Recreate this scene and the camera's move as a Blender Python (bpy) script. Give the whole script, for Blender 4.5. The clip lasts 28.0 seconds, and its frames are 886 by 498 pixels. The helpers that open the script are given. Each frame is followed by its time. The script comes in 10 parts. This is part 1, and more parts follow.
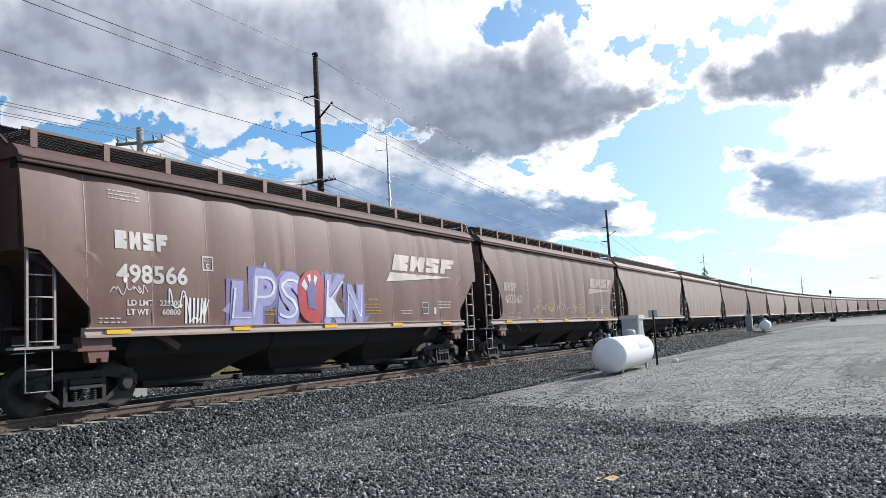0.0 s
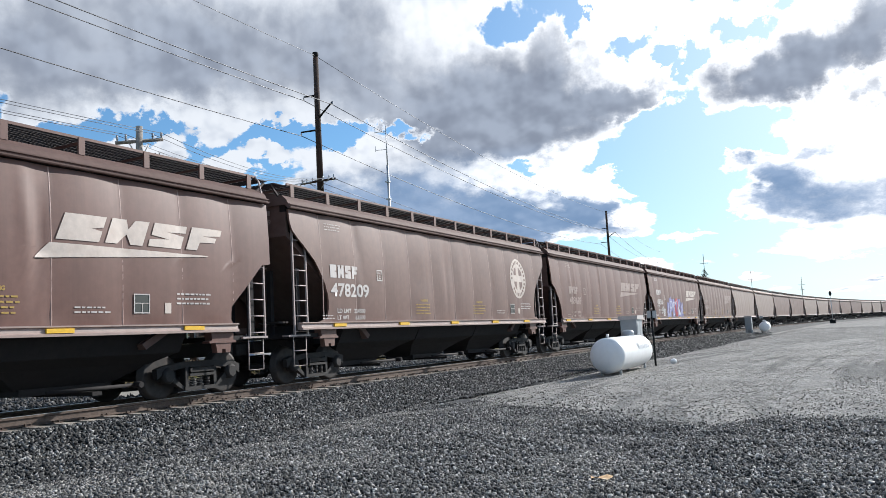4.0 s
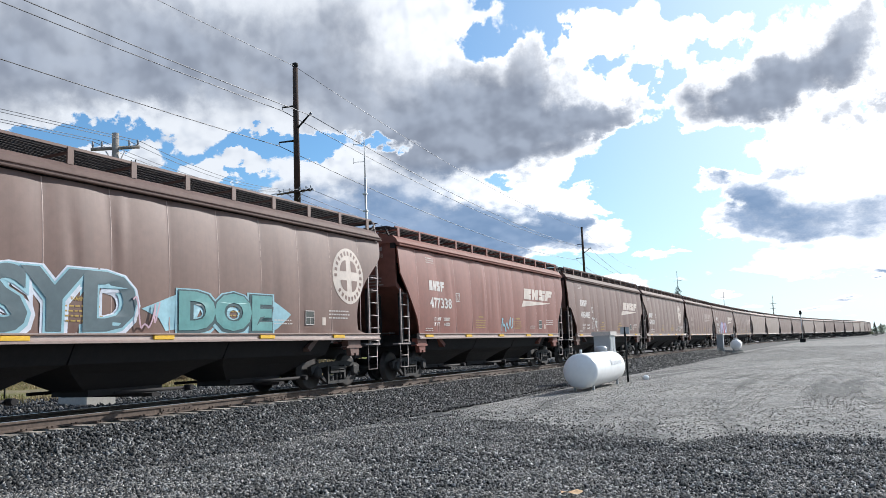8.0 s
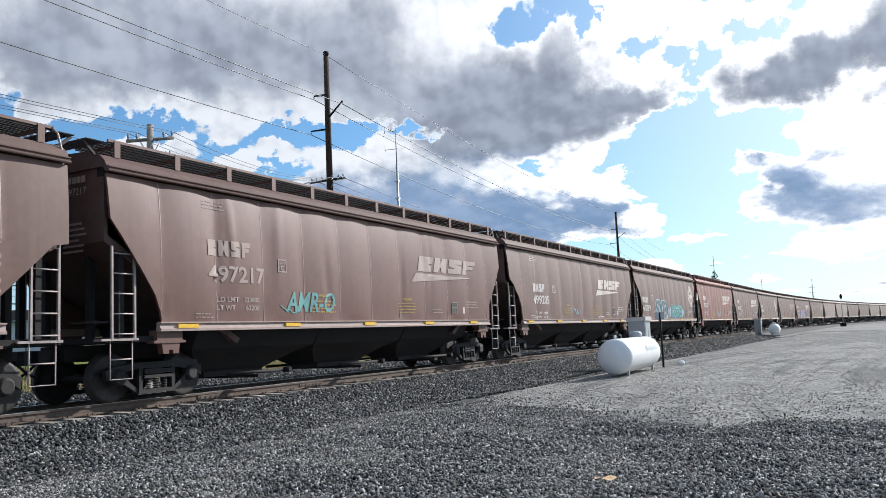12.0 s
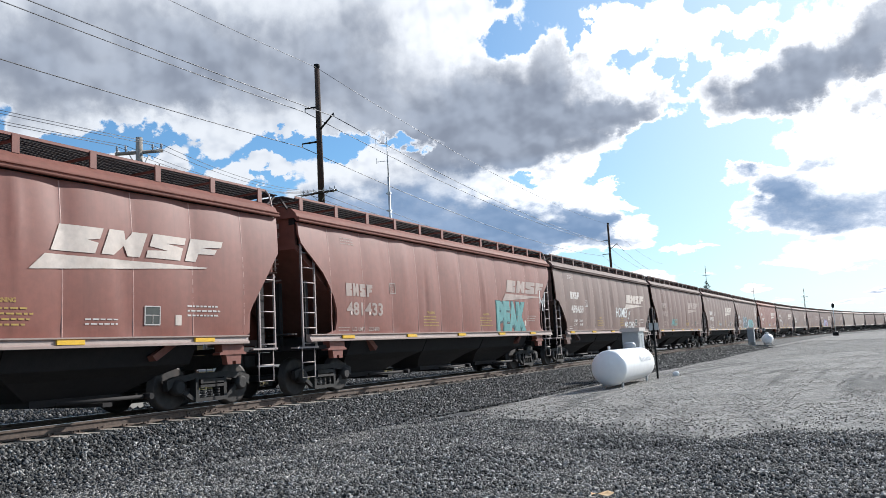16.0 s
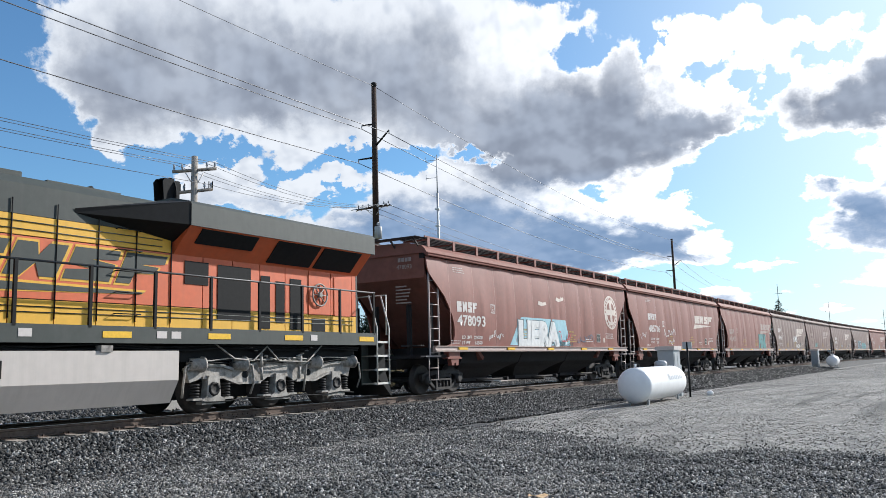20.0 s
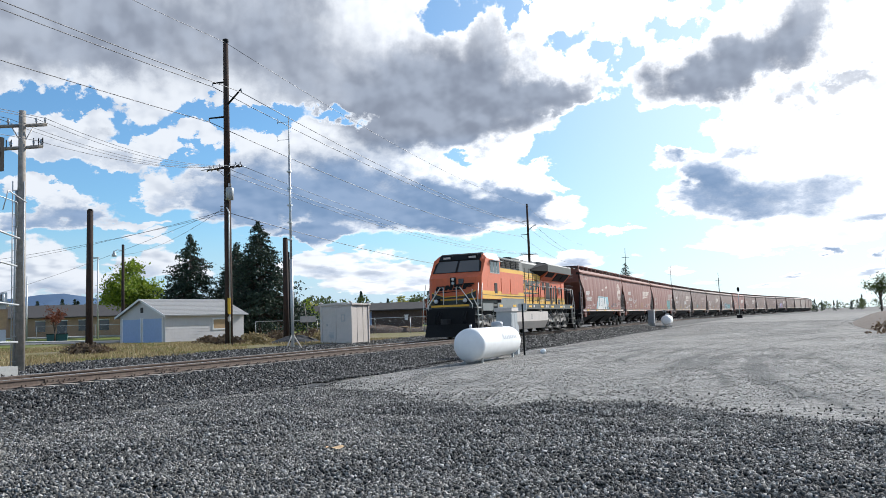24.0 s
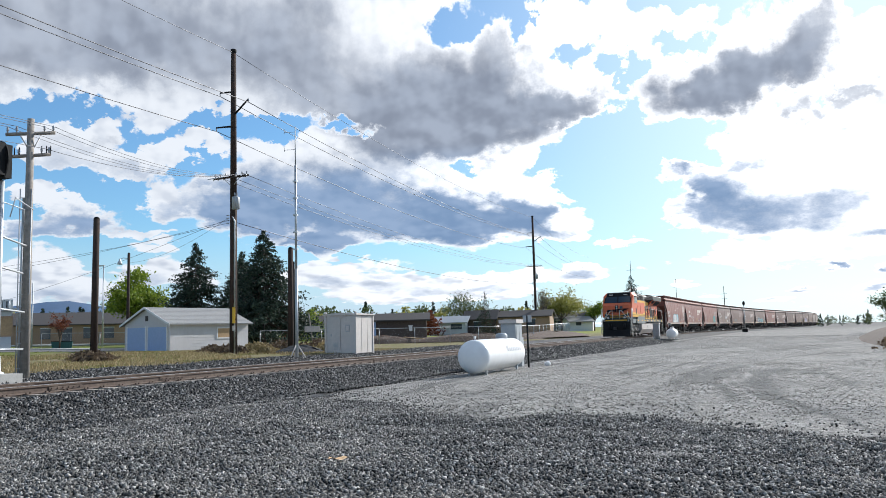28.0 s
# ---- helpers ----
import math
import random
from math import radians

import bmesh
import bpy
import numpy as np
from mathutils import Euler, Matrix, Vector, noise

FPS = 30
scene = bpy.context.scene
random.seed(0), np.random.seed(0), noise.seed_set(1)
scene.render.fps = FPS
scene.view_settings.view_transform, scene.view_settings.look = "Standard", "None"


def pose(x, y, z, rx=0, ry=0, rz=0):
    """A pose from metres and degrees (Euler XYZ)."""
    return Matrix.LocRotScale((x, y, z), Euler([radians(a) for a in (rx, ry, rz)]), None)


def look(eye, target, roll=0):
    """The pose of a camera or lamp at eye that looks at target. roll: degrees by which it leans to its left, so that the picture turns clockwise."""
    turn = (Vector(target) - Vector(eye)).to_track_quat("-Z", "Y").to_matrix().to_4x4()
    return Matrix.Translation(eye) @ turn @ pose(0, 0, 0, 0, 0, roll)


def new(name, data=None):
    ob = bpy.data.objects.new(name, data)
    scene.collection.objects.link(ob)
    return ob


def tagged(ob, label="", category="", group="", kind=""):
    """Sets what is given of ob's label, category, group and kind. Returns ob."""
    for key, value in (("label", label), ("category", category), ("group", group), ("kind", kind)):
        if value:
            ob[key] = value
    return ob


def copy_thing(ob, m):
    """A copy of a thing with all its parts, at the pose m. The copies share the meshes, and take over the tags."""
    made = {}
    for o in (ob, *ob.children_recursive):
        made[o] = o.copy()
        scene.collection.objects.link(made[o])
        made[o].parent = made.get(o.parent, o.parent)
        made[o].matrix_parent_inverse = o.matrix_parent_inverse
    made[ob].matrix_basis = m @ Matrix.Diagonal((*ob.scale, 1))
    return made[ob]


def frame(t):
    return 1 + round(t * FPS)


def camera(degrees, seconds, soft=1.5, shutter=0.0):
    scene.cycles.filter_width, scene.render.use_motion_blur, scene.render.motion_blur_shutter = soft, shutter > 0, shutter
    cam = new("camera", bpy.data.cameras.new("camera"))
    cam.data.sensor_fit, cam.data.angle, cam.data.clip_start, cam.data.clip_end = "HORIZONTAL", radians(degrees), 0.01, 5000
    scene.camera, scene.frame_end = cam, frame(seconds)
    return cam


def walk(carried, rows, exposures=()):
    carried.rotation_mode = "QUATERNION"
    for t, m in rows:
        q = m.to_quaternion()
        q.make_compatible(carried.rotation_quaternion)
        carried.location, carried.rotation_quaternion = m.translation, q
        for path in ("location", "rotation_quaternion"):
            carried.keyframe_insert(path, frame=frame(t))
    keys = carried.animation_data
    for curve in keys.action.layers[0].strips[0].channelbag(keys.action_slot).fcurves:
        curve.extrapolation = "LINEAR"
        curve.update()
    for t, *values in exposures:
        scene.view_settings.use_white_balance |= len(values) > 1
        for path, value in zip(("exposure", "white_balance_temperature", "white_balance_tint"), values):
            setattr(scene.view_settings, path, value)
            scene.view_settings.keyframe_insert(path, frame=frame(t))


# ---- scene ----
cam = camera(57.18, 28.0, soft=0.7)
PATH = [
    (0, pose(12.633, -0.000, 0.959, 96.147, 3.312, 27.569)),
    (0.5, pose(12.633, 0.043, 0.948, 96.171, 3.623, 27.926)),
    (1, pose(12.643, 0.015, 0.955, 96.096, 3.238, 28.527)),
    (1.5, pose(12.657, 0.001, 0.965, 96.272, 2.968, 28.721)),
    (2, pose(12.698, -0.107, 0.973, 96.594, 2.508, 28.348)),
    (2.5, pose(12.715, -0.110, 0.959, 96.657, 2.002, 27.854)),
    (3, pose(12.695, -0.045, 0.945, 96.457, 2.288, 27.517)),
    (3.5, pose(12.671, 0.027, 0.938, 96.215, 3.376, 27.738)),
    (5.5, pose(12.680, -0.002, 0.939, 95.969, 1.538, 26.623)),
    (6, pose(12.707, -0.033, 0.944, 95.930, 2.325, 26.554)),
    (6.5, pose(12.706, -0.027, 0.945, 95.964, 2.608, 26.378)),
    (7, pose(12.707, -0.027, 0.946, 96.022, 2.404, 26.314)),
    (7.5, pose(12.699, -0.025, 0.942, 96.221, 2.427, 26.024)),
    (8, pose(12.709, -0.051, 0.946, 96.993, 2.220, 25.765)),
    (8.5, pose(12.694, 0.054, 0.946, 96.611, 2.595, 25.988)),
    (9, pose(12.677, 0.178, 0.939, 96.775, 3.110, 28.013)),
    (9.5, pose(12.707, 0.116, 0.935, 96.578, 2.940, 28.690)),
    (10, pose(12.693, 0.093, 0.935, 96.502, 3.953, 28.789)),
    (10.5, pose(12.733, -0.001, 0.935, 96.478, 3.999, 28.944)),
    (11, pose(12.701, 0.039, 0.927, 96.394, 3.420, 28.570)),
    (11.5, pose(12.708, 0.007, 0.926, 96.229, 2.394, 28.208)),
    (12, pose(12.717, 0.002, 0.939, 96.172, 2.597, 28.159)),
    (12.5, pose(12.691, 0.092, 0.939, 96.278, 2.565, 28.145)),
    (14.5, pose(12.724, -0.135, 0.941, 96.631, 3.638, 27.908)),
    (15, pose(12.717, -0.088, 0.931, 96.718, 4.084, 27.503)),
    (15.5, pose(12.699, -0.014, 0.939, 96.835, 4.035, 26.838)),
    (16, pose(12.649, 0.160, 0.943, 97.007, 3.041, 27.683)),
    (16.5, pose(12.575, 0.244, 0.954, 97.207, 4.213, 29.430)),
    (17, pose(12.609, 0.091, 0.956, 97.582, 3.846, 30.040)),
    (17.5, pose(12.662, 0.023, 0.953, 97.837, 4.166, 29.308)),
    (18, pose(12.672, -0.110, 0.990, 98.327, 1.900, 26.219)),
    (18.5, pose(12.596, 0.501, 0.969, 100.585, 3.452, 30.000)),
    (19, pose(12.915, 0.524, 0.910, 97.556, 2.831, 32.715)),
    (19.5, pose(13.518, 0.044, 0.909, 98.004, 3.815, 33.867)),
    (20, pose(14.069, -0.137, 0.907, 98.064, 1.547, 32.313)),
    (20.5, pose(14.458, -0.276, 0.941, 96.827, 4.468, 30.695)),
    (22.5, pose(14.888, -0.331, 0.919, 95.068, 1.623, 27.673)),
    (23, pose(14.945, -0.421, 0.944, 95.919, 2.591, 27.760)),
    (23.5, pose(14.874, -0.221, 0.871, 95.623, 1.459, 23.082)),
    (24, pose(14.943, -0.334, 0.890, 95.105, 2.039, 22.778)),
    (24.5, pose(14.919, -0.325, 0.897, 95.243, 1.340, 23.919)),
    (25, pose(14.923, -0.313, 0.887, 95.486, 1.808, 24.148)),
    (25.5, pose(14.923, -0.318, 0.871, 94.952, 2.917, 24.953)),
    (26, pose(14.860, -0.196, 0.856, 95.480, 2.429, 23.777)),
    (26.5, pose(14.860, -0.203, 0.858, 95.987, 1.424, 22.536)),
    (27, pose(14.920, -0.294, 0.874, 95.701, 1.741, 22.503)),
    (27.5, pose(14.978, -0.388, 0.887, 95.426, 2.114, 23.217)),
    (28, pose(14.946, -0.337, 0.894, 95.888, 1.491, 23.086)),
]
walk(cam, PATH)

# ---- world, sun, exposure ----
SUN_AZ, SUN_EL = 24.0, 28.0      # degrees: azimuth from +y towards +x, elevation
world = bpy.data.worlds.new("sky")
scene.world = world
world.use_nodes = True
WT = world.node_tree
WT.nodes.clear()


def wmath(op, a, b=None, c=None, clamp=False):
    n = WT.nodes.new("ShaderNodeMath")
    n.operation = op
    n.use_clamp = clamp
    for i, v in enumerate((a, b, c)):
        if v is None:
            continue
        if isinstance(v, (int, float)):
            n.inputs[i].default_value = v
        else:
            WT.links.new(v, n.inputs[i])
    return n.outputs[0]


def wsmooth(v, lo, hi):
    n = WT.nodes.new("ShaderNodeMapRange")
    n.interpolation_type = "SMOOTHSTEP"
    n.inputs[1].default_value, n.inputs[2].default_value = lo, hi
    WT.links.new(v, n.inputs[0])
    return n.outputs[0]


def wmix(fac, a, b):
    n = WT.nodes.new("ShaderNodeMix")
    n.data_type = "RGBA"
    for sock, v in ((n.inputs[0], fac), (n.inputs[6], a), (n.inputs[7], b)):
        if isinstance(v, (int, float)):
            sock.default_value = v
        elif isinstance(v, tuple):
            sock.default_value = (*v, 1)
        else:
            WT.links.new(v, sock)
    return n.outputs[2]


def build_sky():
    sky = WT.nodes.new("ShaderNodeTexSky")
    sky.sky_type = "NISHITA"
    sky.sun_disc = False
    sky.sun_elevation = radians(SUN_EL)
    sky.sun_rotation = radians(SUN_AZ)
    sky.air_density, sky.dust_density, sky.ozone_density = 1.0, 0.6, 1.5
    geo = WT.nodes.new("ShaderNodeTexCoord")
    sep = WT.nodes.new("ShaderNodeSeparateXYZ")
    WT.links.new(geo.outputs["Generated"], sep.inputs[0])
    dx, dy, dz = sep.outputs
    # azimuth and elevation in degrees
    az = wmath("MULTIPLY", wmath("ARCTAN2", dx, dy), 57.2958)
    el = wmath("MULTIPLY", wmath("ARCSINE", dz), 57.2958)

    def space(su, sv, du=0.0, dv=0.0):
        """Cloud-layer space: directions flattened so that clouds stretch towards the horizon."""
        comb = WT.nodes.new("ShaderNodeCombineXYZ")
        WT.links.new(wmath("MULTIPLY_ADD", az, su, du), comb.inputs[0])
        flat = wmath("LOGARITHM", wmath("MAXIMUM", wmath("MULTIPLY_ADD", el, 0.20, 1.0), 0.2), 2.0)
        WT.links.new(wmath("MULTIPLY_ADD", flat, sv, dv), comb.inputs[1])
        return comb.outputs[0]

    def fbm(vec, scale, detail, rough, off, distortion=0.0):
        m = WT.nodes.new("ShaderNodeVectorMath")
        m.operation = "ADD"
        WT.links.new(vec, m.inputs[0])
        m.inputs[1].default_value = (off, off * 0.7, off * 0.3)
        n = WT.nodes.new("ShaderNodeTexNoise")
        n.inputs["Scale"].default_value = scale
        n.inputs["Detail"].default_value = detail
        n.inputs["Roughness"].default_value = rough
        n.inputs["Distortion"].default_value = distortion
        WT.links.new(m.outputs[0], n.inputs["Vector"])
        return wmath("SUBTRACT", n.outputs[0], 0.5)

    wide = space(0.075, 1.45)
    fine = space(0.12, 2.0)
    drift, side = fbm(wide, 1.6, 4, 0.55, 3.1), fbm(wide, 1.6, 4, 0.55, 31.7)
    puff = fbm(fine, 2.6, 9, 0.62, 9.7)
    toward = fbm(space(0.12, 2.0, 0.05, 0.07), 2.6, 3, 0.5, 9.7)
    away = fbm(fine, 2.6, 3, 0.5, 9.7)
    wisp = fbm(wide, 2.2, 4, 0.5, 17.3)
    # the swellings are pushed about by the billows, less so near the horizon
    push = wsmooth(el, 1.0, 14.0)
    azw = wmath("MULTIPLY_ADD", side, wmath("MULTIPLY_ADD", push, 4.0, 1.5), az)
    elw = wmath("MULTIPLY_ADD", drift, wmath("MULTIPLY_ADD", push, 2.6, 0.6), el)
    curl = fbm(fine, 3.4, 9, 0.60, 41.3)
    curl_up = fbm(fine, 3.4, 9, 0.60, 57.9)
    azw = wmath("MULTIPLY_ADD", curl, wmath("MULTIPLY_ADD", push, 4.5, 2.6), azw)
    elw = wmath("MULTIPLY_ADD", curl_up, wmath("MULTIPLY_ADD", push, 3.6, 1.2), elw)
    pos = WT.nodes.new("ShaderNodeCombineXYZ")
    WT.links.new(azw, pos.inputs[0])
    WT.links.new(elw, pos.inputs[1])

    def union(items, steep):
        """How deep a direction lies in any of the soft swellings, 0 to 1; one half on the rim of a single one."""
        out = None
        for a, e, ra, re, *weight in items:
            m = WT.nodes.new("ShaderNodeVectorMath")
            m.operation = "MULTIPLY_ADD"
            WT.links.new(pos.outputs[0], m.inputs[0])
            m.inputs[1].default_value = (1 / ra, 1 / re, 0)
            m.inputs[2].default_value = (-a / ra, -e / re, 0)
            d = WT.nodes.new("ShaderNodeVectorMath")
            d.operation = "DOT_PRODUCT"
            WT.links.new(m.outputs[0], d.inputs[0])
            WT.links.new(m.outputs[0], d.inputs[1])
            left = wmath("MULTIPLY_ADD", wmath("POWER", 0.5, wmath("POWER", d.outputs["Value"], steep)), -(weight[0] if weight else 1.0), 1.0)
            out = left if out is None else wmath("MULTIPLY", out, left)
        return wmath("SUBTRACT", 1.0, out)

    body = union(sum(CLOUD_BODY.values(), []), 2.0)
    core = union(sum(CLOUD_CORE.values(), []), 1.4)
    gaps = union(CLOUD_GAPS, 1.6)
    # beyond the clouds that are told apart one by one the sky goes on half covered
    outside = wmath("MAXIMUM", wsmooth(wmath("ABSOLUTE", wmath("ADD", az, 26.0)), 36.0, 44.0), wsmooth(el, 25.0, 32.0))
    rest = wmath("MULTIPLY", wmath("MULTIPLY_ADD", drift, 3.0, 0.38), outside)
    cover = wmath("MAXIMUM", body, rest)
    cover = wmath("SUBTRACT", cover, wmath("MULTIPLY", gaps, 0.75))
    near_ground = wsmooth(el, 6.5, 4.0)
    ragged = wmath("MULTIPLY_ADD", puff, wmath("MULTIPLY_ADD", near_ground, 1.6, 1.1), cover)
    mask = wsmooth(ragged, 0.36, 0.64)
    thick = wmath("MULTIPLY_ADD", wisp, 0.22, core)
    low = wsmooth(el, 13.5, 10.5)
    thick = wmath("MULTIPLY_ADD", puff, wmath("MULTIPLY_ADD", low, 0.85, 0.15), thick)
    shade = wmath("MULTIPLY", wsmooth(thick, 0.10, 0.92), wsmooth(ragged, 0.48, 0.85))
    # towards the sun the lit cloud is too bright to show its relief
    glare = wmath("MULTIPLY", wsmooth(az, -40.0, -8.0), wsmooth(wmath("MAXIMUM", wmath("SUBTRACT", az, 20.0), wmath("SUBTRACT", el, 5.0)), 30.0, 12.0))
    relief = wmath("SUBTRACT", toward, away)
    lit = wmix(glare, (0.86, 0.89, 0.93), (1.5, 1.5, 1.5))
    hollow = wmath("MULTIPLY", wsmooth(relief, -0.03, 0.16), wmath("ADD", wmath("MULTIPLY_ADD", glare, -0.30, 0.55), wmath("MULTIPLY", near_ground, 0.35)))
    lit = wmix(hollow, lit, (0.52, 0.575, 0.67))
    dark = wmix(low, (0.265, 0.300, 0.372), (0.215, 0.325, 0.505))
    pale = wmix(low, (0.40, 0.45, 0.54), (0.32, 0.43, 0.61))
    dark = wmix(wsmooth(wmath("ADD", relief, wmath("MULTIPLY", wisp, 0.30)), 0.16, -0.16), dark, pale)
    cloud = wmix(shade, lit, dark)
    # a thin bright veil towards the sun and the horizon
    tint = WT.nodes.new("ShaderNodeMix")
    tint.data_type, tint.blend_type = "RGBA", "MULTIPLY"
    tint.inputs[0].default_value = 1.0
    tint.inputs[7].default_value = (0.66, 0.95, 1.13, 1)
    WT.links.new(sky.outputs[0], tint.inputs[6])
    veil = wmath("MULTIPLY", wmath("MULTIPLY", wsmooth(az, -36.0, 6.0), wsmooth(az, 52.0, 24.0)), wmath("MULTIPLY", wsmooth(el, 45.0, 22.0), 0.78))
    veil = wmath("MAXIMUM", veil, wmath("MULTIPLY", wsmooth(el, 8.0, 0.0), 0.88))
    bright = wmix(wsmooth(az, -30.0, 4.0), (4.4, 5.5, 6.7), (7.0, 8.2, 8.8))
    clear = wmix(veil, tint.outputs[2], bright)
    bg_sky = WT.nodes.new("ShaderNodeBackground")
    WT.links.new(clear, bg_sky.inputs[0])
    bg_sky.inputs[1].default_value = 0.105
    bg_cloud = WT.nodes.new("ShaderNodeBackground")
    WT.links.new(cloud, bg_cloud.inputs[0])
    bg_cloud.inputs[1].default_value = 0.80
    mixs = WT.nodes.new("ShaderNodeMixShader")
    WT.links.new(wmath("MULTIPLY", mask, wsmooth(el, -1.0, 1.0)), mixs.inputs[0])
    WT.links.new(bg_sky.outputs[0], mixs.inputs[1])
    WT.links.new(bg_cloud.outputs[0], mixs.inputs[2])
    out = WT.nodes.new("ShaderNodeOutputWorld")
    WT.links.new(mixs.outputs[0], out.inputs[0])


# azimuth, elevation and the two radii of each swelling of the clouds, in degrees
CLOUD_BODY = {
    "bank": [(-53.6, 20.2, 5.8, 4.5), (-47.5, 21.5, 9.2, 5), (-39.9, 20.1, 8.2, 4.8), (-34.2, 19, 6.3, 4.1), (-31.8, 22, 7.2, 5.4), (-41.8, 15.1, 3.1, 1.1), (-54.7, 16.5, 1.8, 2), (-49.4, 17.7, 3.9, 1.4), (-36.2, 16.5, 3.9, 1.3)],
    "core": [(-25.4, 17.2, 6.9, 4.2), (-20.6, 15.5, 8.5, 3.3), (-14.5, 15.6, 4.4, 1.5), (-18.3, 19.8, 1.8, 1.7), (-26.3, 13.9, 4.4, 2.3), (-14.8, 18.3, 5.2, 2.3), (-19.4, 12.5, 6.9, 1.3), (-27.3, 20.6, 4.5, 2.6), (-22.9, 18.7, 4.9, 2.6), (-9.9, 19.8, 4.3, 1.6), (-8.2, 15.1, 2.7, 1.9), (-25.2, 22.4, 4.9, 1.6), (-12.6, 21.5, 3.6, 1.3)],
    "east": [(-4.4, 15.8, 4.6, 2.2), (-0.7, 17.2, 3.9, 2.1), (2.9, 18, 2.7, 2.7), (3.4, 20, 2.3, 1.7), (1.6, 14, 1.1, 0.9), (4.8, 14.8, 1.8, 0.6), (4, 12.6, 0.8, 0.4), (-2, 13.1, 0.5, 0.2), (-2.3, 18.8, 4.7, 2.1), (4, 11.2, 6.2, 2.5), (-2, 12.4, 4.3, 1.5), (7, 15.9, 2.8, 3), (-5.6, 20.5, 3.4, 0.9)],
    "isle": [(-3.8, 8.3, 3.1, 2.1), (-0.6, 7.7, 4, 2.1), (2.8, 7.5, 2.2, 2), (-6.2, 10.4, 1.6, 0.8), (-1.8, 10.7, 2.1, 0.7), (-6.8, 7.4, 1.1, 0.8), (5.6, 5.6, 1.9, 0.6), (0.9, 4.6, 6.7, 0.8), (6.4, 8.1, 2.2, 2.1)],
    "ridge": [(-36.2, 9.3, 4.6, 2.4), (-31.2, 9.9, 5.5, 2.9), (-26.4, 9, 5.2, 2.6), (-21.6, 8.3, 4.4, 2.2), (-17.6, 8.4, 3.2, 2), (-15.1, 6.7, 1.8, 0.6), (-33.9, 12.4, 3.1, 1.3), (-27.9, 11.8, 4, 1.8), (-39.4, 13, 2, 0.8), (-20.3, 10.4, 2.8, 1), (-16.1, 9.7, 1.6, 1), (-13.3, 7.3, 1.5, 1.2), (-24.1, 11.3, 2.4, 1.6), (-29.5, 14.2, 2.4, 0.8), (-31.8, 6.5, 2.3, 0.5)],
    "west": [(-47, 13.5, 2.5, 1.2), (-48.2, 12.1, 2.8, 0.9), (-44.1, 11.4, 2.2, 0.8), (-41.9, 12.4, 1.4, 0.6), (-42.3, 9.4, 1.7, 1.2), (-48.4, 9.1, 1.2, 0.6), (-47.8, 7.7, 2.6, 1), (-50.5, 7.1, 1.6, 0.7), (-43.7, 7, 2.1, 0.3), (-42.4, 6.1, 1.5, 0.5), (-49.6, 9.6, 1.9, 0.4)],
    "row": [(-32.4, 4.8, 1.2, 0.5), (-29.3, 4.6, 1.7, 0.6), (-26.1, 4.6, 1.6, 0.6), (-22.7, 4.2, 1.4, 0.6), (-49.2, 4.5, 2.7, 1.5), (-50.6, 3.6, 1.9, 1.1), (-46.9, 3.4, 2, 0.8), (-42.8, 4.6, 2.5, 0.9), (-39.9, 4.1, 1.5, 0.6), (-31.3, 4, 2.9, 0.8), (-27.3, 3.8, 3.8, 1.1), (-24, 3.4, 2.8, 1), (-19.8, 3.1, 3.6, 0.8), (-13.4, 3.9, 1.9, 0.9), (-16.6, 3.8, 2.4, 0.6), (-31.2, 5.9, 1, 0.6), (-25.8, 2.7, 5.9, 0.6)],
    "speck": [(2.9, 3.7, 0.7, 0.3), (5.9, 3.2, 0.6, 0.3), (5.3, 2.2, 1.4, 0.4), (0.3, 2.2, 0.9, 0.2), (-1.2, 1.7, 1.4, 0.2), (-6.6, 2.8, 1.1, 0.2), (-10.6, 5.9, 1.9, 0.3), (-14.2, 9, 0.9, 0.4), (-11.1, 11.7, 0.8, 0.2), (-13.1, 11.9, 1, 0.3)],
}
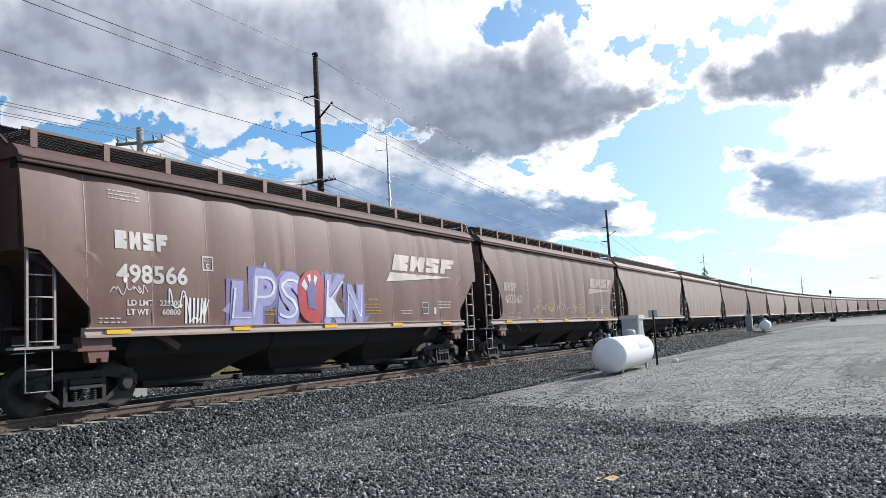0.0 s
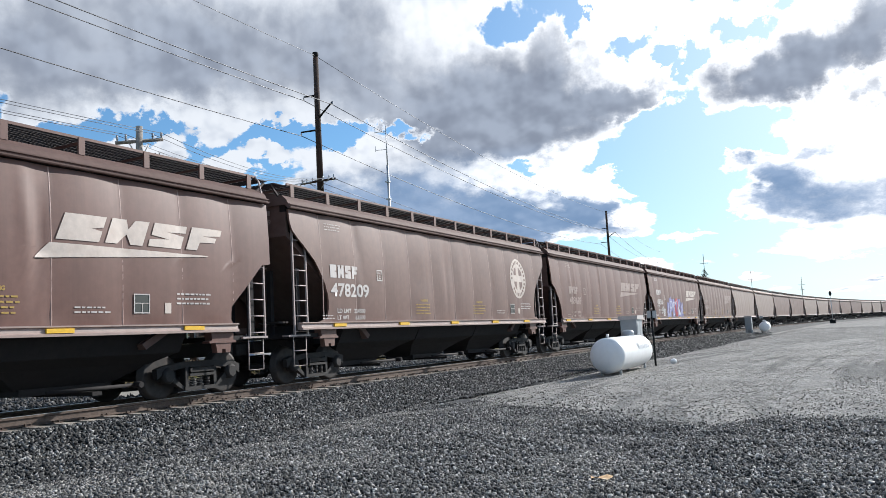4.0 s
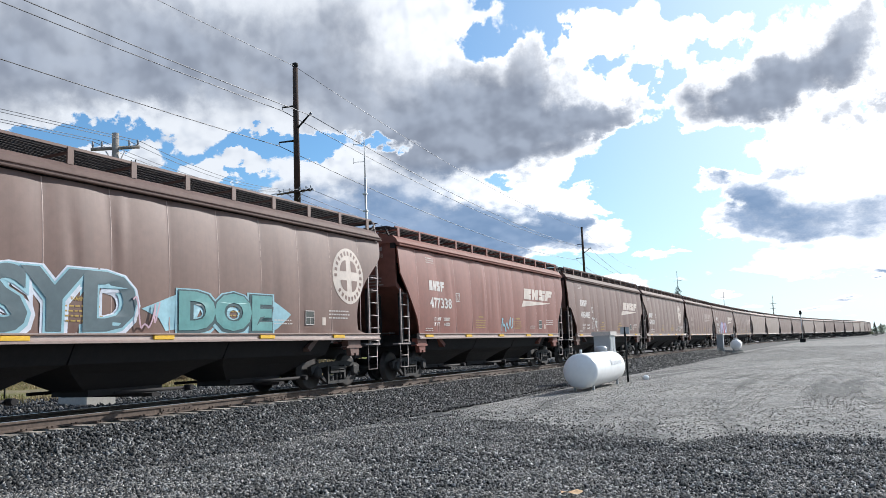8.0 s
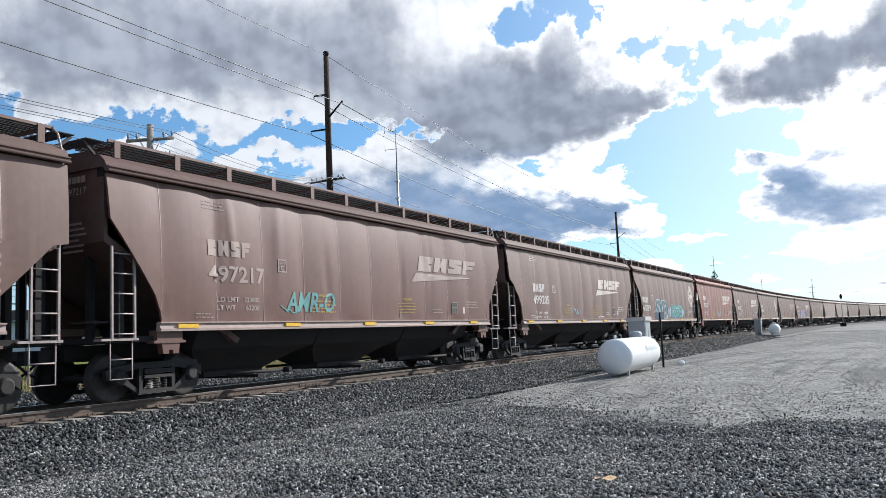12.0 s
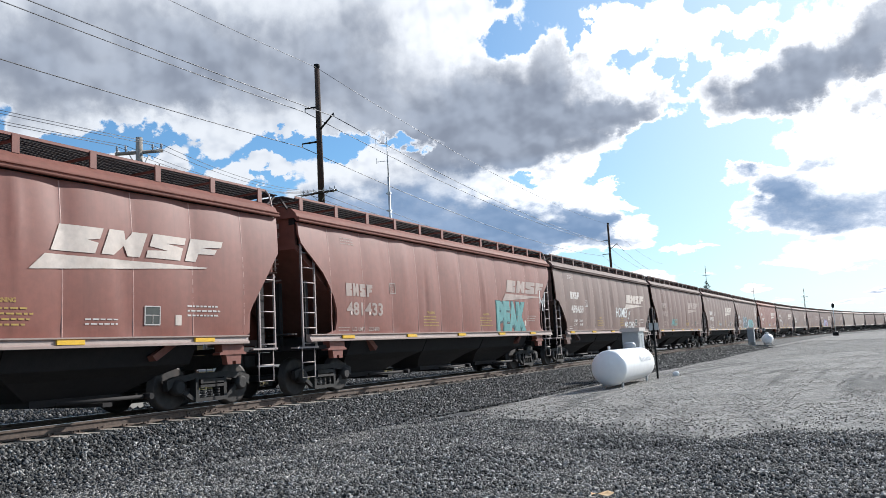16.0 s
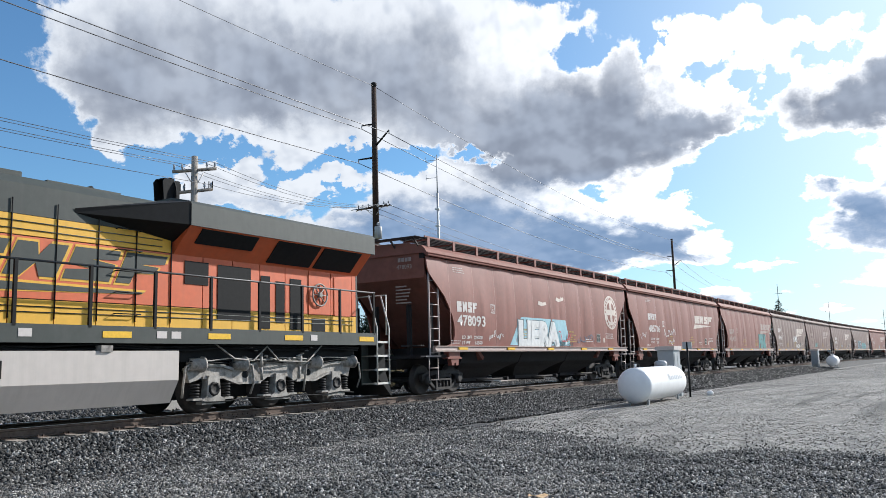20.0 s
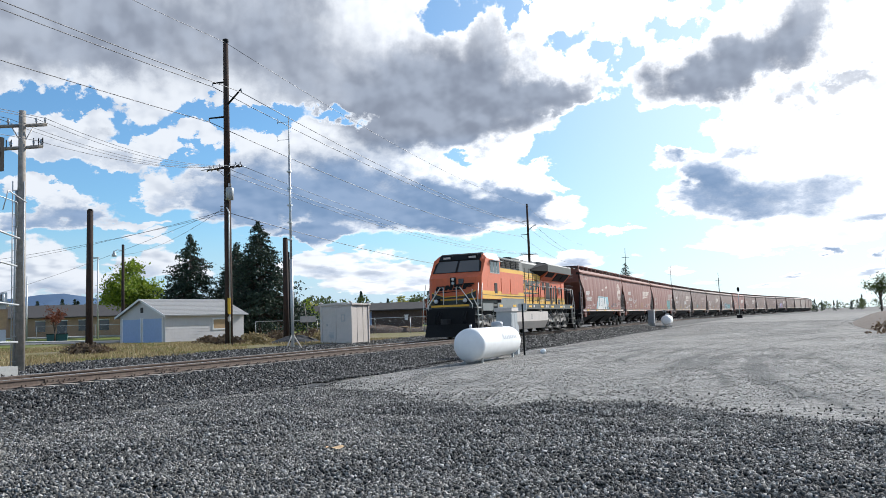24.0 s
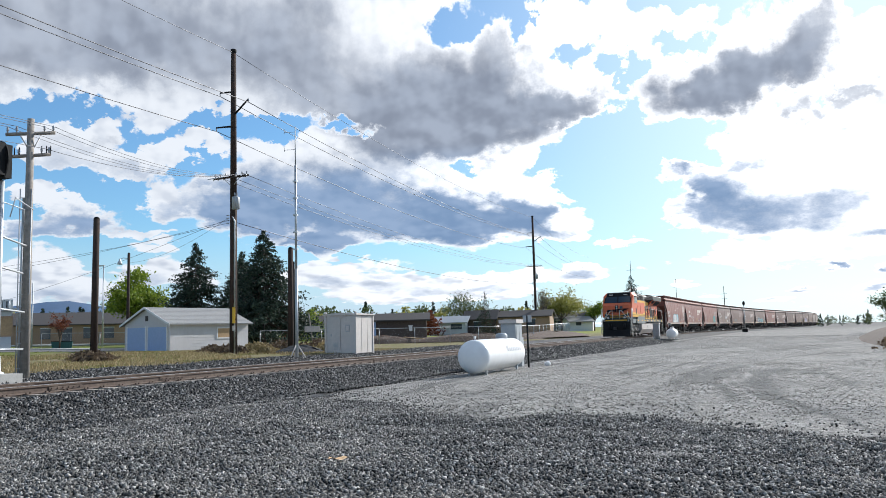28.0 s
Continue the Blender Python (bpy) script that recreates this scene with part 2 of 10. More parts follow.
# their thick grey parts, with how thick each is
CLOUD_CORE = {
    "bank": [(-49.5, 20.9, 8.5, 4, 0.66), (-39.9, 20, 7.1, 3.4, 0.62), (-33.4, 20.5, 4.4, 4, 0.58), (-46.4, 18, 4.5, 1.4, 0.5), (-31.9, 16.6, 2.8, 1.9, 0.55), (-55, 18.4, 3.5, 2.9, 0.55)],
    "core": [(-23.8, 16.8, 6.1, 3.1, 0.8), (-20.2, 15.1, 7.7, 2.4, 1), (-14.7, 15.4, 3.6, 0.9, 0.8), (-25.9, 13.9, 3.6, 1.8, 0.75), (-18.4, 19.5, 1.5, 1.9, 0.55), (-22.3, 13.3, 4.5, 1, 0.7)],
    "east": [(-4.8, 15.6, 3.5, 1.7, 0.95), (-1, 16.7, 3.4, 1.6, 0.85), (2.3, 17.6, 2.2, 2.3, 0.75), (3.5, 19.6, 1.7, 1.3, 0.6), (1.6, 13.9, 0.9, 0.7, 0.6), (4.8, 14.7, 1.5, 0.4, 0.6), (4, 12.6, 0.6, 0.3, 0.5), (6.7, 14.3, 1.2, 1.4, 0.4)],
    "isle": [(-3.8, 8.2, 2.6, 1.7, 0.85), (-0.6, 7.2, 3.5, 1.6, 0.75), (2.8, 7.4, 1.8, 1.6, 0.6), (-6.2, 10.3, 1.2, 0.5, 0.7), (-1.8, 10.6, 1.6, 0.5, 0.6), (-6.7, 7.3, 0.8, 0.5, 0.6), (5.6, 5.6, 1.6, 0.4, 0.6)],
    "ridge": [(-36.6, 8.7, 4, 1.9, 0.95), (-31.6, 9.3, 4.9, 2.4, 0.95), (-26.4, 8, 4.8, 1.7, 1), (-21.6, 7.8, 3.8, 1.5, 1), (-17.8, 7.8, 2.5, 1.1, 0.95), (-15.3, 6.7, 1.6, 0.4, 0.7), (-33.5, 6.7, 4.6, 0.8, 0.95), (-28, 10.6, 2.4, 1.2, 0.55)],
    "west": [(-46.3, 12.8, 3.1, 0.6, 0.45), (-47.6, 11.6, 2.7, 0.5, 0.4), (-43.5, 11.2, 2.1, 0.4, 0.4), (-47.6, 7.5, 3, 0.8, 0.85), (-50.5, 6.8, 1.6, 0.5, 0.8), (-42.3, 8.8, 1.4, 0.4, 0.35)],
    "row": [(-49.5, 3.1, 2.5, 0.6, 0.45), (-42.8, 4, 1.8, 0.4, 0.4), (-31.3, 3.6, 1.6, 0.3, 0.45), (-27.3, 3.3, 2, 0.4, 0.45), (-24, 2.9, 1.6, 0.4, 0.45), (-19.8, 2.9, 2, 0.3, 0.45), (-13.4, 3.7, 1.5, 0.5, 0.65), (-16.6, 3.6, 1.3, 0.3, 0.45), (-27.3, 4.1, 1.6, 0.2, 0.35)],
    "speck": [(2.9, 3.6, 0.6, 0.2, 0.8), (5.9, 3.1, 0.4, 0.2, 0.7), (5.3, 2.1, 1.2, 0.2, 0.7), (0.3, 2.2, 0.7, 0.1, 0.6), (-1.2, 1.7, 1, 0.1, 0.5), (-10.6, 5.7, 1.5, 0.2, 0.3)],
}
# blue gaps
CLOUD_GAPS = [(-21.6, 21.1, 1.7, 1), (-16.8, 21.6, 0.6, 1.3), (-13.1, 18.8, 2.1, 0.6), (-9.7, 17.1, 1.1, 0.9), (-11.4, 12.7, 3.5, 1.4), (-10, 13.9, 1.2, 1.5), (-6.1, 19, 1.6, 0.6), (-3.5, 20.4, 1.5, 0.8), (-5.2, 12.3, 2.1, 1.1), (-10.4, 9.5, 4.2, 2.9), (-13.1, 10.9, 2.4, 1.2), (-35.4, 14.8, 2.7, 0.6), (-29.1, 14.8, 2.4, 0.5), (-34.6, 13.9, 1.2, 0.8), (-22.3, 11.1, 1.5, 0.6), (-23.9, 4.6, 4.8, 0.5), (-46.7, 15, 3.1, 0.5), (-50.3, 14.3, 1.9, 1), (-47, 10.1, 2.7, 0.5), (-44.9, 5.2, 2.7, 0.5), (-39.6, 14.5, 1.9, 0.6), (-37.4, 6, 3.4, 0.5)]
build_sky()

sun = new("sun", bpy.data.lights.new("sun", "SUN"))
sun.data.energy, sun.data.angle, sun.data.color = 5.0, radians(0.6), (1.0, 0.96, 0.90)
az_, el_ = radians(SUN_AZ), radians(SUN_EL)
sun.matrix_world = look((0, 0, 50), (-math.sin(az_) * math.cos(el_) * 10, -math.cos(az_) * math.cos(el_) * 10, 50 - math.sin(el_) * 10))
scene.view_settings.exposure = 0.34
scene.view_settings.use_white_balance = True
scene.view_settings.white_balance_temperature = 6250.0

# ---- mesh helpers ----
XC = -0.75                       # track centre line; the near rail is at x = 0, rail top at z = 0


def box(bm, x0, x1, y0, y1, z0, z1):
    v = [bm.verts.new(p) for p in ((x0, y0, z0), (x1, y0, z0), (x1, y1, z0), (x0, y1, z0), (x0, y0, z1), (x1, y0, z1), (x1, y1, z1), (x0, y1, z1))]
    for f in ((0, 3, 2, 1), (4, 5, 6, 7), (0, 1, 5, 4), (1, 2, 6, 5), (2, 3, 7, 6), (3, 0, 4, 7)):
        bm.faces.new([v[i] for i in f])
    return v


def tube(bm, p0, p1, r0, r1=None, n=10, caps=True):
    """A round bar from p0 to p1."""
    p0, p1 = Vector(p0), Vector(p1)
    r1 = r0 if r1 is None else r1
    q = (p1 - p0).to_track_quat("Z", "Y")
    rings = []
    for p, r in ((p0, r0), (p1, r1)):
        rings.append([bm.verts.new(p + q @ Vector((r * math.cos(2 * math.pi * k / n), r * math.sin(2 * math.pi * k / n), 0))) for k in range(n)])
    for k in range(n):
        f = bm.faces.new((rings[0][k], rings[0][(k + 1) % n], rings[1][(k + 1) % n], rings[1][k]))
        f.smooth = True
    if caps:
        bm.faces.new(rings[0][::-1])
        bm.faces.new(rings[1])


def lathe(bm, prof, axis="z", centre=(0, 0, 0), n=24, smooth=True):
    """Turns a profile of (distance along the axis, radius) round the axis."""
    c = Vector(centre)
    rings = []
    for a, r in prof:
        ring = []
        for k in range(n):
            u, v = r * math.cos(2 * math.pi * k / n), r * math.sin(2 * math.pi * k / n)
            ring.append(bm.verts.new(c + Vector({"x": (a, u, v), "y": (v, a, u), "z": (u, v, a)}[axis])))
        rings.append(ring)
    for r0, r1 in zip(rings, rings[1:]):
        for k in range(n):
            f = bm.faces.new((r0[k], r0[(k + 1) % n], r1[(k + 1) % n], r1[k]))
            f.smooth = smooth
    bm.faces.new(rings[0][::-1])
    bm.faces.new(rings[-1])


def prism(bm, outline, axis, a, b):
    """Pushes an outline along an axis from a to b. The outline holds the other two coordinates in the order xyz."""
    def at(p, q):
        return {"x": (q, p[0], p[1]), "y": (p[0], q, p[1]), "z": (p[0], p[1], q)}[axis]
    lo = [bm.verts.new(at(p, a)) for p in outline]
    hi = [bm.verts.new(at(p, b)) for p in outline]
    n = len(outline)
    bm.faces.new(lo[::-1])
    bm.faces.new(hi)
    for k in range(n):
        bm.faces.new((lo[k], lo[(k + 1) % n], hi[(k + 1) % n], hi[k]))


def path_tube(bm, pts, r, n=8):
    """A bent round bar or wire in one piece."""
    pts = [Vector(p) for p in pts]
    rings = []
    for k, p in enumerate(pts):
        q = (pts[min(k + 1, len(pts) - 1)] - pts[max(k - 1, 0)]).to_track_quat("Z", "Y")
        rings.append([bm.verts.new(p + q @ Vector((r * math.cos(2 * math.pi * i / n), r * math.sin(2 * math.pi * i / n), 0))) for i in range(n)])
    for k in range(1, len(rings)):
        a, b = rings[k - 1], rings[k]
        off = min(range(n), key=lambda o: sum((a[i].co - b[(i + o) % n].co).length for i in range(n)))
        rings[k] = b = b[off:] + b[:off]
        for i in range(n):
            bm.faces.new((a[i], a[(i + 1) % n], b[(i + 1) % n], b[i])).smooth = True
    bm.faces.new(rings[0][::-1])
    bm.faces.new(rings[-1])


def sheet(bm, rows):
    """A skin over a grid of points."""
    vs = [[bm.verts.new(p) for p in row] for row in rows]
    for r0, r1 in zip(vs, vs[1:]):
        for k in range(len(r0) - 1):
            f = bm.faces.new((r0[k], r0[k + 1], r1[k + 1], r1[k]))
            f.smooth = True
    return vs


def finish(bm, name, material, bevel=0.0):
    if bevel:
        bmesh.ops.bevel(bm, geom=[e for e in bm.edges if e.is_manifold and e.calc_face_angle(0) > 0.6], offset=bevel, segments=1, affect="EDGES")
    bmesh.ops.recalc_face_normals(bm, faces=bm.faces)
    me = bpy.data.meshes.new(name)
    bm.to_mesh(me)
    bm.free()
    me.materials.append(material)
    return me


def part(name, bm, material, parent, label="", bevel=0.0):
    me = bm if isinstance(bm, bpy.types.Mesh) else finish(bm, name, material, bevel)
    ob = new(name, me)
    ob.parent = parent
    if label:
        ob["label"] = label
    return ob


def thing(name, label, category, m=None, group="", kind=""):
    ob = new(name)
    ob.empty_display_size = 0.3
    if m is not None:
        ob.matrix_basis = m
    return tagged(ob, label, category, group, kind)


def solid(name, bm, material, label, category, m=None, group="", kind="", bevel=0.0):
    ob = new(name, finish(bm, name, material, bevel))
    if m is not None:
        ob.matrix_basis = m
    return tagged(ob, label, category, group, kind)


def quick(name, verts, faces, material, smooth=False):
    me = bpy.data.meshes.new(name)
    me.from_pydata(verts, [], faces)
    me.materials.append(material)
    if smooth:
        me.polygons.foreach_set("use_smooth", [True] * len(me.polygons))
    me.update()
    return me


def letters(text, size, material, m, parent, name="lettering", label="", shear=0.0, bold=0.0, align="LEFT"):
    """Writing in the built-in font as a thin mesh; m places it, x along the line and z out of the face."""
    cu = bpy.data.curves.new(name, "FONT")
    cu.body, cu.size, cu.shear, cu.offset, cu.extrude, cu.resolution_u, cu.align_x = text, size, shear, bold, 0.002, 2, align
    tmp = bpy.data.objects.new(name, cu)
    scene.collection.objects.link(tmp)
    me = bpy.data.meshes.new_from_object(tmp.evaluated_get(bpy.context.evaluated_depsgraph_get()))
    bpy.data.objects.remove(tmp)
    me.materials.clear()
    me.materials.append(material)
    ob = new(name, me)
    ob.parent = parent
    ob.matrix_basis = m
    if label:
        ob["label"] = label
    return ob


# ---- materials ----
def material(name, color, rough=0.6, metal=0.0, grain=0.0, grain_scale=20.0, stain=0.0, stain_scale=1.2, stain_color=None, bump=0.0, bump_scale=60.0,
             streak=0.0, vary=0.0, space="Object", coat=0.0):
    """Paint, metal, wood or stone: a base colour with grain, stains, rain streaks and fine relief, in metres."""
    m = bpy.data.materials.new(name)
    m.use_nodes = True
    t = m.node_tree
    b = t.nodes["Principled BSDF"]
    b.inputs["Roughness"].default_value = rough
    b.inputs["Metallic"].default_value = metal
    if coat:
        b.inputs["Coat Weight"].default_value = coat
    tc = t.nodes.new("ShaderNodeTexCoord")
    vec = tc.outputs[space]

    def noise_tex(scale, detail, stretch=None):
        n = t.nodes.new("ShaderNodeTexNoise")
        n.inputs["Scale"].default_value, n.inputs["Detail"].default_value = scale, detail
        n.inputs["Roughness"].default_value = 0.62
        if stretch:
            mp = t.nodes.new("ShaderNodeMapping")
            mp.inputs["Scale"].default_value = stretch
            t.links.new(vec, mp.inputs[0])
            t.links.new(mp.outputs[0], n.inputs[0])
        else:
            t.links.new(vec, n.inputs[0])
        return n.outputs[0]

    def mixc(fac, a, bb):
        n = t.nodes.new("ShaderNodeMix")
        n.data_type = "RGBA"
        for sock, v in ((n.inputs[0], fac), (n.inputs[6], a), (n.inputs[7], bb)):
            if isinstance(v, tuple):
                sock.default_value = (*v, 1)
            else:
                t.links.new(v, sock)
        return n.outputs[2]

    def ramp(v, lo, hi, top):
        n = t.nodes.new("ShaderNodeMapRange")
        n.inputs[1].default_value, n.inputs[2].default_value, n.inputs[4].default_value = lo, hi, top
        t.links.new(v, n.inputs[0])
        return n.outputs[0]

    col = tuple(color)
    if grain:
        dark = tuple(c * (1 - grain) for c in color)
        light = tuple(min(1, c * (1 + grain)) for c in color)
        col = mixc(ramp(noise_tex(grain_scale, 5), 0.3, 0.7, 1.0), dark, light)
    if stain:
        col = mixc(ramp(noise_tex(stain_scale, 6), 0.5, 0.72, stain), col, tuple(stain_color or [c * 0.45 for c in color]))
    if streak:
        col = mixc(ramp(noise_tex(2.2, 5, (1.0, 3.0, 0.12)), 0.48, 0.75, streak), col, tuple(stain_color or [c * 0.5 for c in color]))
    if vary:
        oi = t.nodes.new("ShaderNodeObjectInfo")
        hs = t.nodes.new("ShaderNodeHueSaturation")
        r = t.nodes.new("ShaderNodeMapRange")
        r.inputs[3].default_value, r.inputs[4].default_value = 1 - vary, 1 + vary
        t.links.new(oi.outputs["Random"], r.inputs[0])
        t.links.new(r.outputs[0], hs.inputs["Value"])
        if isinstance(col, tuple):
            hs.inputs["Color"].default_value = (*col, 1)
        else:
            t.links.new(col, hs.inputs["Color"])
        col = hs.outputs[0]
    if isinstance(col, tuple):
        b.inputs["Base Color"].default_value = (*col, 1)
    else:
        t.links.new(col, b.inputs["Base Color"])
    if bump:
        bp = t.nodes.new("ShaderNodeBump")
        bp.inputs["Strength"].default_value = 1.0
        bp.inputs["Distance"].default_value = bump
        t.links.new(noise_tex(bump_scale, 6), bp.inputs["Height"])
        t.links.new(bp.outputs[0], b.inputs["Normal"])
    return m

# the last, palest tone has the far wagons' sun sheen painted into it
HOPPER_RED = [material("hopper paint " + k, c, 0.52, 0, 0.10, 6.0, 0.35, 0.9, tuple(x * 0.62 for x in c), 0.0012, 4.0, streak=0.45)
              for k, c in (("brown", (0.150, 0.073, 0.055)), ("grey brown", (0.166, 0.093, 0.072)), ("red brown", (0.220, 0.071, 0.049)), ("dusty", (0.26, 0.185, 0.15)))]
# sill colour lightened for dust and for sunlight on its ledge
SILL_M = material("dusty sunlit sill paint", (0.34, 0.25, 0.215), 0.5, 0, 0.12, 6, 0.45, 1.0, (0.28, 0.18, 0.15))
MARK_PAINT = material("aged cream mark paint", (0.56, 0.475, 0.41), 0.6, 0, 0.1, 8, 0.4, 2.5, (0.36, 0.26, 0.21))
for m_ in HOPPER_RED:
    b_ = m_.node_tree.nodes["Principled BSDF"]
    b_.inputs["Sheen Weight"].default_value, b_.inputs["Sheen Roughness"].default_value = 0.09, 0.30
    b_.inputs["Sheen Tint"].default_value = (0.95, 0.86, 0.80, 1)
    b_.inputs["Specular IOR Level"].default_value = 0.42
# roofs follow the same tones, the last again paled for sun sheen
ROOF_M = [material("roof paint " + k, c, 0.72, 0, 0.12, 5.0, 0.4, 1.1, tuple(x * 0.6 for x in c), 0.002, 8.0)
          for k, c in (("brown", (0.125, 0.078, 0.066)), ("grey brown", (0.15, 0.10, 0.085)), ("red brown", (0.215, 0.088, 0.066)), ("dusty", (0.28, 0.20, 0.17)))]
for m_ in ROOF_M:
    m_.node_tree.nodes["Principled BSDF"].inputs["Specular IOR Level"].default_value = 0.2
# underframe near black: the shade beneath the wagons is put into the colour
UNDER = material("shade-dark underframe", (0.012, 0.009, 0.009), 0.85, 0, 0.3, 8, 0.4, 1.5, (0.026, 0.020, 0.018), 0.004, 30)
TRUCK_M = material("cast truck iron", (0.020, 0.018, 0.017), 0.75, 0.1, 0.3, 14, 0.5, 3, (0.045, 0.036, 0.03), 0.004, 40)
WHEEL_M = material("wheel steel", (0.032, 0.028, 0.026), 0.65, 0.3, 0.25, 10, 0.4, 4, (0.10, 0.075, 0.06))
LADDER_M = material("worn ladder paint", (0.36, 0.30, 0.28), 0.55, 0.1, 0.25, 12, 0.4, 3, (0.16, 0.09, 0.07))
GRATE_M = material("dark walkway grating", (0.045, 0.036, 0.034), 0.75, 0.2, 0.2, 12)
WHITE_PAINT = material("white lettering paint", (0.56, 0.51, 0.475), 0.6, 0, 0.08, 9, 0.5, 3, (0.34, 0.27, 0.24))
FADED_PAINT = material("faded lettering paint", (0.34, 0.26, 0.225), 0.7, 0, 0.1, 9, 0.4, 3, (0.33, 0.24, 0.2))
YELLOW_M = material("yellow reflector", (0.80, 0.47, 0.03), 0.4, 0, 0.1, 15, 0.3, 4, (0.5, 0.3, 0.05))
STEEL_RAIL = material("rail steel", (0.55, 0.54, 0.53), 0.32, 0.8, 0.1, 8)
RUST = material("rail web rust", (0.115, 0.082, 0.064), 0.85, 0.1, 0.25, 12, 0.4, 3, (0.21, 0.165, 0.13), 0.003, 50)
TIE_M = material("weathered tie", (0.33, 0.29, 0.25), 0.9, 0, 0.3, 9, 0.5, 2, (0.10, 0.085, 0.075), 0.006, 35, vary=0.25)
GALV = material("galvanised steel", (0.48, 0.50, 0.51), 0.45, 0.5, 0.1, 12, 0.3, 3, (0.33, 0.34, 0.34))
TANK_W = material("white tank paint", (0.80, 0.80, 0.79), 0.35, 0, 0.03, 4, 0.25, 1.5, (0.62, 0.61, 0.58), streak=0.2)
GREY_BOX = material("grey enamel", (0.36, 0.38, 0.39), 0.5, 0, 0.06, 6, 0.3, 2, (0.26, 0.27, 0.27))
BLACK_M = material("black paint", (0.012, 0.0125, 0.013), 0.75, 0, 0.2, 10)
BLACK_M.node_tree.nodes["Principled BSDF"].inputs["Specular IOR Level"].default_value = 0.2
WOOD_POLE = material("creosoted pole", (0.034, 0.023, 0.018), 0.95, 0, 0.3, 6, 0.6, 0.7, (0.105, 0.046, 0.030), 0.006, 25, streak=0.4)
WOOD_GREY = material("grey weathered pole", (0.29, 0.26, 0.225), 0.9, 0, 0.25, 7, 0.4, 1.5, (0.10, 0.085, 0.07), 0.006, 25, streak=0.4)
WIRE_M = material("cable", (0.10, 0.10, 0.11), 0.5, 0.4)
PORCELAIN = material("insulator", (0.34, 0.35, 0.37), 0.25)
LOCO_OR = material("orange engine paint", (0.61, 0.122, 0.040), 0.55, 0, 0.08, 5, 0.40, 1.0, (0.46, 0.12, 0.05), streak=0.35)
LOCO_YE = material("yellow engine paint", (0.74, 0.40, 0.030), 0.55, 0, 0.06, 6, 0.3, 1.5, (0.5, 0.3, 0.05), streak=0.3)
LOCO_GN = material("dark green engine paint", (0.034, 0.042, 0.036), 0.6, 0, 0.15, 5, 0.4, 1.2, (0.062, 0.066, 0.058), streak=0.3)
LOCO_GREY = material("silver truck paint", (0.33, 0.305, 0.27), 0.65, 0.0, 0.35, 9, 0.9, 5.0, (0.045, 0.038, 0.032))
LOCO_TANK = material("silver fuel tank paint", (0.54, 0.485, 0.44), 0.5, 0.1, 0.05, 4, 0.35, 1.0, (0.36, 0.33, 0.29), streak=0.3)
GLASS_D = material("dark cab glass", (0.03, 0.045, 0.06), 0.06, 0.0)
CONCRETE = material("concrete", (0.42, 0.41, 0.385), 0.85, 0, 0.12, 12, 0.4, 2, (0.28, 0.27, 0.25), 0.003, 40)

SEAM_M = [material("seam paint", c, 0.45, 0, 0.2, 9, 0.5, 2, tuple(0.6 * v for v in c)) for c in ((0.30, 0.19, 0.16), (0.34, 0.235, 0.20), (0.38, 0.20, 0.165), (0.40, 0.30, 0.26))]


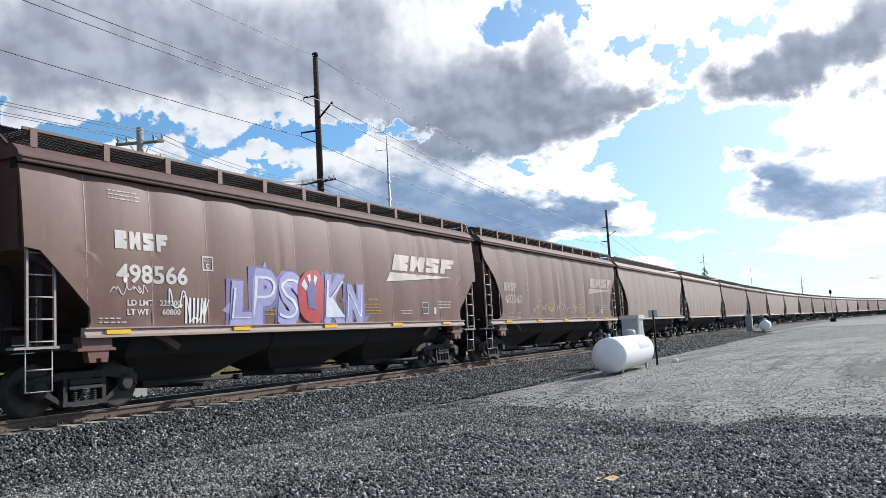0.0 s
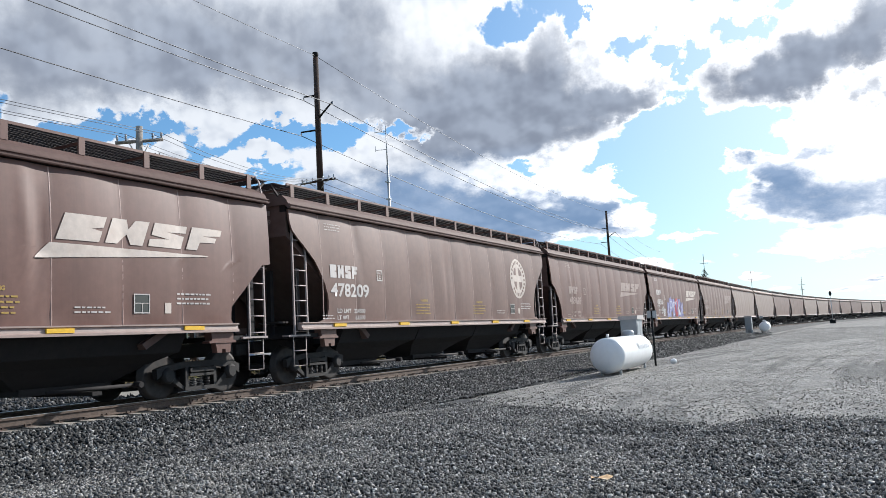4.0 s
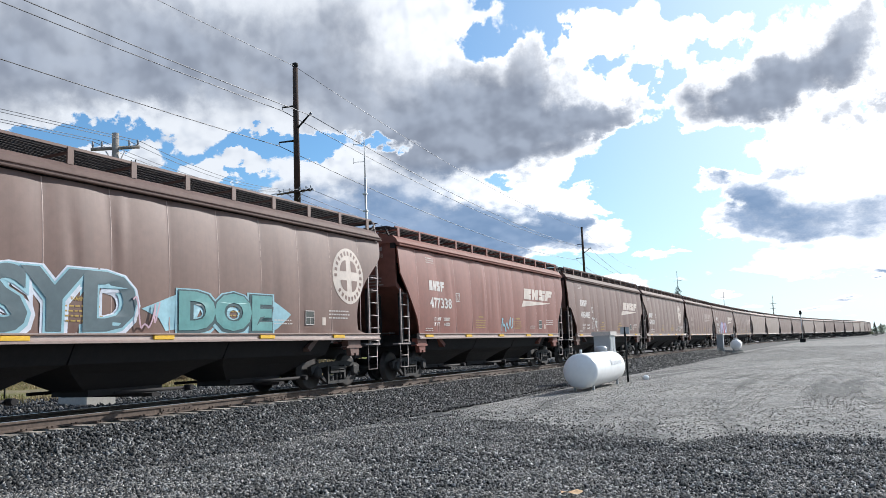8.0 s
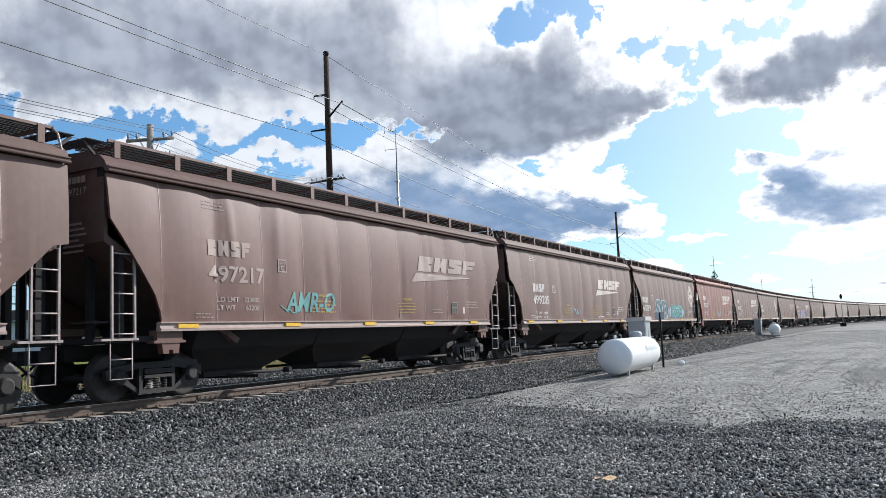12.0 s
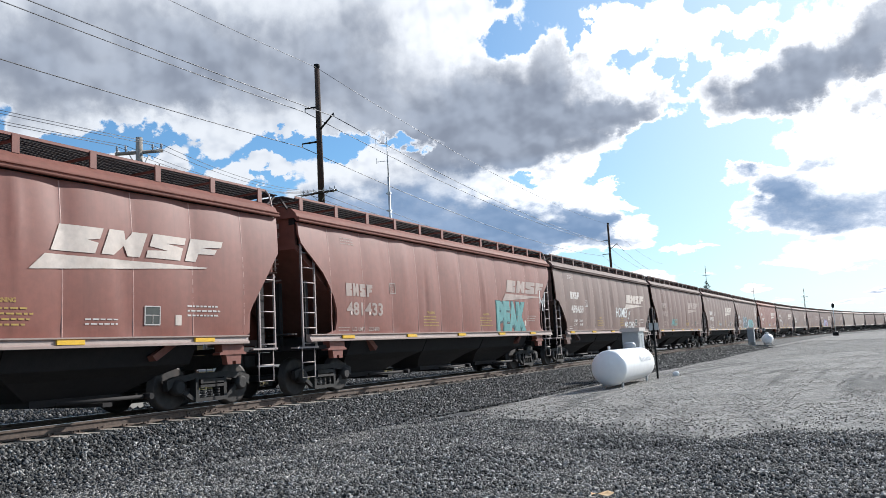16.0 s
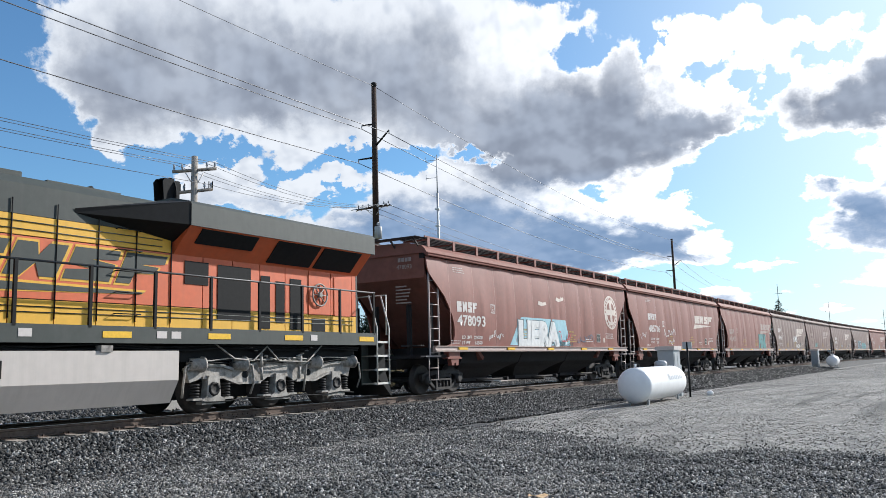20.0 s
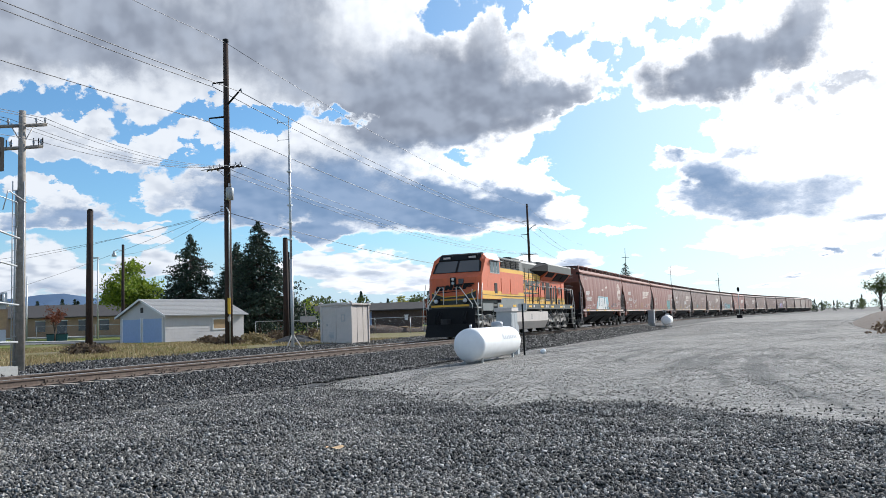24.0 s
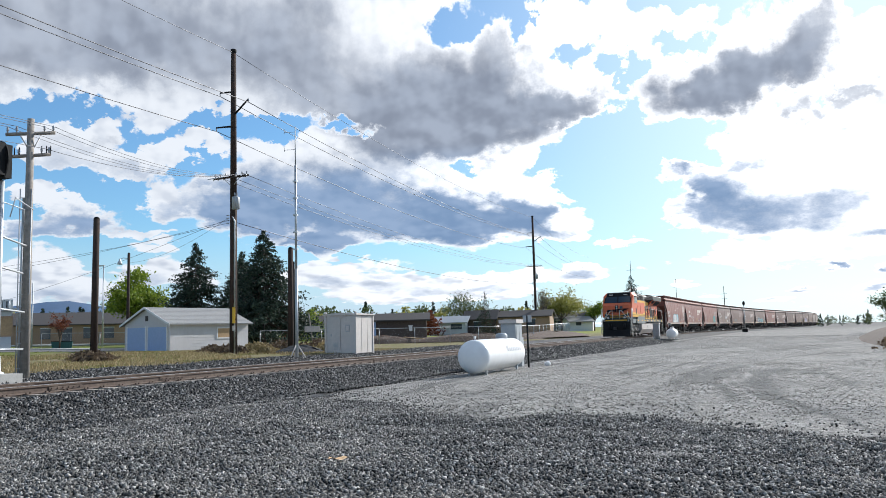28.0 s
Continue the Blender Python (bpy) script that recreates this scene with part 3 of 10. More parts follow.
def ground_material():
    """Gravel yard, verge grass and distance in one sheet, told apart by where they lie."""
    m = bpy.data.materials.new("yard ground")
    m.use_nodes = True
    t = m.node_tree
    b = t.nodes["Principled BSDF"]
    b.inputs["Roughness"].default_value = 0.95
    b.inputs["Specular IOR Level"].default_value = 0.2
    tc = t.nodes.new("ShaderNodeTexCoord")
    sep = t.nodes.new("ShaderNodeSeparateXYZ")
    t.links.new(tc.outputs["Object"], sep.inputs[0])

    def nz(scale, detail=6, stretch=None):
        n = t.nodes.new("ShaderNodeTexNoise")
        n.inputs["Scale"].default_value, n.inputs["Detail"].default_value, n.inputs["Roughness"].default_value = scale, detail, 0.65
        if stretch:
            mp = t.nodes.new("ShaderNodeMapping")
            mp.inputs["Scale"].default_value = stretch
            t.links.new(tc.outputs["Object"], mp.inputs[0])
            t.links.new(mp.outputs[0], n.inputs[0])
        else:
            t.links.new(tc.outputs["Object"], n.inputs[0])
        return n.outputs[0]

    def rng(v, lo, hi, top=1.0):
        n = t.nodes.new("ShaderNodeMapRange")
        n.inputs[1].default_value, n.inputs[2].default_value, n.inputs[4].default_value = lo, hi, top
        t.links.new(v, n.inputs[0])
        return n.outputs[0]

    def mixc(fac, a, bb):
        n = t.nodes.new("ShaderNodeMix")
        n.data_type = "RGBA"
        for sock, v in ((n.inputs[0], fac), (n.inputs[6], a), (n.inputs[7], bb)):
            if isinstance(v, tuple):
                sock.default_value = (*v, 1)
            else:
                t.links.new(v, sock)
        return n.outputs[2]

    def add(a, bb, op="ADD"):
        n = t.nodes.new("ShaderNodeMath")
        n.operation = op
        for i, v in enumerate((a, bb)):
            if isinstance(v, (int, float)):
                n.inputs[i].default_value = v
            else:
                t.links.new(v, n.inputs[i])
        return n.outputs[0]

    # small stones, each with a tone of its own
    cell = t.nodes.new("ShaderNodeTexVoronoi")
    cell.inputs["Scale"].default_value = 34
    t.links.new(tc.outputs["Object"], cell.inputs["Vector"])
    tone = t.nodes.new("ShaderNodeSeparateColor")
    t.links.new(cell.outputs["Color"], tone.inputs[0])
    gravel = mixc(rng(tone.outputs[0], 0.0, 1.0), (0.140, 0.133, 0.119), (0.47, 0.443, 0.395))
    cell2 = t.nodes.new("ShaderNodeTexVoronoi")
    cell2.inputs["Scale"].default_value = 11
    t.links.new(tc.outputs["Object"], cell2.inputs["Vector"])
    tone2 = t.nodes.new("ShaderNodeSeparateColor")
    t.links.new(cell2.outputs["Color"], tone2.inputs[0])
    gravel = mixc(rng(tone2.outputs[0], 0.72, 0.74, 0.6), gravel, (0.14, 0.136, 0.128))
    gravel = mixc(rng(tone2.outputs[1], 0.78, 0.80, 0.6), gravel, (0.42, 0.405, 0.375))
    cell3 = t.nodes.new("ShaderNodeTexVoronoi")
    cell3.inputs["Scale"].default_value = 15
    t.links.new(tc.outputs["Object"], cell3.inputs["Vector"])
    tone3 = t.nodes.new("ShaderNodeSeparateColor")
    t.links.new(cell3.outputs["Color"], tone3.inputs[0])
    gravel = mixc(rng(tone3.outputs[0], 0.55, 1.0, 0.75), gravel, (0.085, 0.082, 0.076))
    gravel = mixc(rng(tone3.outputs[1], 0.55, 1.0, 0.75), gravel, (0.52, 0.50, 0.46))
    gravel = mixc(rng(nz(9, 6), 0.44, 0.60, 0.45), gravel, (0.12, 0.119, 0.116))
    gravel = mixc(rng(nz(3.2, 6), 0.50, 0.66, 0.7), gravel, (0.29, 0.28, 0.26))
    gravel = mixc(rng(nz(0.45, 6), 0.46, 0.66, 0.6), gravel, (0.15, 0.148, 0.144))
    # wheel tracks: bands round a far turning centre
    ax, ay = add(sep.outputs[0], 62.0, "SUBTRACT"), add(sep.outputs[1], 26.0, "SUBTRACT")
    rad = add(add(add(ax, ax, "MULTIPLY"), add(ay, ay, "MULTIPLY")), 0.5, "POWER")
    ring = t.nodes.new("ShaderNodeCombineXYZ")
    t.links.new(add(rad, add(nz(0.25, 3), 1.2, "MULTIPLY")), ring.inputs[0])
    t.links.new(add(sep.outputs[1], 0.05, "MULTIPLY"), ring.inputs[1])
    band = t.nodes.new("ShaderNodeTexNoise")
    band.inputs["Scale"].default_value, band.inputs["Detail"].default_value = 1.3, 5
    t.links.new(ring.outputs[0], band.inputs[0])
    gravel = mixc(rng(band.outputs[0], 0.52, 0.62, 0.7), gravel, (0.10, 0.098, 0.095))
    grass = mixc(rng(nz(18, 4), 0.35, 0.7), (0.10, 0.105, 0.028), (0.24, 0.21, 0.085))
    dry = mixc(rng(nz(9, 5), 0.35, 0.7), (0.15, 0.115, 0.07), (0.30, 0.25, 0.16))
    verge = mixc(rng(nz(0.45, 6), 0.42, 0.62), grass, dry)
    lawn = mixc(rng(nz(3, 5), 0.3, 0.7), (0.10, 0.135, 0.022), (0.17, 0.19, 0.045))
    x = add(sep.outputs[0], add(nz(0.5, 5), 0.5, "SUBTRACT"))
    gravel = mixc(rng(x, -1.0, -3.0), gravel, mixc(rng(nz(30, 5), 0.36, 0.66), (0.04, 0.04, 0.041), (0.20, 0.195, 0.19)))
    far_side = rng(x, -9.6, -11.2)
    yard = mixc(far_side, gravel, verge)
    yard = mixc(rng(x, -38, -44), yard, lawn)
    field = add(rng(sep.outputs[1], 80, 86), rng(sep.outputs[0], -13, -16), "MULTIPLY")
    yard = mixc(field, yard, mixc(rng(nz(2, 5), 0.3, 0.7), (0.17, 0.20, 0.035), (0.24, 0.255, 0.06)))
    far = rng(sep.outputs[1], 150, 320)
    yard = mixc(far, yard, mixc(rng(sep.outputs[0], -6, -14), (0.150, 0.145, 0.134), (0.12, 0.14, 0.05)))
    t.links.new(yard, b.inputs["Base Color"])
    bp = t.nodes.new("ShaderNodeBump")
    bp.inputs["Distance"].default_value = 0.02
    t.links.new(nz(45, 4), bp.inputs["Height"])
    t.links.new(bp.outputs[0], b.inputs["Normal"])
    return m


GROUND_M = ground_material()


def stone_material(a=(0.046, 0.045, 0.042), b_=(0.160, 0.156, 0.144), c=(0.36, 0.350, 0.325), d=(0.66, 0.645, 0.60)):
    """Broken stone whose pieces differ in tone."""
    m = material("ballast stone", (0.10, 0.10, 0.102), 0.88, 0, 0.25, 30, bump=0.004, bump_scale=90)
    t = m.node_tree
    b = t.nodes["Principled BSDF"]
    b.inputs["Specular IOR Level"].default_value = 0.3
    g = t.nodes.new("ShaderNodeNewGeometry")
    r = t.nodes.new("ShaderNodeValToRGB")
    r.color_ramp.elements[0].color, r.color_ramp.elements[1].color = (*a, 1), (*d, 1)
    e = r.color_ramp.elements.new(0.6)
    e.color = (*b_, 1)
    e = r.color_ramp.elements.new(0.88)
    e.color = (*c, 1)
    t.links.new(g.outputs["Random Per Island"], r.inputs[0])
    mx = t.nodes.new("ShaderNodeMix")
    mx.data_type, mx.blend_type = "RGBA", "MULTIPLY"
    mx.inputs[0].default_value = 0.5
    t.links.new(r.outputs[0], mx.inputs[6])
    n = t.nodes.new("ShaderNodeTexNoise")
    n.inputs["Scale"].default_value = 60
    tc = t.nodes.new("ShaderNodeTexCoord")
    t.links.new(tc.outputs["Object"], n.inputs[0])
    t.links.new(n.outputs[0], mx.inputs[7])
    t.links.new(mx.outputs[2], b.inputs["Base Color"])
    return m


STONE_M = stone_material()
# bed darkened to paint in the shade of gaps between the stones
BALLAST_BED = material("ballast bed", (0.040, 0.041, 0.042), 0.9, 0, 0.6, 24, 0.4, 0.6, (0.07, 0.07, 0.071), 0.03, 24)

# ---- ground and track ----
def ground_z(x, y):
    """Height of the ground sheet: the yard lies half a metre under the rail, the far verge climbs gently away."""
    pts = ((-400, 3.0), (-120, 1.1), (-60, 0.35), (-40, 0.05), (-22, -0.10), (-9, -0.18), (-5, -0.30), (-3.4, -0.62), (2.2, -0.62), (4.0, -0.56), (6, -0.45), (9, -0.50), (14, -0.56), (40, -0.5), (400, -0.5))
    out = pts[-1][1]
    for (x0, z0), (x1, z1) in zip(pts, pts[1:]):
        if x <= x1:
            out = z0 + (z1 - z0) * max(0.0, (x - x0) / (x1 - x0))
            break
    if y > 70:
        out += min(1.3, 0.009 * (y - 70)) * max(0.0, min(1.0, (-9 - x) / 8))
    return out


def build_ground():
    xs = [-2600, -1200, -500, -250, -140, -90, -60, -40, -30, -22, -16, -12, -9, -7, -5, -4.2, -3.4, -2, 0, 2.2, 2.8, 3.4, 4, 5, 6, 7, 8, 9, 10, 11, 12, 13, 14, 15, 16, 17, 18, 20, 22, 25, 30, 40, 70, 140, 300, 800, 2600]
    ys = [-600, -100, -30, -10, 0] + [2 + 1.0 * k for k in range(40)] + [45, 50, 60, 75, 95, 120, 160, 220, 320, 500, 800, 1400, 2600, 4000]
    rows = []
    for y in ys:
        row = []
        for x in xs:
            z = ground_z(x, y)
            if 3 < x < 30 and y < 160:
                z += 0.035 * noise.noise(Vector((x * 0.35, y * 0.25, 0))) + 0.02 * noise.noise(Vector((x * 1.1, y * 0.5, 4)))
            row.append((x, y, z))
        rows.append(row)
    bm = bmesh.new()
    sheet(bm, rows)
    ob = solid("ground", bm, GROUND_M, "grey gravel yard beside the track with grass beyond it", "ground", kind="structure")
    return ob


def ballast_z(x):
    """Profile of the ballast bank under the track."""
    pts = ((-4.6, -0.55), (-2.6, -0.20), (1.0, -0.20), (2.6, -0.48), (3.6, -0.60))
    if x <= pts[0][0]:
        return pts[0][1]
    for (x0, z0), (x1, z1) in zip(pts, pts[1:]):
        if x <= x1:
            return z0 + (z1 - z0) * (x - x0) / (x1 - x0)
    return pts[-1][1]


ARC_IN, ARC_TURN, R_RIGHT, R_LEFT = 85.0, 268.0, 1190.0, 950.0


def track_at(s, side=0.0):
    """Place and heading of the track's centre line s metres along it: straight, a wide bend to the right, then one to the left."""
    if s <= ARC_IN:
        x, y, h = XC, s, 0.0
    else:
        h = (min(s, ARC_TURN) - ARC_IN) / R_RIGHT
        x, y = XC + R_RIGHT * (1 - math.cos(h)), ARC_IN + R_RIGHT * math.sin(h)
        if s > ARC_TURN:
            g = h - (s - ARC_TURN) / R_LEFT
            x += R_LEFT * (math.cos(g) - math.cos(h))
            y += R_LEFT * (math.sin(h) - math.sin(g))
            h = g
    return x + side * math.cos(h), y - side * math.sin(h), h


def along(bm, sec, samples):
    """Sweeps a closed section of (offset from the centre line, height) along the track."""
    rings = []
    for s in samples:
        rings.append([bm.verts.new((*track_at(s, o)[:2], z)) for o, z in sec])
    n = len(sec)
    for r0, r1 in zip(rings, rings[1:]):
        for k in range(n):
            bm.faces.new((r0[k], r0[(k + 1) % n], r1[(k + 1) % n], r1[k]))
    bm.faces.new(rings[0][::-1])
    bm.faces.new(rings[-1])


SAMPLES = [-40.0, 20.0, 85.0] + [95.0 + 15 * k for k in range(60)]


def build_track():
    bm = bmesh.new()
    xs = [-4.6, -3.6, -2.6, -1.6, -0.75, 0.2, 1.0, 1.5, 2.0, 2.6, 3.1, 3.6]
    ys = [-40 + 1.0 * k for k in range(125)] + [90 + 12 * k for k in range(70)]
    rows = []
    for s in ys:
        row = []
        for x in xs:
            px, py, _ = track_at(s, x - XC)
            row.append((px, py, ballast_z(x) + 0.03 * noise.noise(Vector((x * 1.3, s * 0.9, 7)))))
        rows.append(row)
    sheet(bm, rows)
    solid("ballast_bed", bm, BALLAST_BED, "bank of dark crushed stone under the railway track", "ballast", kind="structure")
    sec = [(-0.075, -0.17), (0.075, -0.17), (0.075, -0.155), (0.012, -0.135), (0.010, -0.05), (0.036, -0.04), (0.036, -0.006), (0.030, 0.0), (-0.030, 0.0), (-0.036, -0.006), (-0.036, -0.04), (-0.010, -0.05), (-0.012, -0.135), (-0.075, -0.155)]
    for x0 in (0.75, -0.75):
        rail = thing("rail", "long steel railway rail with a bright worn head", "rail", group="rails of the track", kind="structure")
        bm = bmesh.new()
        along(bm, [(x0 + a, b) for a, b in sec], SAMPLES)
        part("rail_bar", bm, RUST, rail, "rust brown rail web and foot")
        bm = bmesh.new()
        along(bm, [(x0 - 0.031, -0.002), (x0 + 0.031, -0.002), (x0 + 0.031, 0.003), (x0 - 0.031, 0.003)], SAMPLES)
        part("running_surface", bm, STEEL_RAIL, rail, "bright worn running surface")
        for yj in (13.2, 16.6, 28.2):
            bm = bmesh.new()
            box(bm, XC + x0 + 0.013, XC + x0 + 0.03, yj - 0.45, yj + 0.45, -0.13, -0.05)
            for k in range(6):
                tube(bm, (XC + x0 + 0.03, yj - 0.38 + 0.15 * k, -0.09), (XC + x0 + 0.055, yj - 0.38 + 0.15 * k, -0.09), 0.016, n=6)
            part("joint_bar", bm, RUST, rail, "bolted rusty joint bar")
    # ties, with plates and spikes under the near rail
    ties = thing("track_ties", "row of weathered wooden ties bedded in crushed stone", "railway tie", kind="structure")
    bm = bmesh.new()
    box(bm, -1.3, 1.3, -0.115, 0.115, -0.18, 0.0)
    tie = finish(bm, "tie", TIE_M, 0.012)
    bm = bmesh.new()
    for x in (-0.75, 0.75):
        box(bm, x - 0.19, x + 0.19, -0.09, 0.09, -0.004, 0.014)
        for sx in (-0.1, 0.1):
            for sy in (-0.05, 0.05):
                box(bm, x + sx - 0.018, x + sx + 0.018, sy - 0.012, sy + 0.012, 0.01, 0.045)
    plate = finish(bm, "tie_plate", RUST)
    rnd = random.Random(5)
    for k in range(190):
        y = -4 + 0.52 * k + rnd.uniform(-0.02, 0.02)
        x, yy, h = track_at(y)
        m = pose(x + rnd.uniform(-0.05, 0.05), yy, -0.172 + rnd.uniform(-0.008, 0.004), 0, 0, -math.degrees(h) + rnd.uniform(-1, 1))
        ob = new("tie", tie)
        ob.parent, ob.matrix_basis = ties, m
        ob = new("tie_plate", plate)
        ob.parent, ob.matrix_basis = ties, m


build_ground()
build_track()

# ---- train ----
CAR_PITCH = 17.6
CAR0_Y = 16.7                    # centre of the first near wagon at 0 s
LOCO_Y = -197.65
# how far the train has rolled at each second
ROLL = [(0, 0.0), (1, 10.42), (2, 20.85), (3, 31.6), (5.5, 57.4), (7, 72.85), (8, 83.4), (9, 93.65), (10, 103.95), (11, 114.3), (12, 124.7), (15.4, 159.6), (18.9, 194.6), (20.5, 210.4), (22.5, 230.3), (25, 256.1), (28, 287.6)]


SIDE_OUTLINE = {
    "angular": ((1.40, 7.2), (1.55, 7.12), (1.80, 7.14), (2.72, 8.10), (2.76, 8.38), (4.40, 8.42)),
    "braced": ((1.40, 7.2), (1.60, 7.20), (1.95, 7.35), (2.9, 8.05), (3.3, 8.36), (4.40, 8.42)),
    "curved": ((1.40, 7.2), (1.55, 7.20), (1.90, 7.30), (2.30, 7.55), (2.45, 7.75), (2.80, 8.05), (2.95, 8.34), (4.40, 8.42)),
    "swept": ((1.40, 7.6), (1.55, 7.06), (1.85, 6.98), (2.20, 7.02), (2.60, 7.22), (2.95, 7.52), (3.25, 7.88), (3.55, 8.26), (3.70, 8.38), (4.40, 8.40))}
SILL_HALF = {"angular": 7.28, "braced": 7.28, "curved": 7.28, "swept": 8.15}


def outline(kind, z):
    """Half-length of a wagon's side at height z: square-cut, braced, curved or swept ends."""
    pts = SIDE_OUTLINE[kind]
    for (z0, l0), (z1, l1) in zip(pts, pts[1:]):
        if z <= z1:
            return l0 + (l1 - l0) * (z - z0) / (z1 - z0)
    return pts[-1][1]


def side_x(z):
    """Distance of the side sheet from the centre line."""
    return 1.655 - 0.028 * (z - 2.35) ** 2 - 0.006 * max(0.0, z - 3.2) ** 2


def surface(seed):
    """How far the dented side sheet of one wagon lies from the centre line, at each y and z."""
    rnd = random.Random(seed)
    joints = [-7.2 + 1.44 * k for k in range(11)]
    dents = [(rnd.uniform(-7, 7), rnd.uniform(1.9, 3.9), rnd.uniform(0.18, 0.5), rnd.uniform(0.5, 1.1), rnd.uniform(-0.024, 0.008)) for _ in range(9)]
    folds = [(rnd.uniform(-6, 6), rnd.uniform(-0.10, 0.10), rnd.uniform(0.07, 0.14), rnd.uniform(2.4, 3.6), rnd.uniform(0.012, 0.028) * rnd.choice((1, -1))) for _ in range(7)]

    def at(y, z):
        d = min(abs(y - j) for j in joints)
        dx = 0.030 * (1 - (1 - min(1.0, d / 0.72)) ** 2)
        for dy, dz, ry, rz, a in dents:
            dx += a * math.exp(-((y - dy) / ry) ** 2 - ((z - dz) / rz) ** 2)
        for fy, lean, w, fz, a in folds:
            dx += a * math.exp(-((y - fy - lean * (z - fz)) / w) ** 2 - ((z - fz) / 0.8) ** 2)
        dx += 0.014 * noise.noise(Vector((y * 0.9, z * 0.35, seed * 3.7)))
        edge = max(0.0, min(1.0, (z - 1.40) / 0.2, 1.0))
        return side_x(z) + (dx - 0.022) * edge
    return at


def side_mesh(kind, seed, n=240):
    """One dented side sheet with welded panel joints, seen from +x."""
    zs = sorted({1.40, 1.55, 1.66, 1.80, 1.95, 2.1, 2.35, 2.5, 2.72, 2.76, 2.95, 3.10, 3.3, 3.45, 3.62, 3.8, 3.95, 4.12})
    at = surface(seed)
    rows = []
    for z in zs:
        l = outline(kind, z)
        rows.append([(at(-l + 2 * l * k / n, z), -l + 2 * l * k / n, z) for k in range(n + 1)])
    bm = bmesh.new()
    vs = sheet(bm, rows)
    rim = vs[0] + [r[-1] for r in vs[1:]] + vs[-1][-2::-1] + [r[0] for r in vs[-2:0:-1]]
    rim = [bm.verts.new(v.co) for v in rim]
    inn = [bm.verts.new((v.co.x - 0.05, v.co.y, v.co.z)) for v in rim]
    for k in range(len(rim)):
        bm.faces.new((rim[k], rim[(k + 1) % len(rim)], inn[(k + 1) % len(rim)], inn[k]))
    return bm


def wheel_profile():
    return [(-0.075, 0.12), (-0.07, 0.40), (-0.07, 0.45), (0.05, 0.457), (0.055, 0.485), (0.075, 0.485), (0.075, 0.40), (0.02, 0.36), (0.0, 0.2), (0.06, 0.14), (0.06, 0.10)]


def wheelset_mesh():
    bm = bmesh.new()
    for s in (1, -1):
        prof = [(-s * a, r) for a, r in wheel_profile()]
        lathe(bm, prof, "x", (s * 0.76, 0, 0), 28)
        for k in range(3):
            a = k * 2.094
            tube(bm, (s * 1.02, 0.055 * math.cos(a), 0.055 * math.sin(a)), (s * 1.055, 0.055 * math.cos(a), 0.055 * math.sin(a)), 0.016, n=6)
    tube(bm, (-1.04, 0, 0), (1.04, 0, 0), 0.085, n=14)
    return finish(bm, "wheelset", WHEEL_M)


def side_frame_mesh():
    """Cast side frame of a freight truck with its two windows, at x = 0.98."""
    bm = bmesh.new()
    x0, x1 = 0.93, 1.05
    prism(bm, [(-1.16, 0.40), (-1.18, 0.60), (-0.98, 0.66), (-0.45, 0.72), (0.45, 0.72), (0.98, 0.66), (1.18, 0.60), (1.16, 0.40), (0.98, 0.52), (0.45, 0.60), (-0.45, 0.60), (-0.98, 0.52)], "x", x0, x1)
    for s in (1, -1):
        prism(bm, [(s * 0.36, 0.15), (s * 0.46, 0.15), (s * 1.00, 0.47), (s * 0.98, 0.56), (s * 0.84, 0.52)], "x", x0 + 0.01, x1 - 0.01)
        prism(bm, [(s * 0.36, 0.15), (s * 0.44, 0.15), (s * 0.44, 0.62), (s * 0.36, 0.62)], "x", x0 - 0.02, x1 + 0.02)
        lathe(bm, [(x0 - 0.02, 0.16), (x1 + 0.02, 0.16), (x1 + 0.07, 0.11)], "x", (0, s * 0.89, 0.457), 14)
    prism(bm, [(-0.46, 0.13), (0.46, 0.13), (0.46, 0.21), (-0.46, 0.21)], "x", x0 - 0.03, x1 + 0.03)
    return bm


def spring_mesh():
    bm = bmesh.new()
    for k in range(3):
        for i in range(6):
            lathe(bm, [(0.215 + 0.033 * i, 0.055), (0.225 + 0.033 * i, 0.064), (0.238 + 0.033 * i, 0.055)], "z", (1.02, -0.2 + 0.2 * k, 0), 10)
    box(bm, 0.90, 1.10, -0.34, 0.34, 0.415, 0.47)
    box(bm, 0.98, 1.10, -0.33, 0.33, 0.50, 0.585)
    return bm


def ladder_mesh(y, x, z0, z1, width, step):
    bm = bmesh.new()
    for s in (0, 1):
        box(bm, x - 0.01, x + 0.035, y + s * width - 0.02, y + s * width + 0.02, z0, z1)
    z = z0 + 0.1
    while z < z1 - 0.02:
        tube(bm, (x + 0.02, y, z), (x + 0.02, y + width, z), 0.014, n=6)
        z += step
    return bm


def grating_mesh(x0, x1, z, half, bar=0.014, pitch=0.075):
    """Open walkway of cross bars on long bearers."""
    vs, fs = [], []

    def add(a0, a1, b0, b1, c0, c1):
        i = len(vs)
        vs.extend(((a0, b0, c0), (a1, b0, c0), (a1, b1, c0), (a0, b1, c0), (a0, b0, c1), (a1, b0, c1), (a1, b1, c1), (a0, b1, c1)))
        fs.extend([tuple(i + q for q in f) for f in ((0, 3, 2, 1), (4, 5, 6, 7), (0, 1, 5, 4), (1, 2, 6, 5), (2, 3, 7, 6), (3, 0, 4, 7))])
    for k in range(6):
        x = x0 + (x1 - x0) * k / 5
        add(x - 0.008, x + 0.008, -half, half, z - 0.030, z + 0.02)
    y = -half
    while y < half:
        add(x0, x1, y, y + bar, z - 0.012, z + 0.010)
        y += pitch
    return quick("grating", vs, fs, GRATE_M)


HOP = {}


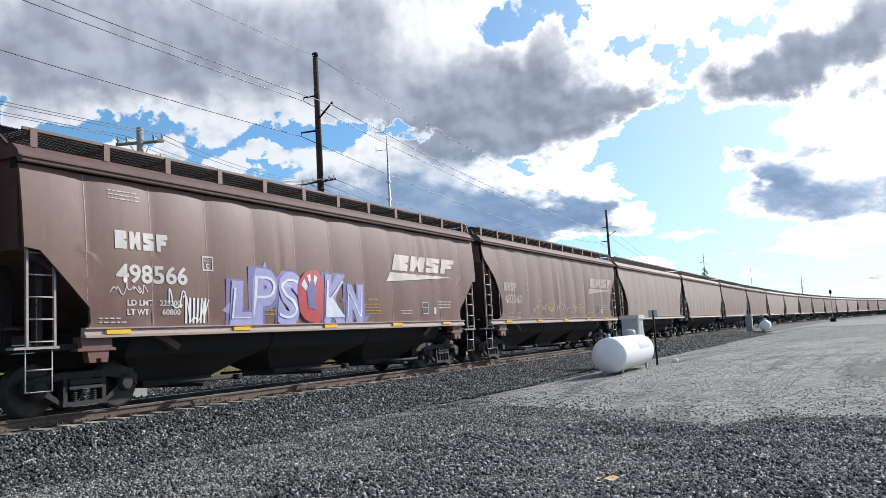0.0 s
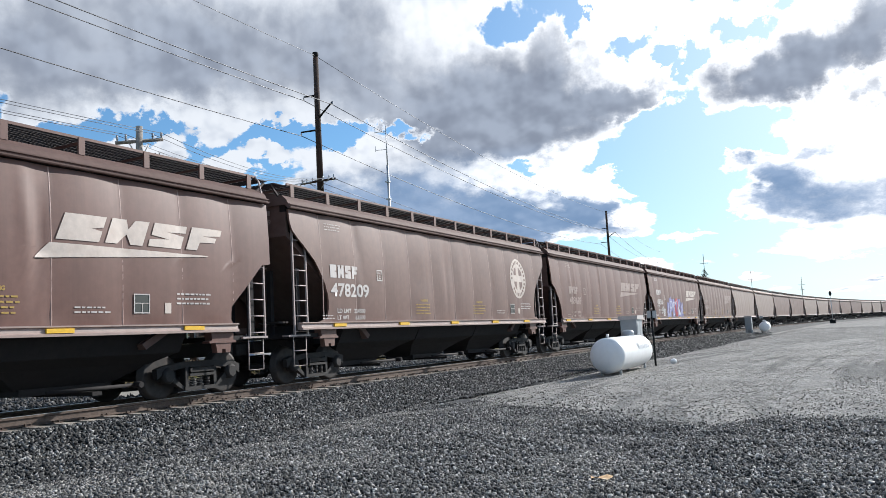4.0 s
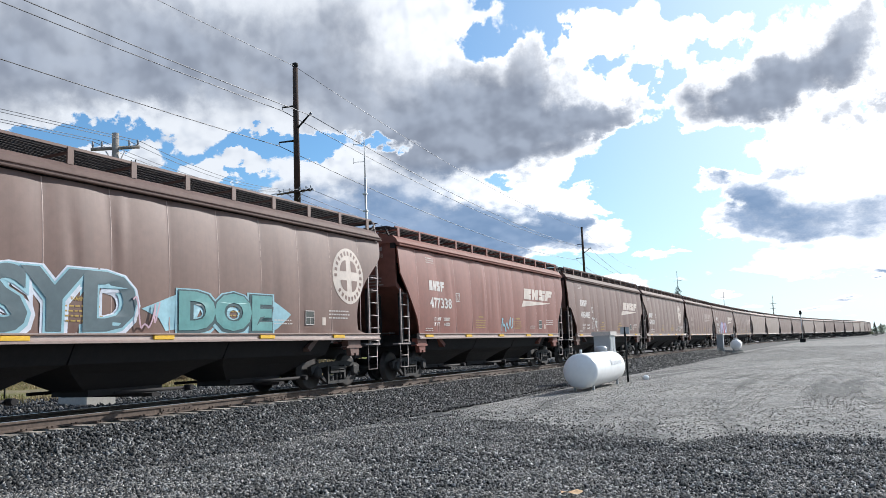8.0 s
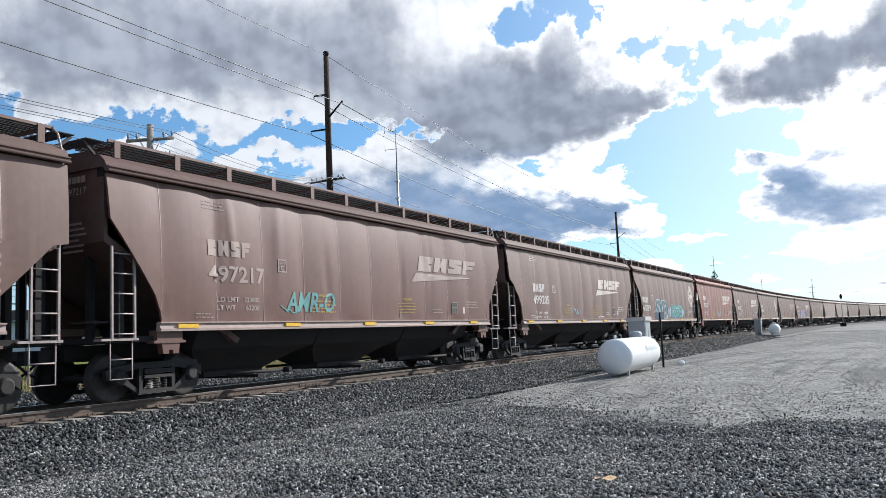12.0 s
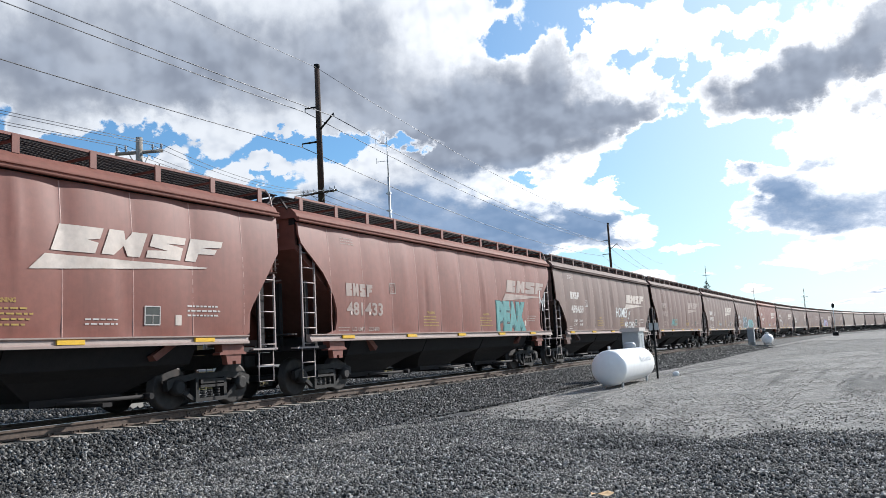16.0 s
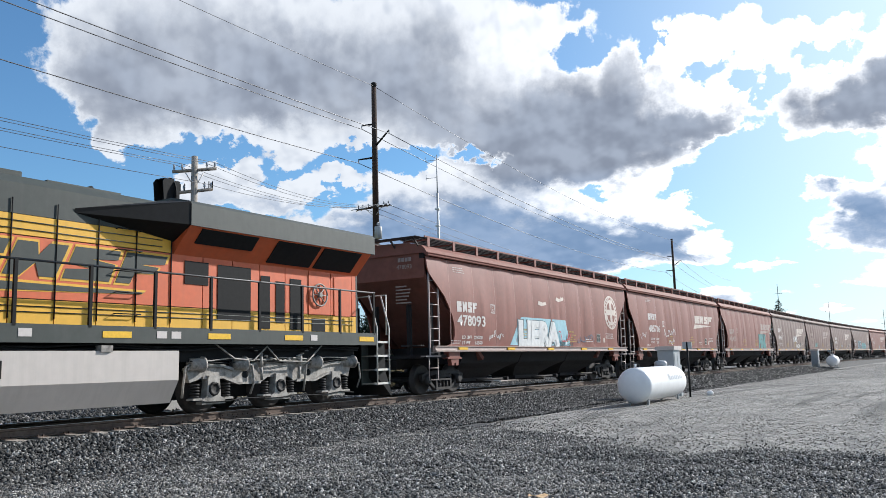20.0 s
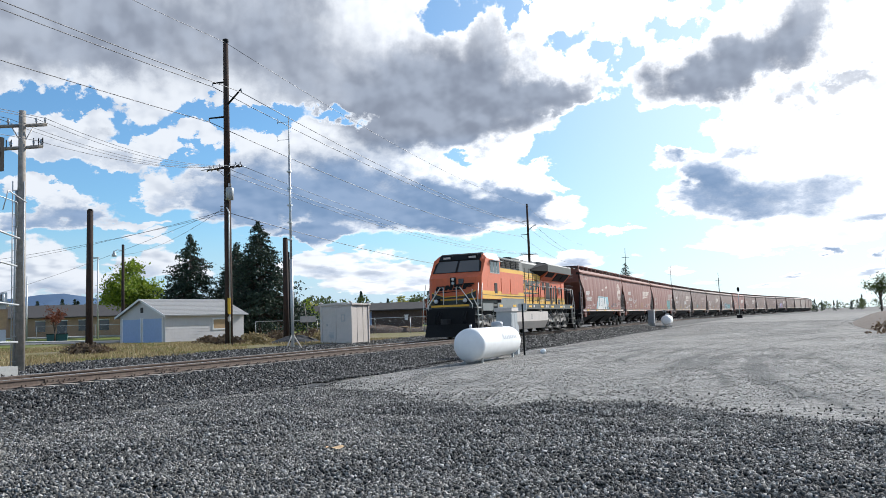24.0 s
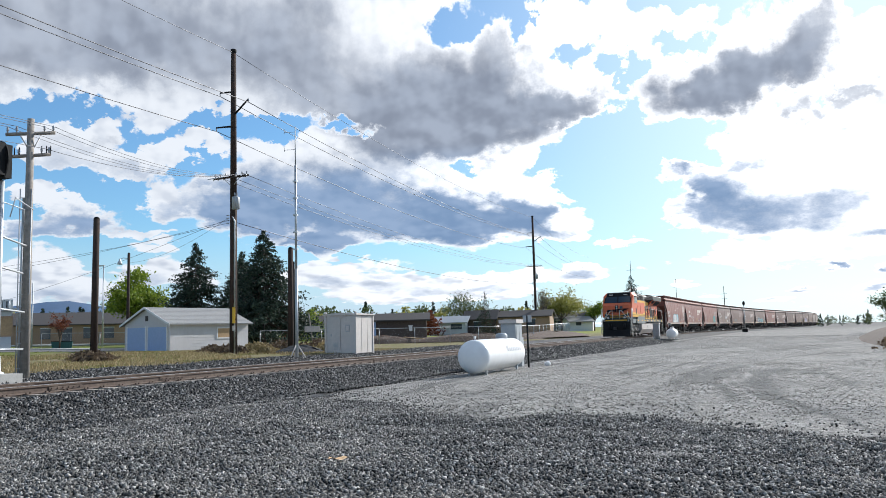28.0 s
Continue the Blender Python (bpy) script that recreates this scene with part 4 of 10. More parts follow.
def hopper_meshes():
    """The meshes that all wagons share."""
    HOP["wheelset"] = wheelset_mesh()
    HOP["side_frame"] = finish(side_frame_mesh(), "side_frame", TRUCK_M)
    HOP["springs"] = finish(spring_mesh(), "springs", TRUCK_M)
    bm = bmesh.new()
    box(bm, -1.0, 1.0, -0.2, 0.2, 0.42, 0.68)
    tube(bm, (0, 0, 0.66), (0, 0, 0.80), 0.2, n=14)
    HOP["bolster"] = finish(bm, "bolster", TRUCK_M, 0.02)
    HOP["grating"] = grating_mesh(0.55, 1.41, 4.73, 8.25)
    HOP["far_grating"] = grating_mesh(0.55, 1.41, 4.73, 8.25, 0.12, 0.40)
    bm = bmesh.new()
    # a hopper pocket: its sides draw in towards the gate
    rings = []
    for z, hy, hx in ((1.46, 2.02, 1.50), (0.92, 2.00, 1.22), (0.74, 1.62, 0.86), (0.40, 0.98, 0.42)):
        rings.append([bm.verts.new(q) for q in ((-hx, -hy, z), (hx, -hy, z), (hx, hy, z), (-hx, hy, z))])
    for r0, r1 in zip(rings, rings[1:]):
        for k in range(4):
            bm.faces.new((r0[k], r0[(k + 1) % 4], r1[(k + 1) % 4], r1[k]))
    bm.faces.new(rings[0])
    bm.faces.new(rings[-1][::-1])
    # the downward-facing pocket takes the near-black colour with shade in it
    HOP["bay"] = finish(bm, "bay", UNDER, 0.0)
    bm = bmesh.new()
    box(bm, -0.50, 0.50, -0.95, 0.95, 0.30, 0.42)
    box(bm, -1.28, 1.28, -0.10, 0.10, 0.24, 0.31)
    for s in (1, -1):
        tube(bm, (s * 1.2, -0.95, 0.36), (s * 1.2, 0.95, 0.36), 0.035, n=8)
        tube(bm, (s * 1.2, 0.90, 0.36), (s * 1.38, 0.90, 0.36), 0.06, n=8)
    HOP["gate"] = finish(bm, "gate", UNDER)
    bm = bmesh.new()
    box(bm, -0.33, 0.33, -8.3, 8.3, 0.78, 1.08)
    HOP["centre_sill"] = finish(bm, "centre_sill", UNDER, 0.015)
    bm = bmesh.new()
    prism(bm, [(-0.10, 8.2), (0.10, 8.2), (0.09, 8.55), (0.17, 8.62), (0.17, 8.76), (0.05, 8.80), (0.02, 8.70), (-0.12, 8.66), (-0.16, 8.60)], "z", 0.76, 1.02)
    HOP["coupler"] = finish(bm, "coupler", TRUCK_M, 0.015)
    bm = bmesh.new()
    path_tube(bm, [(0.28, 8.35, 0.85), (0.30, 8.6, 0.62), (0.24, 8.78, 0.56), (0.18, 8.82, 0.58)], 0.025, 6)
    HOP["air_hose"] = finish(bm, "air_hose", BLACK_M)
    for kind in SIDE_OUTLINE:
        zt = {"angular": 2.74, "braced": 2.9, "curved": 2.85, "swept": 3.5}[kind]
        bm = bmesh.new()
        prism(bm, [(8.36, zt), (8.36, 4.42), (8.28, 4.42), (8.28, zt + 0.12), (4.9, 1.10), (5.0, 1.00)], "x", -1.46, 1.46)
        HOP["end_" + kind] = bm
    bm = bmesh.new()
    for k in range(9):
        box(bm, -1.40, 1.40, 8.30 + 0.045 * k, 8.32 + 0.045 * k, 4.715, 4.735)
    for x in (-1.3, -0.45, 0.45, 1.3):
        prism(bm, [(8.36, 4.40), (8.36, 4.46), (8.66, 4.72), (8.70, 4.69)], "x", x - 0.02, x + 0.02)
    HOP["board"] = finish(bm, "end_running_board", GRATE_M)
    bm = bmesh.new()
    path_tube(bm, [(-0.95 + 0.28 * math.cos(2 * math.pi * k / 20), 8.48, 2.30 + 0.28 * math.sin(2 * math.pi * k / 20)) for k in range(21)], 0.018, 6)
    for k in range(3):
        a = math.pi * k / 3
        tube(bm, (-0.95 - 0.28 * math.cos(a), 8.48, 2.30 - 0.28 * math.sin(a)), (-0.95 + 0.28 * math.cos(a), 8.48, 2.30 + 0.28 * math.sin(a)), 0.012, n=6)
    box(bm, -1.02, -0.88, 8.05, 8.46, 2.16, 2.44)
    HOP["brake_wheel"] = finish(bm, "brake_wheel", LADDER_M)
    bm = bmesh.new()
    box(bm, -1.2, -0.6, 8.05, 8.40, 1.46, 1.50)
    HOP["brake_step"] = finish(bm, "brake_step", GRATE_M)
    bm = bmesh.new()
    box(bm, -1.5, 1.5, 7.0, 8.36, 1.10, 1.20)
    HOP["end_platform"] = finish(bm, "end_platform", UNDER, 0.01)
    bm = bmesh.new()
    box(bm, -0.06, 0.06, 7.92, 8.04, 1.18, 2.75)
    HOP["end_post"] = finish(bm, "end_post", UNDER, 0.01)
    # recess under the eave, near-black to paint in the roof overhang's shadow
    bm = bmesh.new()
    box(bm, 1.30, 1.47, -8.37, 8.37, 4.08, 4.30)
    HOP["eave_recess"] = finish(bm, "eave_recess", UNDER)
    bm = bmesh.new()
    half = [(1.58, 4.14), (1.66, 4.14), (1.67, 4.16), (1.67, 4.185), (1.635, 4.195), (1.635, 4.215), (1.66, 4.225), (1.66, 4.245), (1.60, 4.255), (1.545, 4.36), (1.42, 4.47), (0.95, 4.58)]
    prism(bm, half + [(0.0, 4.62)] + [(-a, b) for a, b in half[::-1]] + [(-1.5, 4.24), (1.5, 4.24)], "y", -8.42, 8.42)
    HOP["roof"] = bm
    bm = bmesh.new()
    prism(bm, [(-0.34, 4.57), (-0.30, 4.72), (0.30, 4.72), (0.34, 4.57)], "y", -7.7, 7.7)
    for k in range(13):
        box(bm, -0.37, 0.37, -7.5 + 1.25 * k - 0.03, -7.5 + 1.25 * k + 0.03, 4.57, 4.75)
    HOP["roof_hatch"] = bm
    for half in (7.28, 8.15):
        bm = bmesh.new()
        prism(bm, [(1.56, 1.28), (1.70, 1.28), (1.70, 1.32), (1.67, 1.34), (1.66, 1.41), (1.70, 1.43), (1.70, 1.455), (1.58, 1.455)], "y", -half, half)
        HOP["side_sill%g" % half] = bm
    bm = bmesh.new()
    prism(bm, [(6.55, 1.30), (7.2, 1.30), (7.2, 1.12), (7.28, 1.10), (7.28, 1.06), (6.5, 1.06), (6.5, 1.10), (6.58, 1.12)], "x", 1.40, 1.60)
    prism(bm, [(6.70, 1.06), (7.15, 1.06), (7.12, 0.86), (6.98, 0.86), (6.98, 0.93), (6.88, 0.93), (6.88, 0.86), (6.74, 0.86)], "x", 1.44, 1.58)
    HOP["jacking_pad"] = bm
    bm = bmesh.new()
    prism(bm, [(1.415, 4.46), (1.45, 4.46), (1.45, 4.77), (1.415, 4.77)], "y", -0.065, 0.065)
    prism(bm, [(0.52, 4.66), (1.42, 4.66), (1.42, 4.70), (0.52, 4.70)], "y", -0.025, 0.025)
    HOP["walkway_bracket"] = bm
    bm = bmesh.new()
    box(bm, 1.41, 1.44, -8.25, 8.25, 4.735, 4.785)
    HOP["walkway_edge"] = bm
    bm = bmesh.new()
    path_tube(bm, [(1.43, 8.22, 4.76), (1.47, 8.30, 4.66), (1.50, 8.38, 4.30), (1.52, 8.38, 2.9)], 0.02, 6)
    HOP["grab_rail"] = finish(bm, "grab_rail", LADDER_M)
    HOP["ladder"] = finish(ladder_mesh(7.78, 1.53, 1.15, 2.82, 0.5, 0.36), "ladder", LADDER_M)
    HOP["ladder_tall"] = finish(ladder_mesh(7.78, 1.53, 1.15, 3.75, 0.5, 0.36), "ladder", LADDER_M)
    bm = bmesh.new()
    path_tube(bm, [(1.5, 7.78, 1.15), (1.5, 7.78, 0.45), (1.5, 8.26, 0.45), (1.5, 8.26, 1.15)], 0.014, 6)
    tube(bm, (1.5, 7.78, 0.80), (1.5, 8.26, 0.80), 0.014, n=6)
    box(bm, 1.36, 1.56, 7.55, 8.36, 1.13, 1.17)
    HOP["sill_step"] = finish(bm, "sill_step", LADDER_M)
    bm = bmesh.new()
    box(bm, 1.661, 1.706, -0.26, 0.26, 1.335, 1.41)
    HOP["reflector"] = finish(bm, "reflector", YELLOW_M)
    bm = bmesh.new()
    prism(bm, [(7.20, 1.42), (7.06, 1.95), (7.55, 2.55), (7.75, 2.58), (7.40, 1.95), (7.36, 1.50)], "x", 1.59, 1.63)
    HOP["gusset"] = bm


def painted(key, paint):
    mk = key + str(paint)
    if mk not in HOP:
        HOP[mk] = finish(HOP[key].copy(), key, (ROOF_M if key.startswith(("roof", "end_")) else HOPPER_RED)[paint])
    return HOP[mk]


def sill(half):
    key = "sill_mesh%g" % half
    if key not in HOP:
        HOP[key] = finish(HOP["side_sill%g" % half].copy(), "side_sill", SILL_M)
    return HOP[key]


TURN = pose(0, 0, 0, 0, 0, 180)


def add(car, name, mesh, m=None, label=""):
    ob = new(name, mesh)
    ob.parent = car
    if m is not None:
        ob.matrix_basis = m
    if label:
        ob["label"] = label
    return ob


def hopper(kind, paint, seed, near=True):
    car = thing("hopper_wagon", "", "railway wagon", group="wagons of the train")
    pm = HOPPER_RED[paint]
    side = finish(side_mesh(kind, seed, 170 if near else 40), "side_sheet", pm)
    for m in (None, TURN):
        add(car, "side_sheet", side, m, "ribbed and dented brown side")
        add(car, "side_sill", sill(SILL_HALF[kind]), m, "pale side sill, dust and sunlight in its colour")
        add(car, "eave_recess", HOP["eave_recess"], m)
        add(car, "end_sheet", painted("end_" + kind, paint), m, "shaded end wall over a sloping hopper sheet")
        if near:
            tagged(add(car, "end_running_board", HOP["board"], m, "dark open board across the roof end"), kind="stuff")
            add(car, "brake_wheel" if m is None else "brake_step", HOP["brake_wheel" if m is None else "brake_step"], m)
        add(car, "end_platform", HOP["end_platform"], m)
        add(car, "roof_walkway", HOP["grating" if near else "far_grating"], m, "dark open roof walkway grating")
        add(car, "walkway_edge", painted("walkway_edge", paint), m)
        add(car, "coupler", HOP["coupler"], m)
        w = m or Matrix.Identity(4)
        for f in (Matrix.Identity(4), pose(0, -16.04, 0)):
            add(car, "ladder", HOP["ladder_tall" if kind == "swept" else "ladder"], w @ f)
            if near:
                add(car, "sill_step", HOP["sill_step"], w @ f)
        if near:
            add(car, "air_hose", HOP["air_hose"], m)
            for x in (-1.40, -0.62, 0.62, 1.40):
                add(car, "end_post", HOP["end_post"], w @ pose(x, 0, 0))
            add(car, "jacking_pad", painted("jacking_pad", paint), m)
            add(car, "jacking_pad", painted("jacking_pad", paint), w @ pose(0, -13.86, 0))
            for k in range(12):
                add(car, "walkway_bracket", painted("walkway_bracket", paint), w @ pose(0, -8.05 + 1.46 * k, 0))
    if near:
        add(car, "grab_rail", HOP["grab_rail"])
        add(car, "grab_rail", HOP["grab_rail"], TURN)
        at = surface(seed)
        for k in range(11):
            y = -7.2 + 1.44 * k
            z0 = max(1.46, next((z / 100 for z in range(140, 412, 4) if outline(kind, z / 100) > abs(y) + 0.03), 4.0))
            bm = bmesh.new()
            zs = [z0 + (4.11 - z0) * i / 7 for i in range(8)]
            sheet(bm, [[(at(y + o, z) + l, y + o, z) for o, l in ((-0.020, -0.003), (-0.008, 0.005), (0.008, 0.005), (0.020, -0.003))] for z in zs])
            add(car, "weld_seam", finish(bm, "weld_seam", SEAM_M[paint]), None, "thin pale weld seam" if k == 0 else "")
        for y in (-6.6, -3.4, -0.2, 3.0, 6.0):
            add(car, "reflector", HOP["reflector"], pose(0, y, 0), "yellow reflective strip")
        if kind == "braced":
            g = painted("gusset", paint)
            add(car, "gusset_plate", g)
    add(car, "roof", painted("roof", paint))
    add(car, "roof_hatch", painted("roof_hatch", paint))
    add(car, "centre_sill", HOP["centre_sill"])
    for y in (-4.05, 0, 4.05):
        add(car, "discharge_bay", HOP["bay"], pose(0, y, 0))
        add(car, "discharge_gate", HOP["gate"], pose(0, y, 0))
    for y in (-6.8, 6.8):
        for r in (0, 180):
            add(car, "side_frame", HOP["side_frame"], pose(0, y, 0, 0, 0, r))
            if near:
                add(car, "truck_spring", HOP["springs"], pose(0, y, 0, 0, 0, r))
        add(car, "bolster", HOP["bolster"], pose(0, y, 0))
        for a in (-0.89, 0.89):
            add(car, "wheelset", HOP["wheelset"], pose(0, y + a, 0.457))
    return car


# ---- lettering and spray paint on the wagons ----
def spray(name, color, rough=0.55):
    return material(name, color, rough, 0, 0.12, 7, 0.3, 2.0, tuple(c * 0.7 for c in color))


SP_LILAC, SP_VIOLET, SP_RED, SP_PALE = spray("lilac spray", (0.30, 0.285, 0.50)), spray("violet spray", (0.15, 0.13, 0.30)), spray("red spray", (0.45, 0.04, 0.05)), spray("pale spray", (0.62, 0.64, 0.70))
SP_TEAL, SP_CYAN, SP_SLATE, SP_DEEP = spray("teal spray", (0.10, 0.29, 0.28)), spray("pale blue spray", (0.27, 0.47, 0.53)), spray("grey teal spray", (0.075, 0.115, 0.13)), spray("deep teal spray", (0.02, 0.06, 0.07))
SP_SMOKE = spray("faded blue spray", (0.11, 0.10, 0.14))
SP_WHITE, SP_PINK = spray("white spray", (0.66, 0.66, 0.64)), spray("pink spray", (0.55, 0.36, 0.42))
WARN_M = material("faded yellow stencil", (0.42, 0.27, 0.06), 0.7, 0, 0.15, 9, 0.4, 3, (0.25, 0.14, 0.06))


def lay(me, surf, lift):
    """Bends a flat mesh drawn in y and z on to a wagon's side."""
    for v in me.vertices:
        v.co.x = surf(v.co.y, v.co.z) + lift
    me.update()
    return me


def poly_groups(polys):
    """Outlines that share corners belong together."""
    groups = []
    for p in polys:
        keys = {(round(a, 4), round(b, 4)) for a, b in p}
        hits = [g for g in groups if g[0] & keys]
        groups = [g for g in groups if not g[0] & keys]
        groups.append((keys.union(*[g[0] for g in hits]), sum((g[1] for g in hits), []) + [p]))
    return [g[1] for g in groups]


def poly_part(car, name, polys, mat_, surf, lift=0.008, label=""):
    """Flat painted shapes, given as outlines of (y, z), cut fine enough to follow the sheet; each separate shape is a part."""
    small = name in ("fine_print", "plate_mark", "tag_square", "mark_lettering")
    ob = None
    for group in [polys] if small else poly_groups(polys):
        bm = bmesh.new()
        for p in group:
            try:
                bm.faces.new([bm.verts.new((0, y, z)) for y, z in p])
            except ValueError:
                pass
        bmesh.ops.remove_doubles(bm, verts=bm.verts, dist=0.0005)
        bmesh.ops.triangulate(bm, faces=bm.faces)
        for _ in range(4):
            long = [e for e in bm.edges if e.calc_length() > (0.28 if small else 0.13)]
            if not long:
                break
            bmesh.ops.subdivide_edges(bm, edges=long, cuts=1)
            bmesh.ops.triangulate(bm, faces=[f for f in bm.faces if len(f.verts) > 3])
        bmesh.ops.recalc_face_normals(bm, faces=bm.faces)
        me = bpy.data.meshes.new(name)
        bm.to_mesh(me)
        bm.free()
        me.materials.append(mat_)
        me.polygons.foreach_set("use_smooth", [True] * len(me.polygons))
        ob = add(car, name, lay(me, surf, lift), None, label)
        if small:
            tagged(ob, kind="stuff")
    return ob


def text_part(car, text, y, z, size, mat_, surf, bold=0.0, lift=0.008, width=None, name="lettering", label="", shear=0.0):
    cu = bpy.data.curves.new(name, "FONT")
    cu.body, cu.size, cu.offset, cu.resolution_u, cu.shear = text, size / 0.72, bold, 3, shear
    tmp = bpy.data.objects.new(name, cu)
    scene.collection.objects.link(tmp)
    me = bpy.data.meshes.new_from_object(tmp.evaluated_get(bpy.context.evaluated_depsgraph_get()))
    bpy.data.objects.remove(tmp)
    x0 = min(v.co.x for v in me.vertices)
    x1 = max(v.co.x for v in me.vertices)
    k = width / (x1 - x0) if width else 1.0
    for v in me.vertices:
        v.co = (0, y + (v.co.x - x0) * k, z + v.co.y)
    me.materials.clear()
    me.materials.append(mat_)
    ob = add(car, name, lay(me, surf, lift), None, label)
    return tagged(ob, kind="stuff") if name == "lettering" else ob


def slab(y, z, w, h, lean=0.0, cut=None):
    """A leaning block; cut takes a notch out of it."""
    p = [(y, z), (y + w, z), (y + w + lean * h, z + h), (y + lean * h, z + h)]
    if cut == "r":
        p = [(y, z), (y + w, z), (y + w + lean * h * 0.42, z + h * 0.42), (y + w * 0.72 + lean * h * 0.5, z + h * 0.5), (y + w + lean * h * 0.58, z + h * 0.58), (y + w + lean * h, z + h), (y + lean * h, z + h)]
    if cut == "b":
        p = [(y, z), (y + w * 0.32, z), (y + w * 0.5 + lean * h * 0.4, z + h * 0.4), (y + w * 0.68, z), (y + w, z), (y + w + lean * h, z + h), (y + w * 0.62 + lean * h, z + h), (y + w * 0.5 + lean * h * 0.62, z + h * 0.62), (y + w * 0.38 + lean * h, z + h), (y + lean * h, z + h)]
    if cut == "s":
        p = [(y, z), (y + w, z), (y + w + lean * h * 0.5, z + h * 0.55), (y + w * 0.45 + lean * h * 0.62, z + h * 0.66), (y + w + lean * h * 0.75, z + h * 0.7), (y + w + lean * h, z + h), (y + lean * h, z + h), (y + lean * h * 0.5, z + h * 0.48), (y + w * 0.55 + lean * h * 0.36, z + h * 0.36), (y + lean * h * 0.25, z + h * 0.3)]
    if cut == "f":
        p = [(y, z), (y + w * 0.34, z), (y + w * 0.36 + lean * h * 0.35, z + h * 0.35), (y + w * 0.85 + lean * h * 0.38, z + h * 0.38), (y + w * 0.88 + lean * h * 0.6, z + h * 0.6), (y + w * 0.4 + lean * h * 0.64, z + h * 0.64), (y + w + lean * h * 0.72, z + h * 0.72), (y + w + lean * h, z + h), (y + lean * h, z + h)]
    return p


def wedge_mark(car, y, z, mat_, surf):
    """The railway's mark as four leaning blocks over a long wedge."""
    h, w, g = 0.46, 0.84, 0.13
    polys = [slab(y + 0.35 + k * (w + g), z + 0.24 + 0.008 * k, w, h, 0.42, c) for k, c in enumerate(("r", "b", "s", "f"))]
    polys.append([(y - 0.05, z - 0.10), (y + 3.80, z + 0.14), (y + 3.85, z + 0.165), (y + 0.24, z + 0.175)])
    poly_part(car, "railway_mark", polys, mat_, surf, 0.012, "pale mark of leaning blocks over a wedge")


def round_mark(car, y, z, r, mat_, surf, dark):
    """The round mark: a pale disc with a cross left between four dark quarters."""
    n = 40
    poly_part(car, "round_mark", [[(y + r * math.cos(2 * math.pi * k / n), z + r * math.sin(2 * math.pi * k / n)) for k in range(n)]], mat_, surf, 0.007, "pale round mark with a cross")
    q = []
    for a0 in (0, 90, 180, 270):
        c = (y + 0.16 * r * (1 if a0 in (0, 270) else -1), z + 0.16 * r * (1 if a0 in (0, 90) else -1))
        q.append([c] + [(c[0] + 0.40 * r * math.cos(radians(a0 + 10 * k)), c[1] + 0.40 * r * math.sin(radians(a0 + 10 * k))) for k in range(10)])
    for k in range(22):
        a = radians(20 + 320 * k / 21 - 110)
        u, v = (y + 0.82 * r * math.sin(a), z + 0.82 * r * math.cos(a))
        t_, n_ = (math.cos(a), -math.sin(a)), (math.sin(a), math.cos(a))
        q.append([(u + sx * t_[0] * 0.055 * r + sy * n_[0] * 0.075 * r, v + sx * t_[1] * 0.055 * r + sy * n_[1] * 0.075 * r) for sx, sy in ((-1, -1), (1, -1), (1, 1), (-1, 1))])
    poly_part(car, "mark_lettering", q, dark, surf, 0.011)


def fine_print(car, y, z, w, rows, mat_, surf, h=0.05, gap=0.10, seed=1):
    rnd = random.Random(seed)
    q = []
    for r in range(rows):
        x = y
        while x < y + w * rnd.uniform(0.8, 1.0):
            l = rnd.uniform(0.04, 0.13)
            q.append(slab(x, z - r * gap, l, h * 0.66))
            x += l + 0.03
    poly_part(car, "fine_print", q, mat_, surf, 0.008)


def frame_box(y, z, s, t=0.03):
    return [slab(y, z, s, t), slab(y, z + s - t, s, t), slab(y, z + t, t, s - 2 * t), slab(y + s - t, z + t, t, s - 2 * t)]


def scrawl(y, z, w, h, seed, thick=0.035, loops=6):
    """A line of spray paint that loops along, as short strokes."""
    rnd = random.Random(seed)
    n = loops * 3
    pts = []
    for k in range(n):
        up = 0.5 + 0.5 * (1 if (k % 2) ^ (rnd.random() < 0.25) else -1) * rnd.uniform(0.25, 1.0)
        pts.append((y + w * k / (n - 1) + rnd.uniform(-2.0, 2.0) * w / n, z + h * up))
    for _ in range(3):
        pts = [pts[0]] + [(a[0] + f * (b[0] - a[0]), a[1] + f * (b[1] - a[1])) for a, b in zip(pts, pts[1:]) for f in (0.25, 0.75)] + [pts[-1]]
    rim = []
    for k, (a, b) in enumerate(pts):
        (a0, b0), (a1, b1) = pts[max(k - 1, 0)], pts[min(k + 1, len(pts) - 1)]
        l = math.hypot(a1 - a0, b1 - b0) or 1e-6
        nx, nz = -(b1 - b0) / l * thick / 2, (a1 - a0) / l * thick / 2
        rim.append(((a + nx, b + nz), (a - nx, b - nz)))
    return [[p0, q0, q1, p1] for (p0, q0), (p1, q1) in zip(rim, rim[1:])]


def bubble(y, z, w, h, seed, lean=0.0):
    """A swollen hand-drawn letter shape."""
    rnd = random.Random(seed)
    n = 22
    f = [rnd.uniform(-0.12, 0.12) for _ in range(3)]
    out = []
    for k in range(n):
        a = 2 * math.pi * k / n
        r = 1 + f[0] * math.cos(3 * a) + f[1] * math.sin(5 * a) + f[2] * math.cos(2 * a)
        u, v = math.copysign(abs(math.cos(a)) ** 0.7, math.cos(a)) * r, math.copysign(abs(math.sin(a)) ** 0.7, math.sin(a)) * r
        out.append((y + w / 2 + u * w / 2 + lean * v * h / 2, z + h / 2 + v * h / 2))
    return out


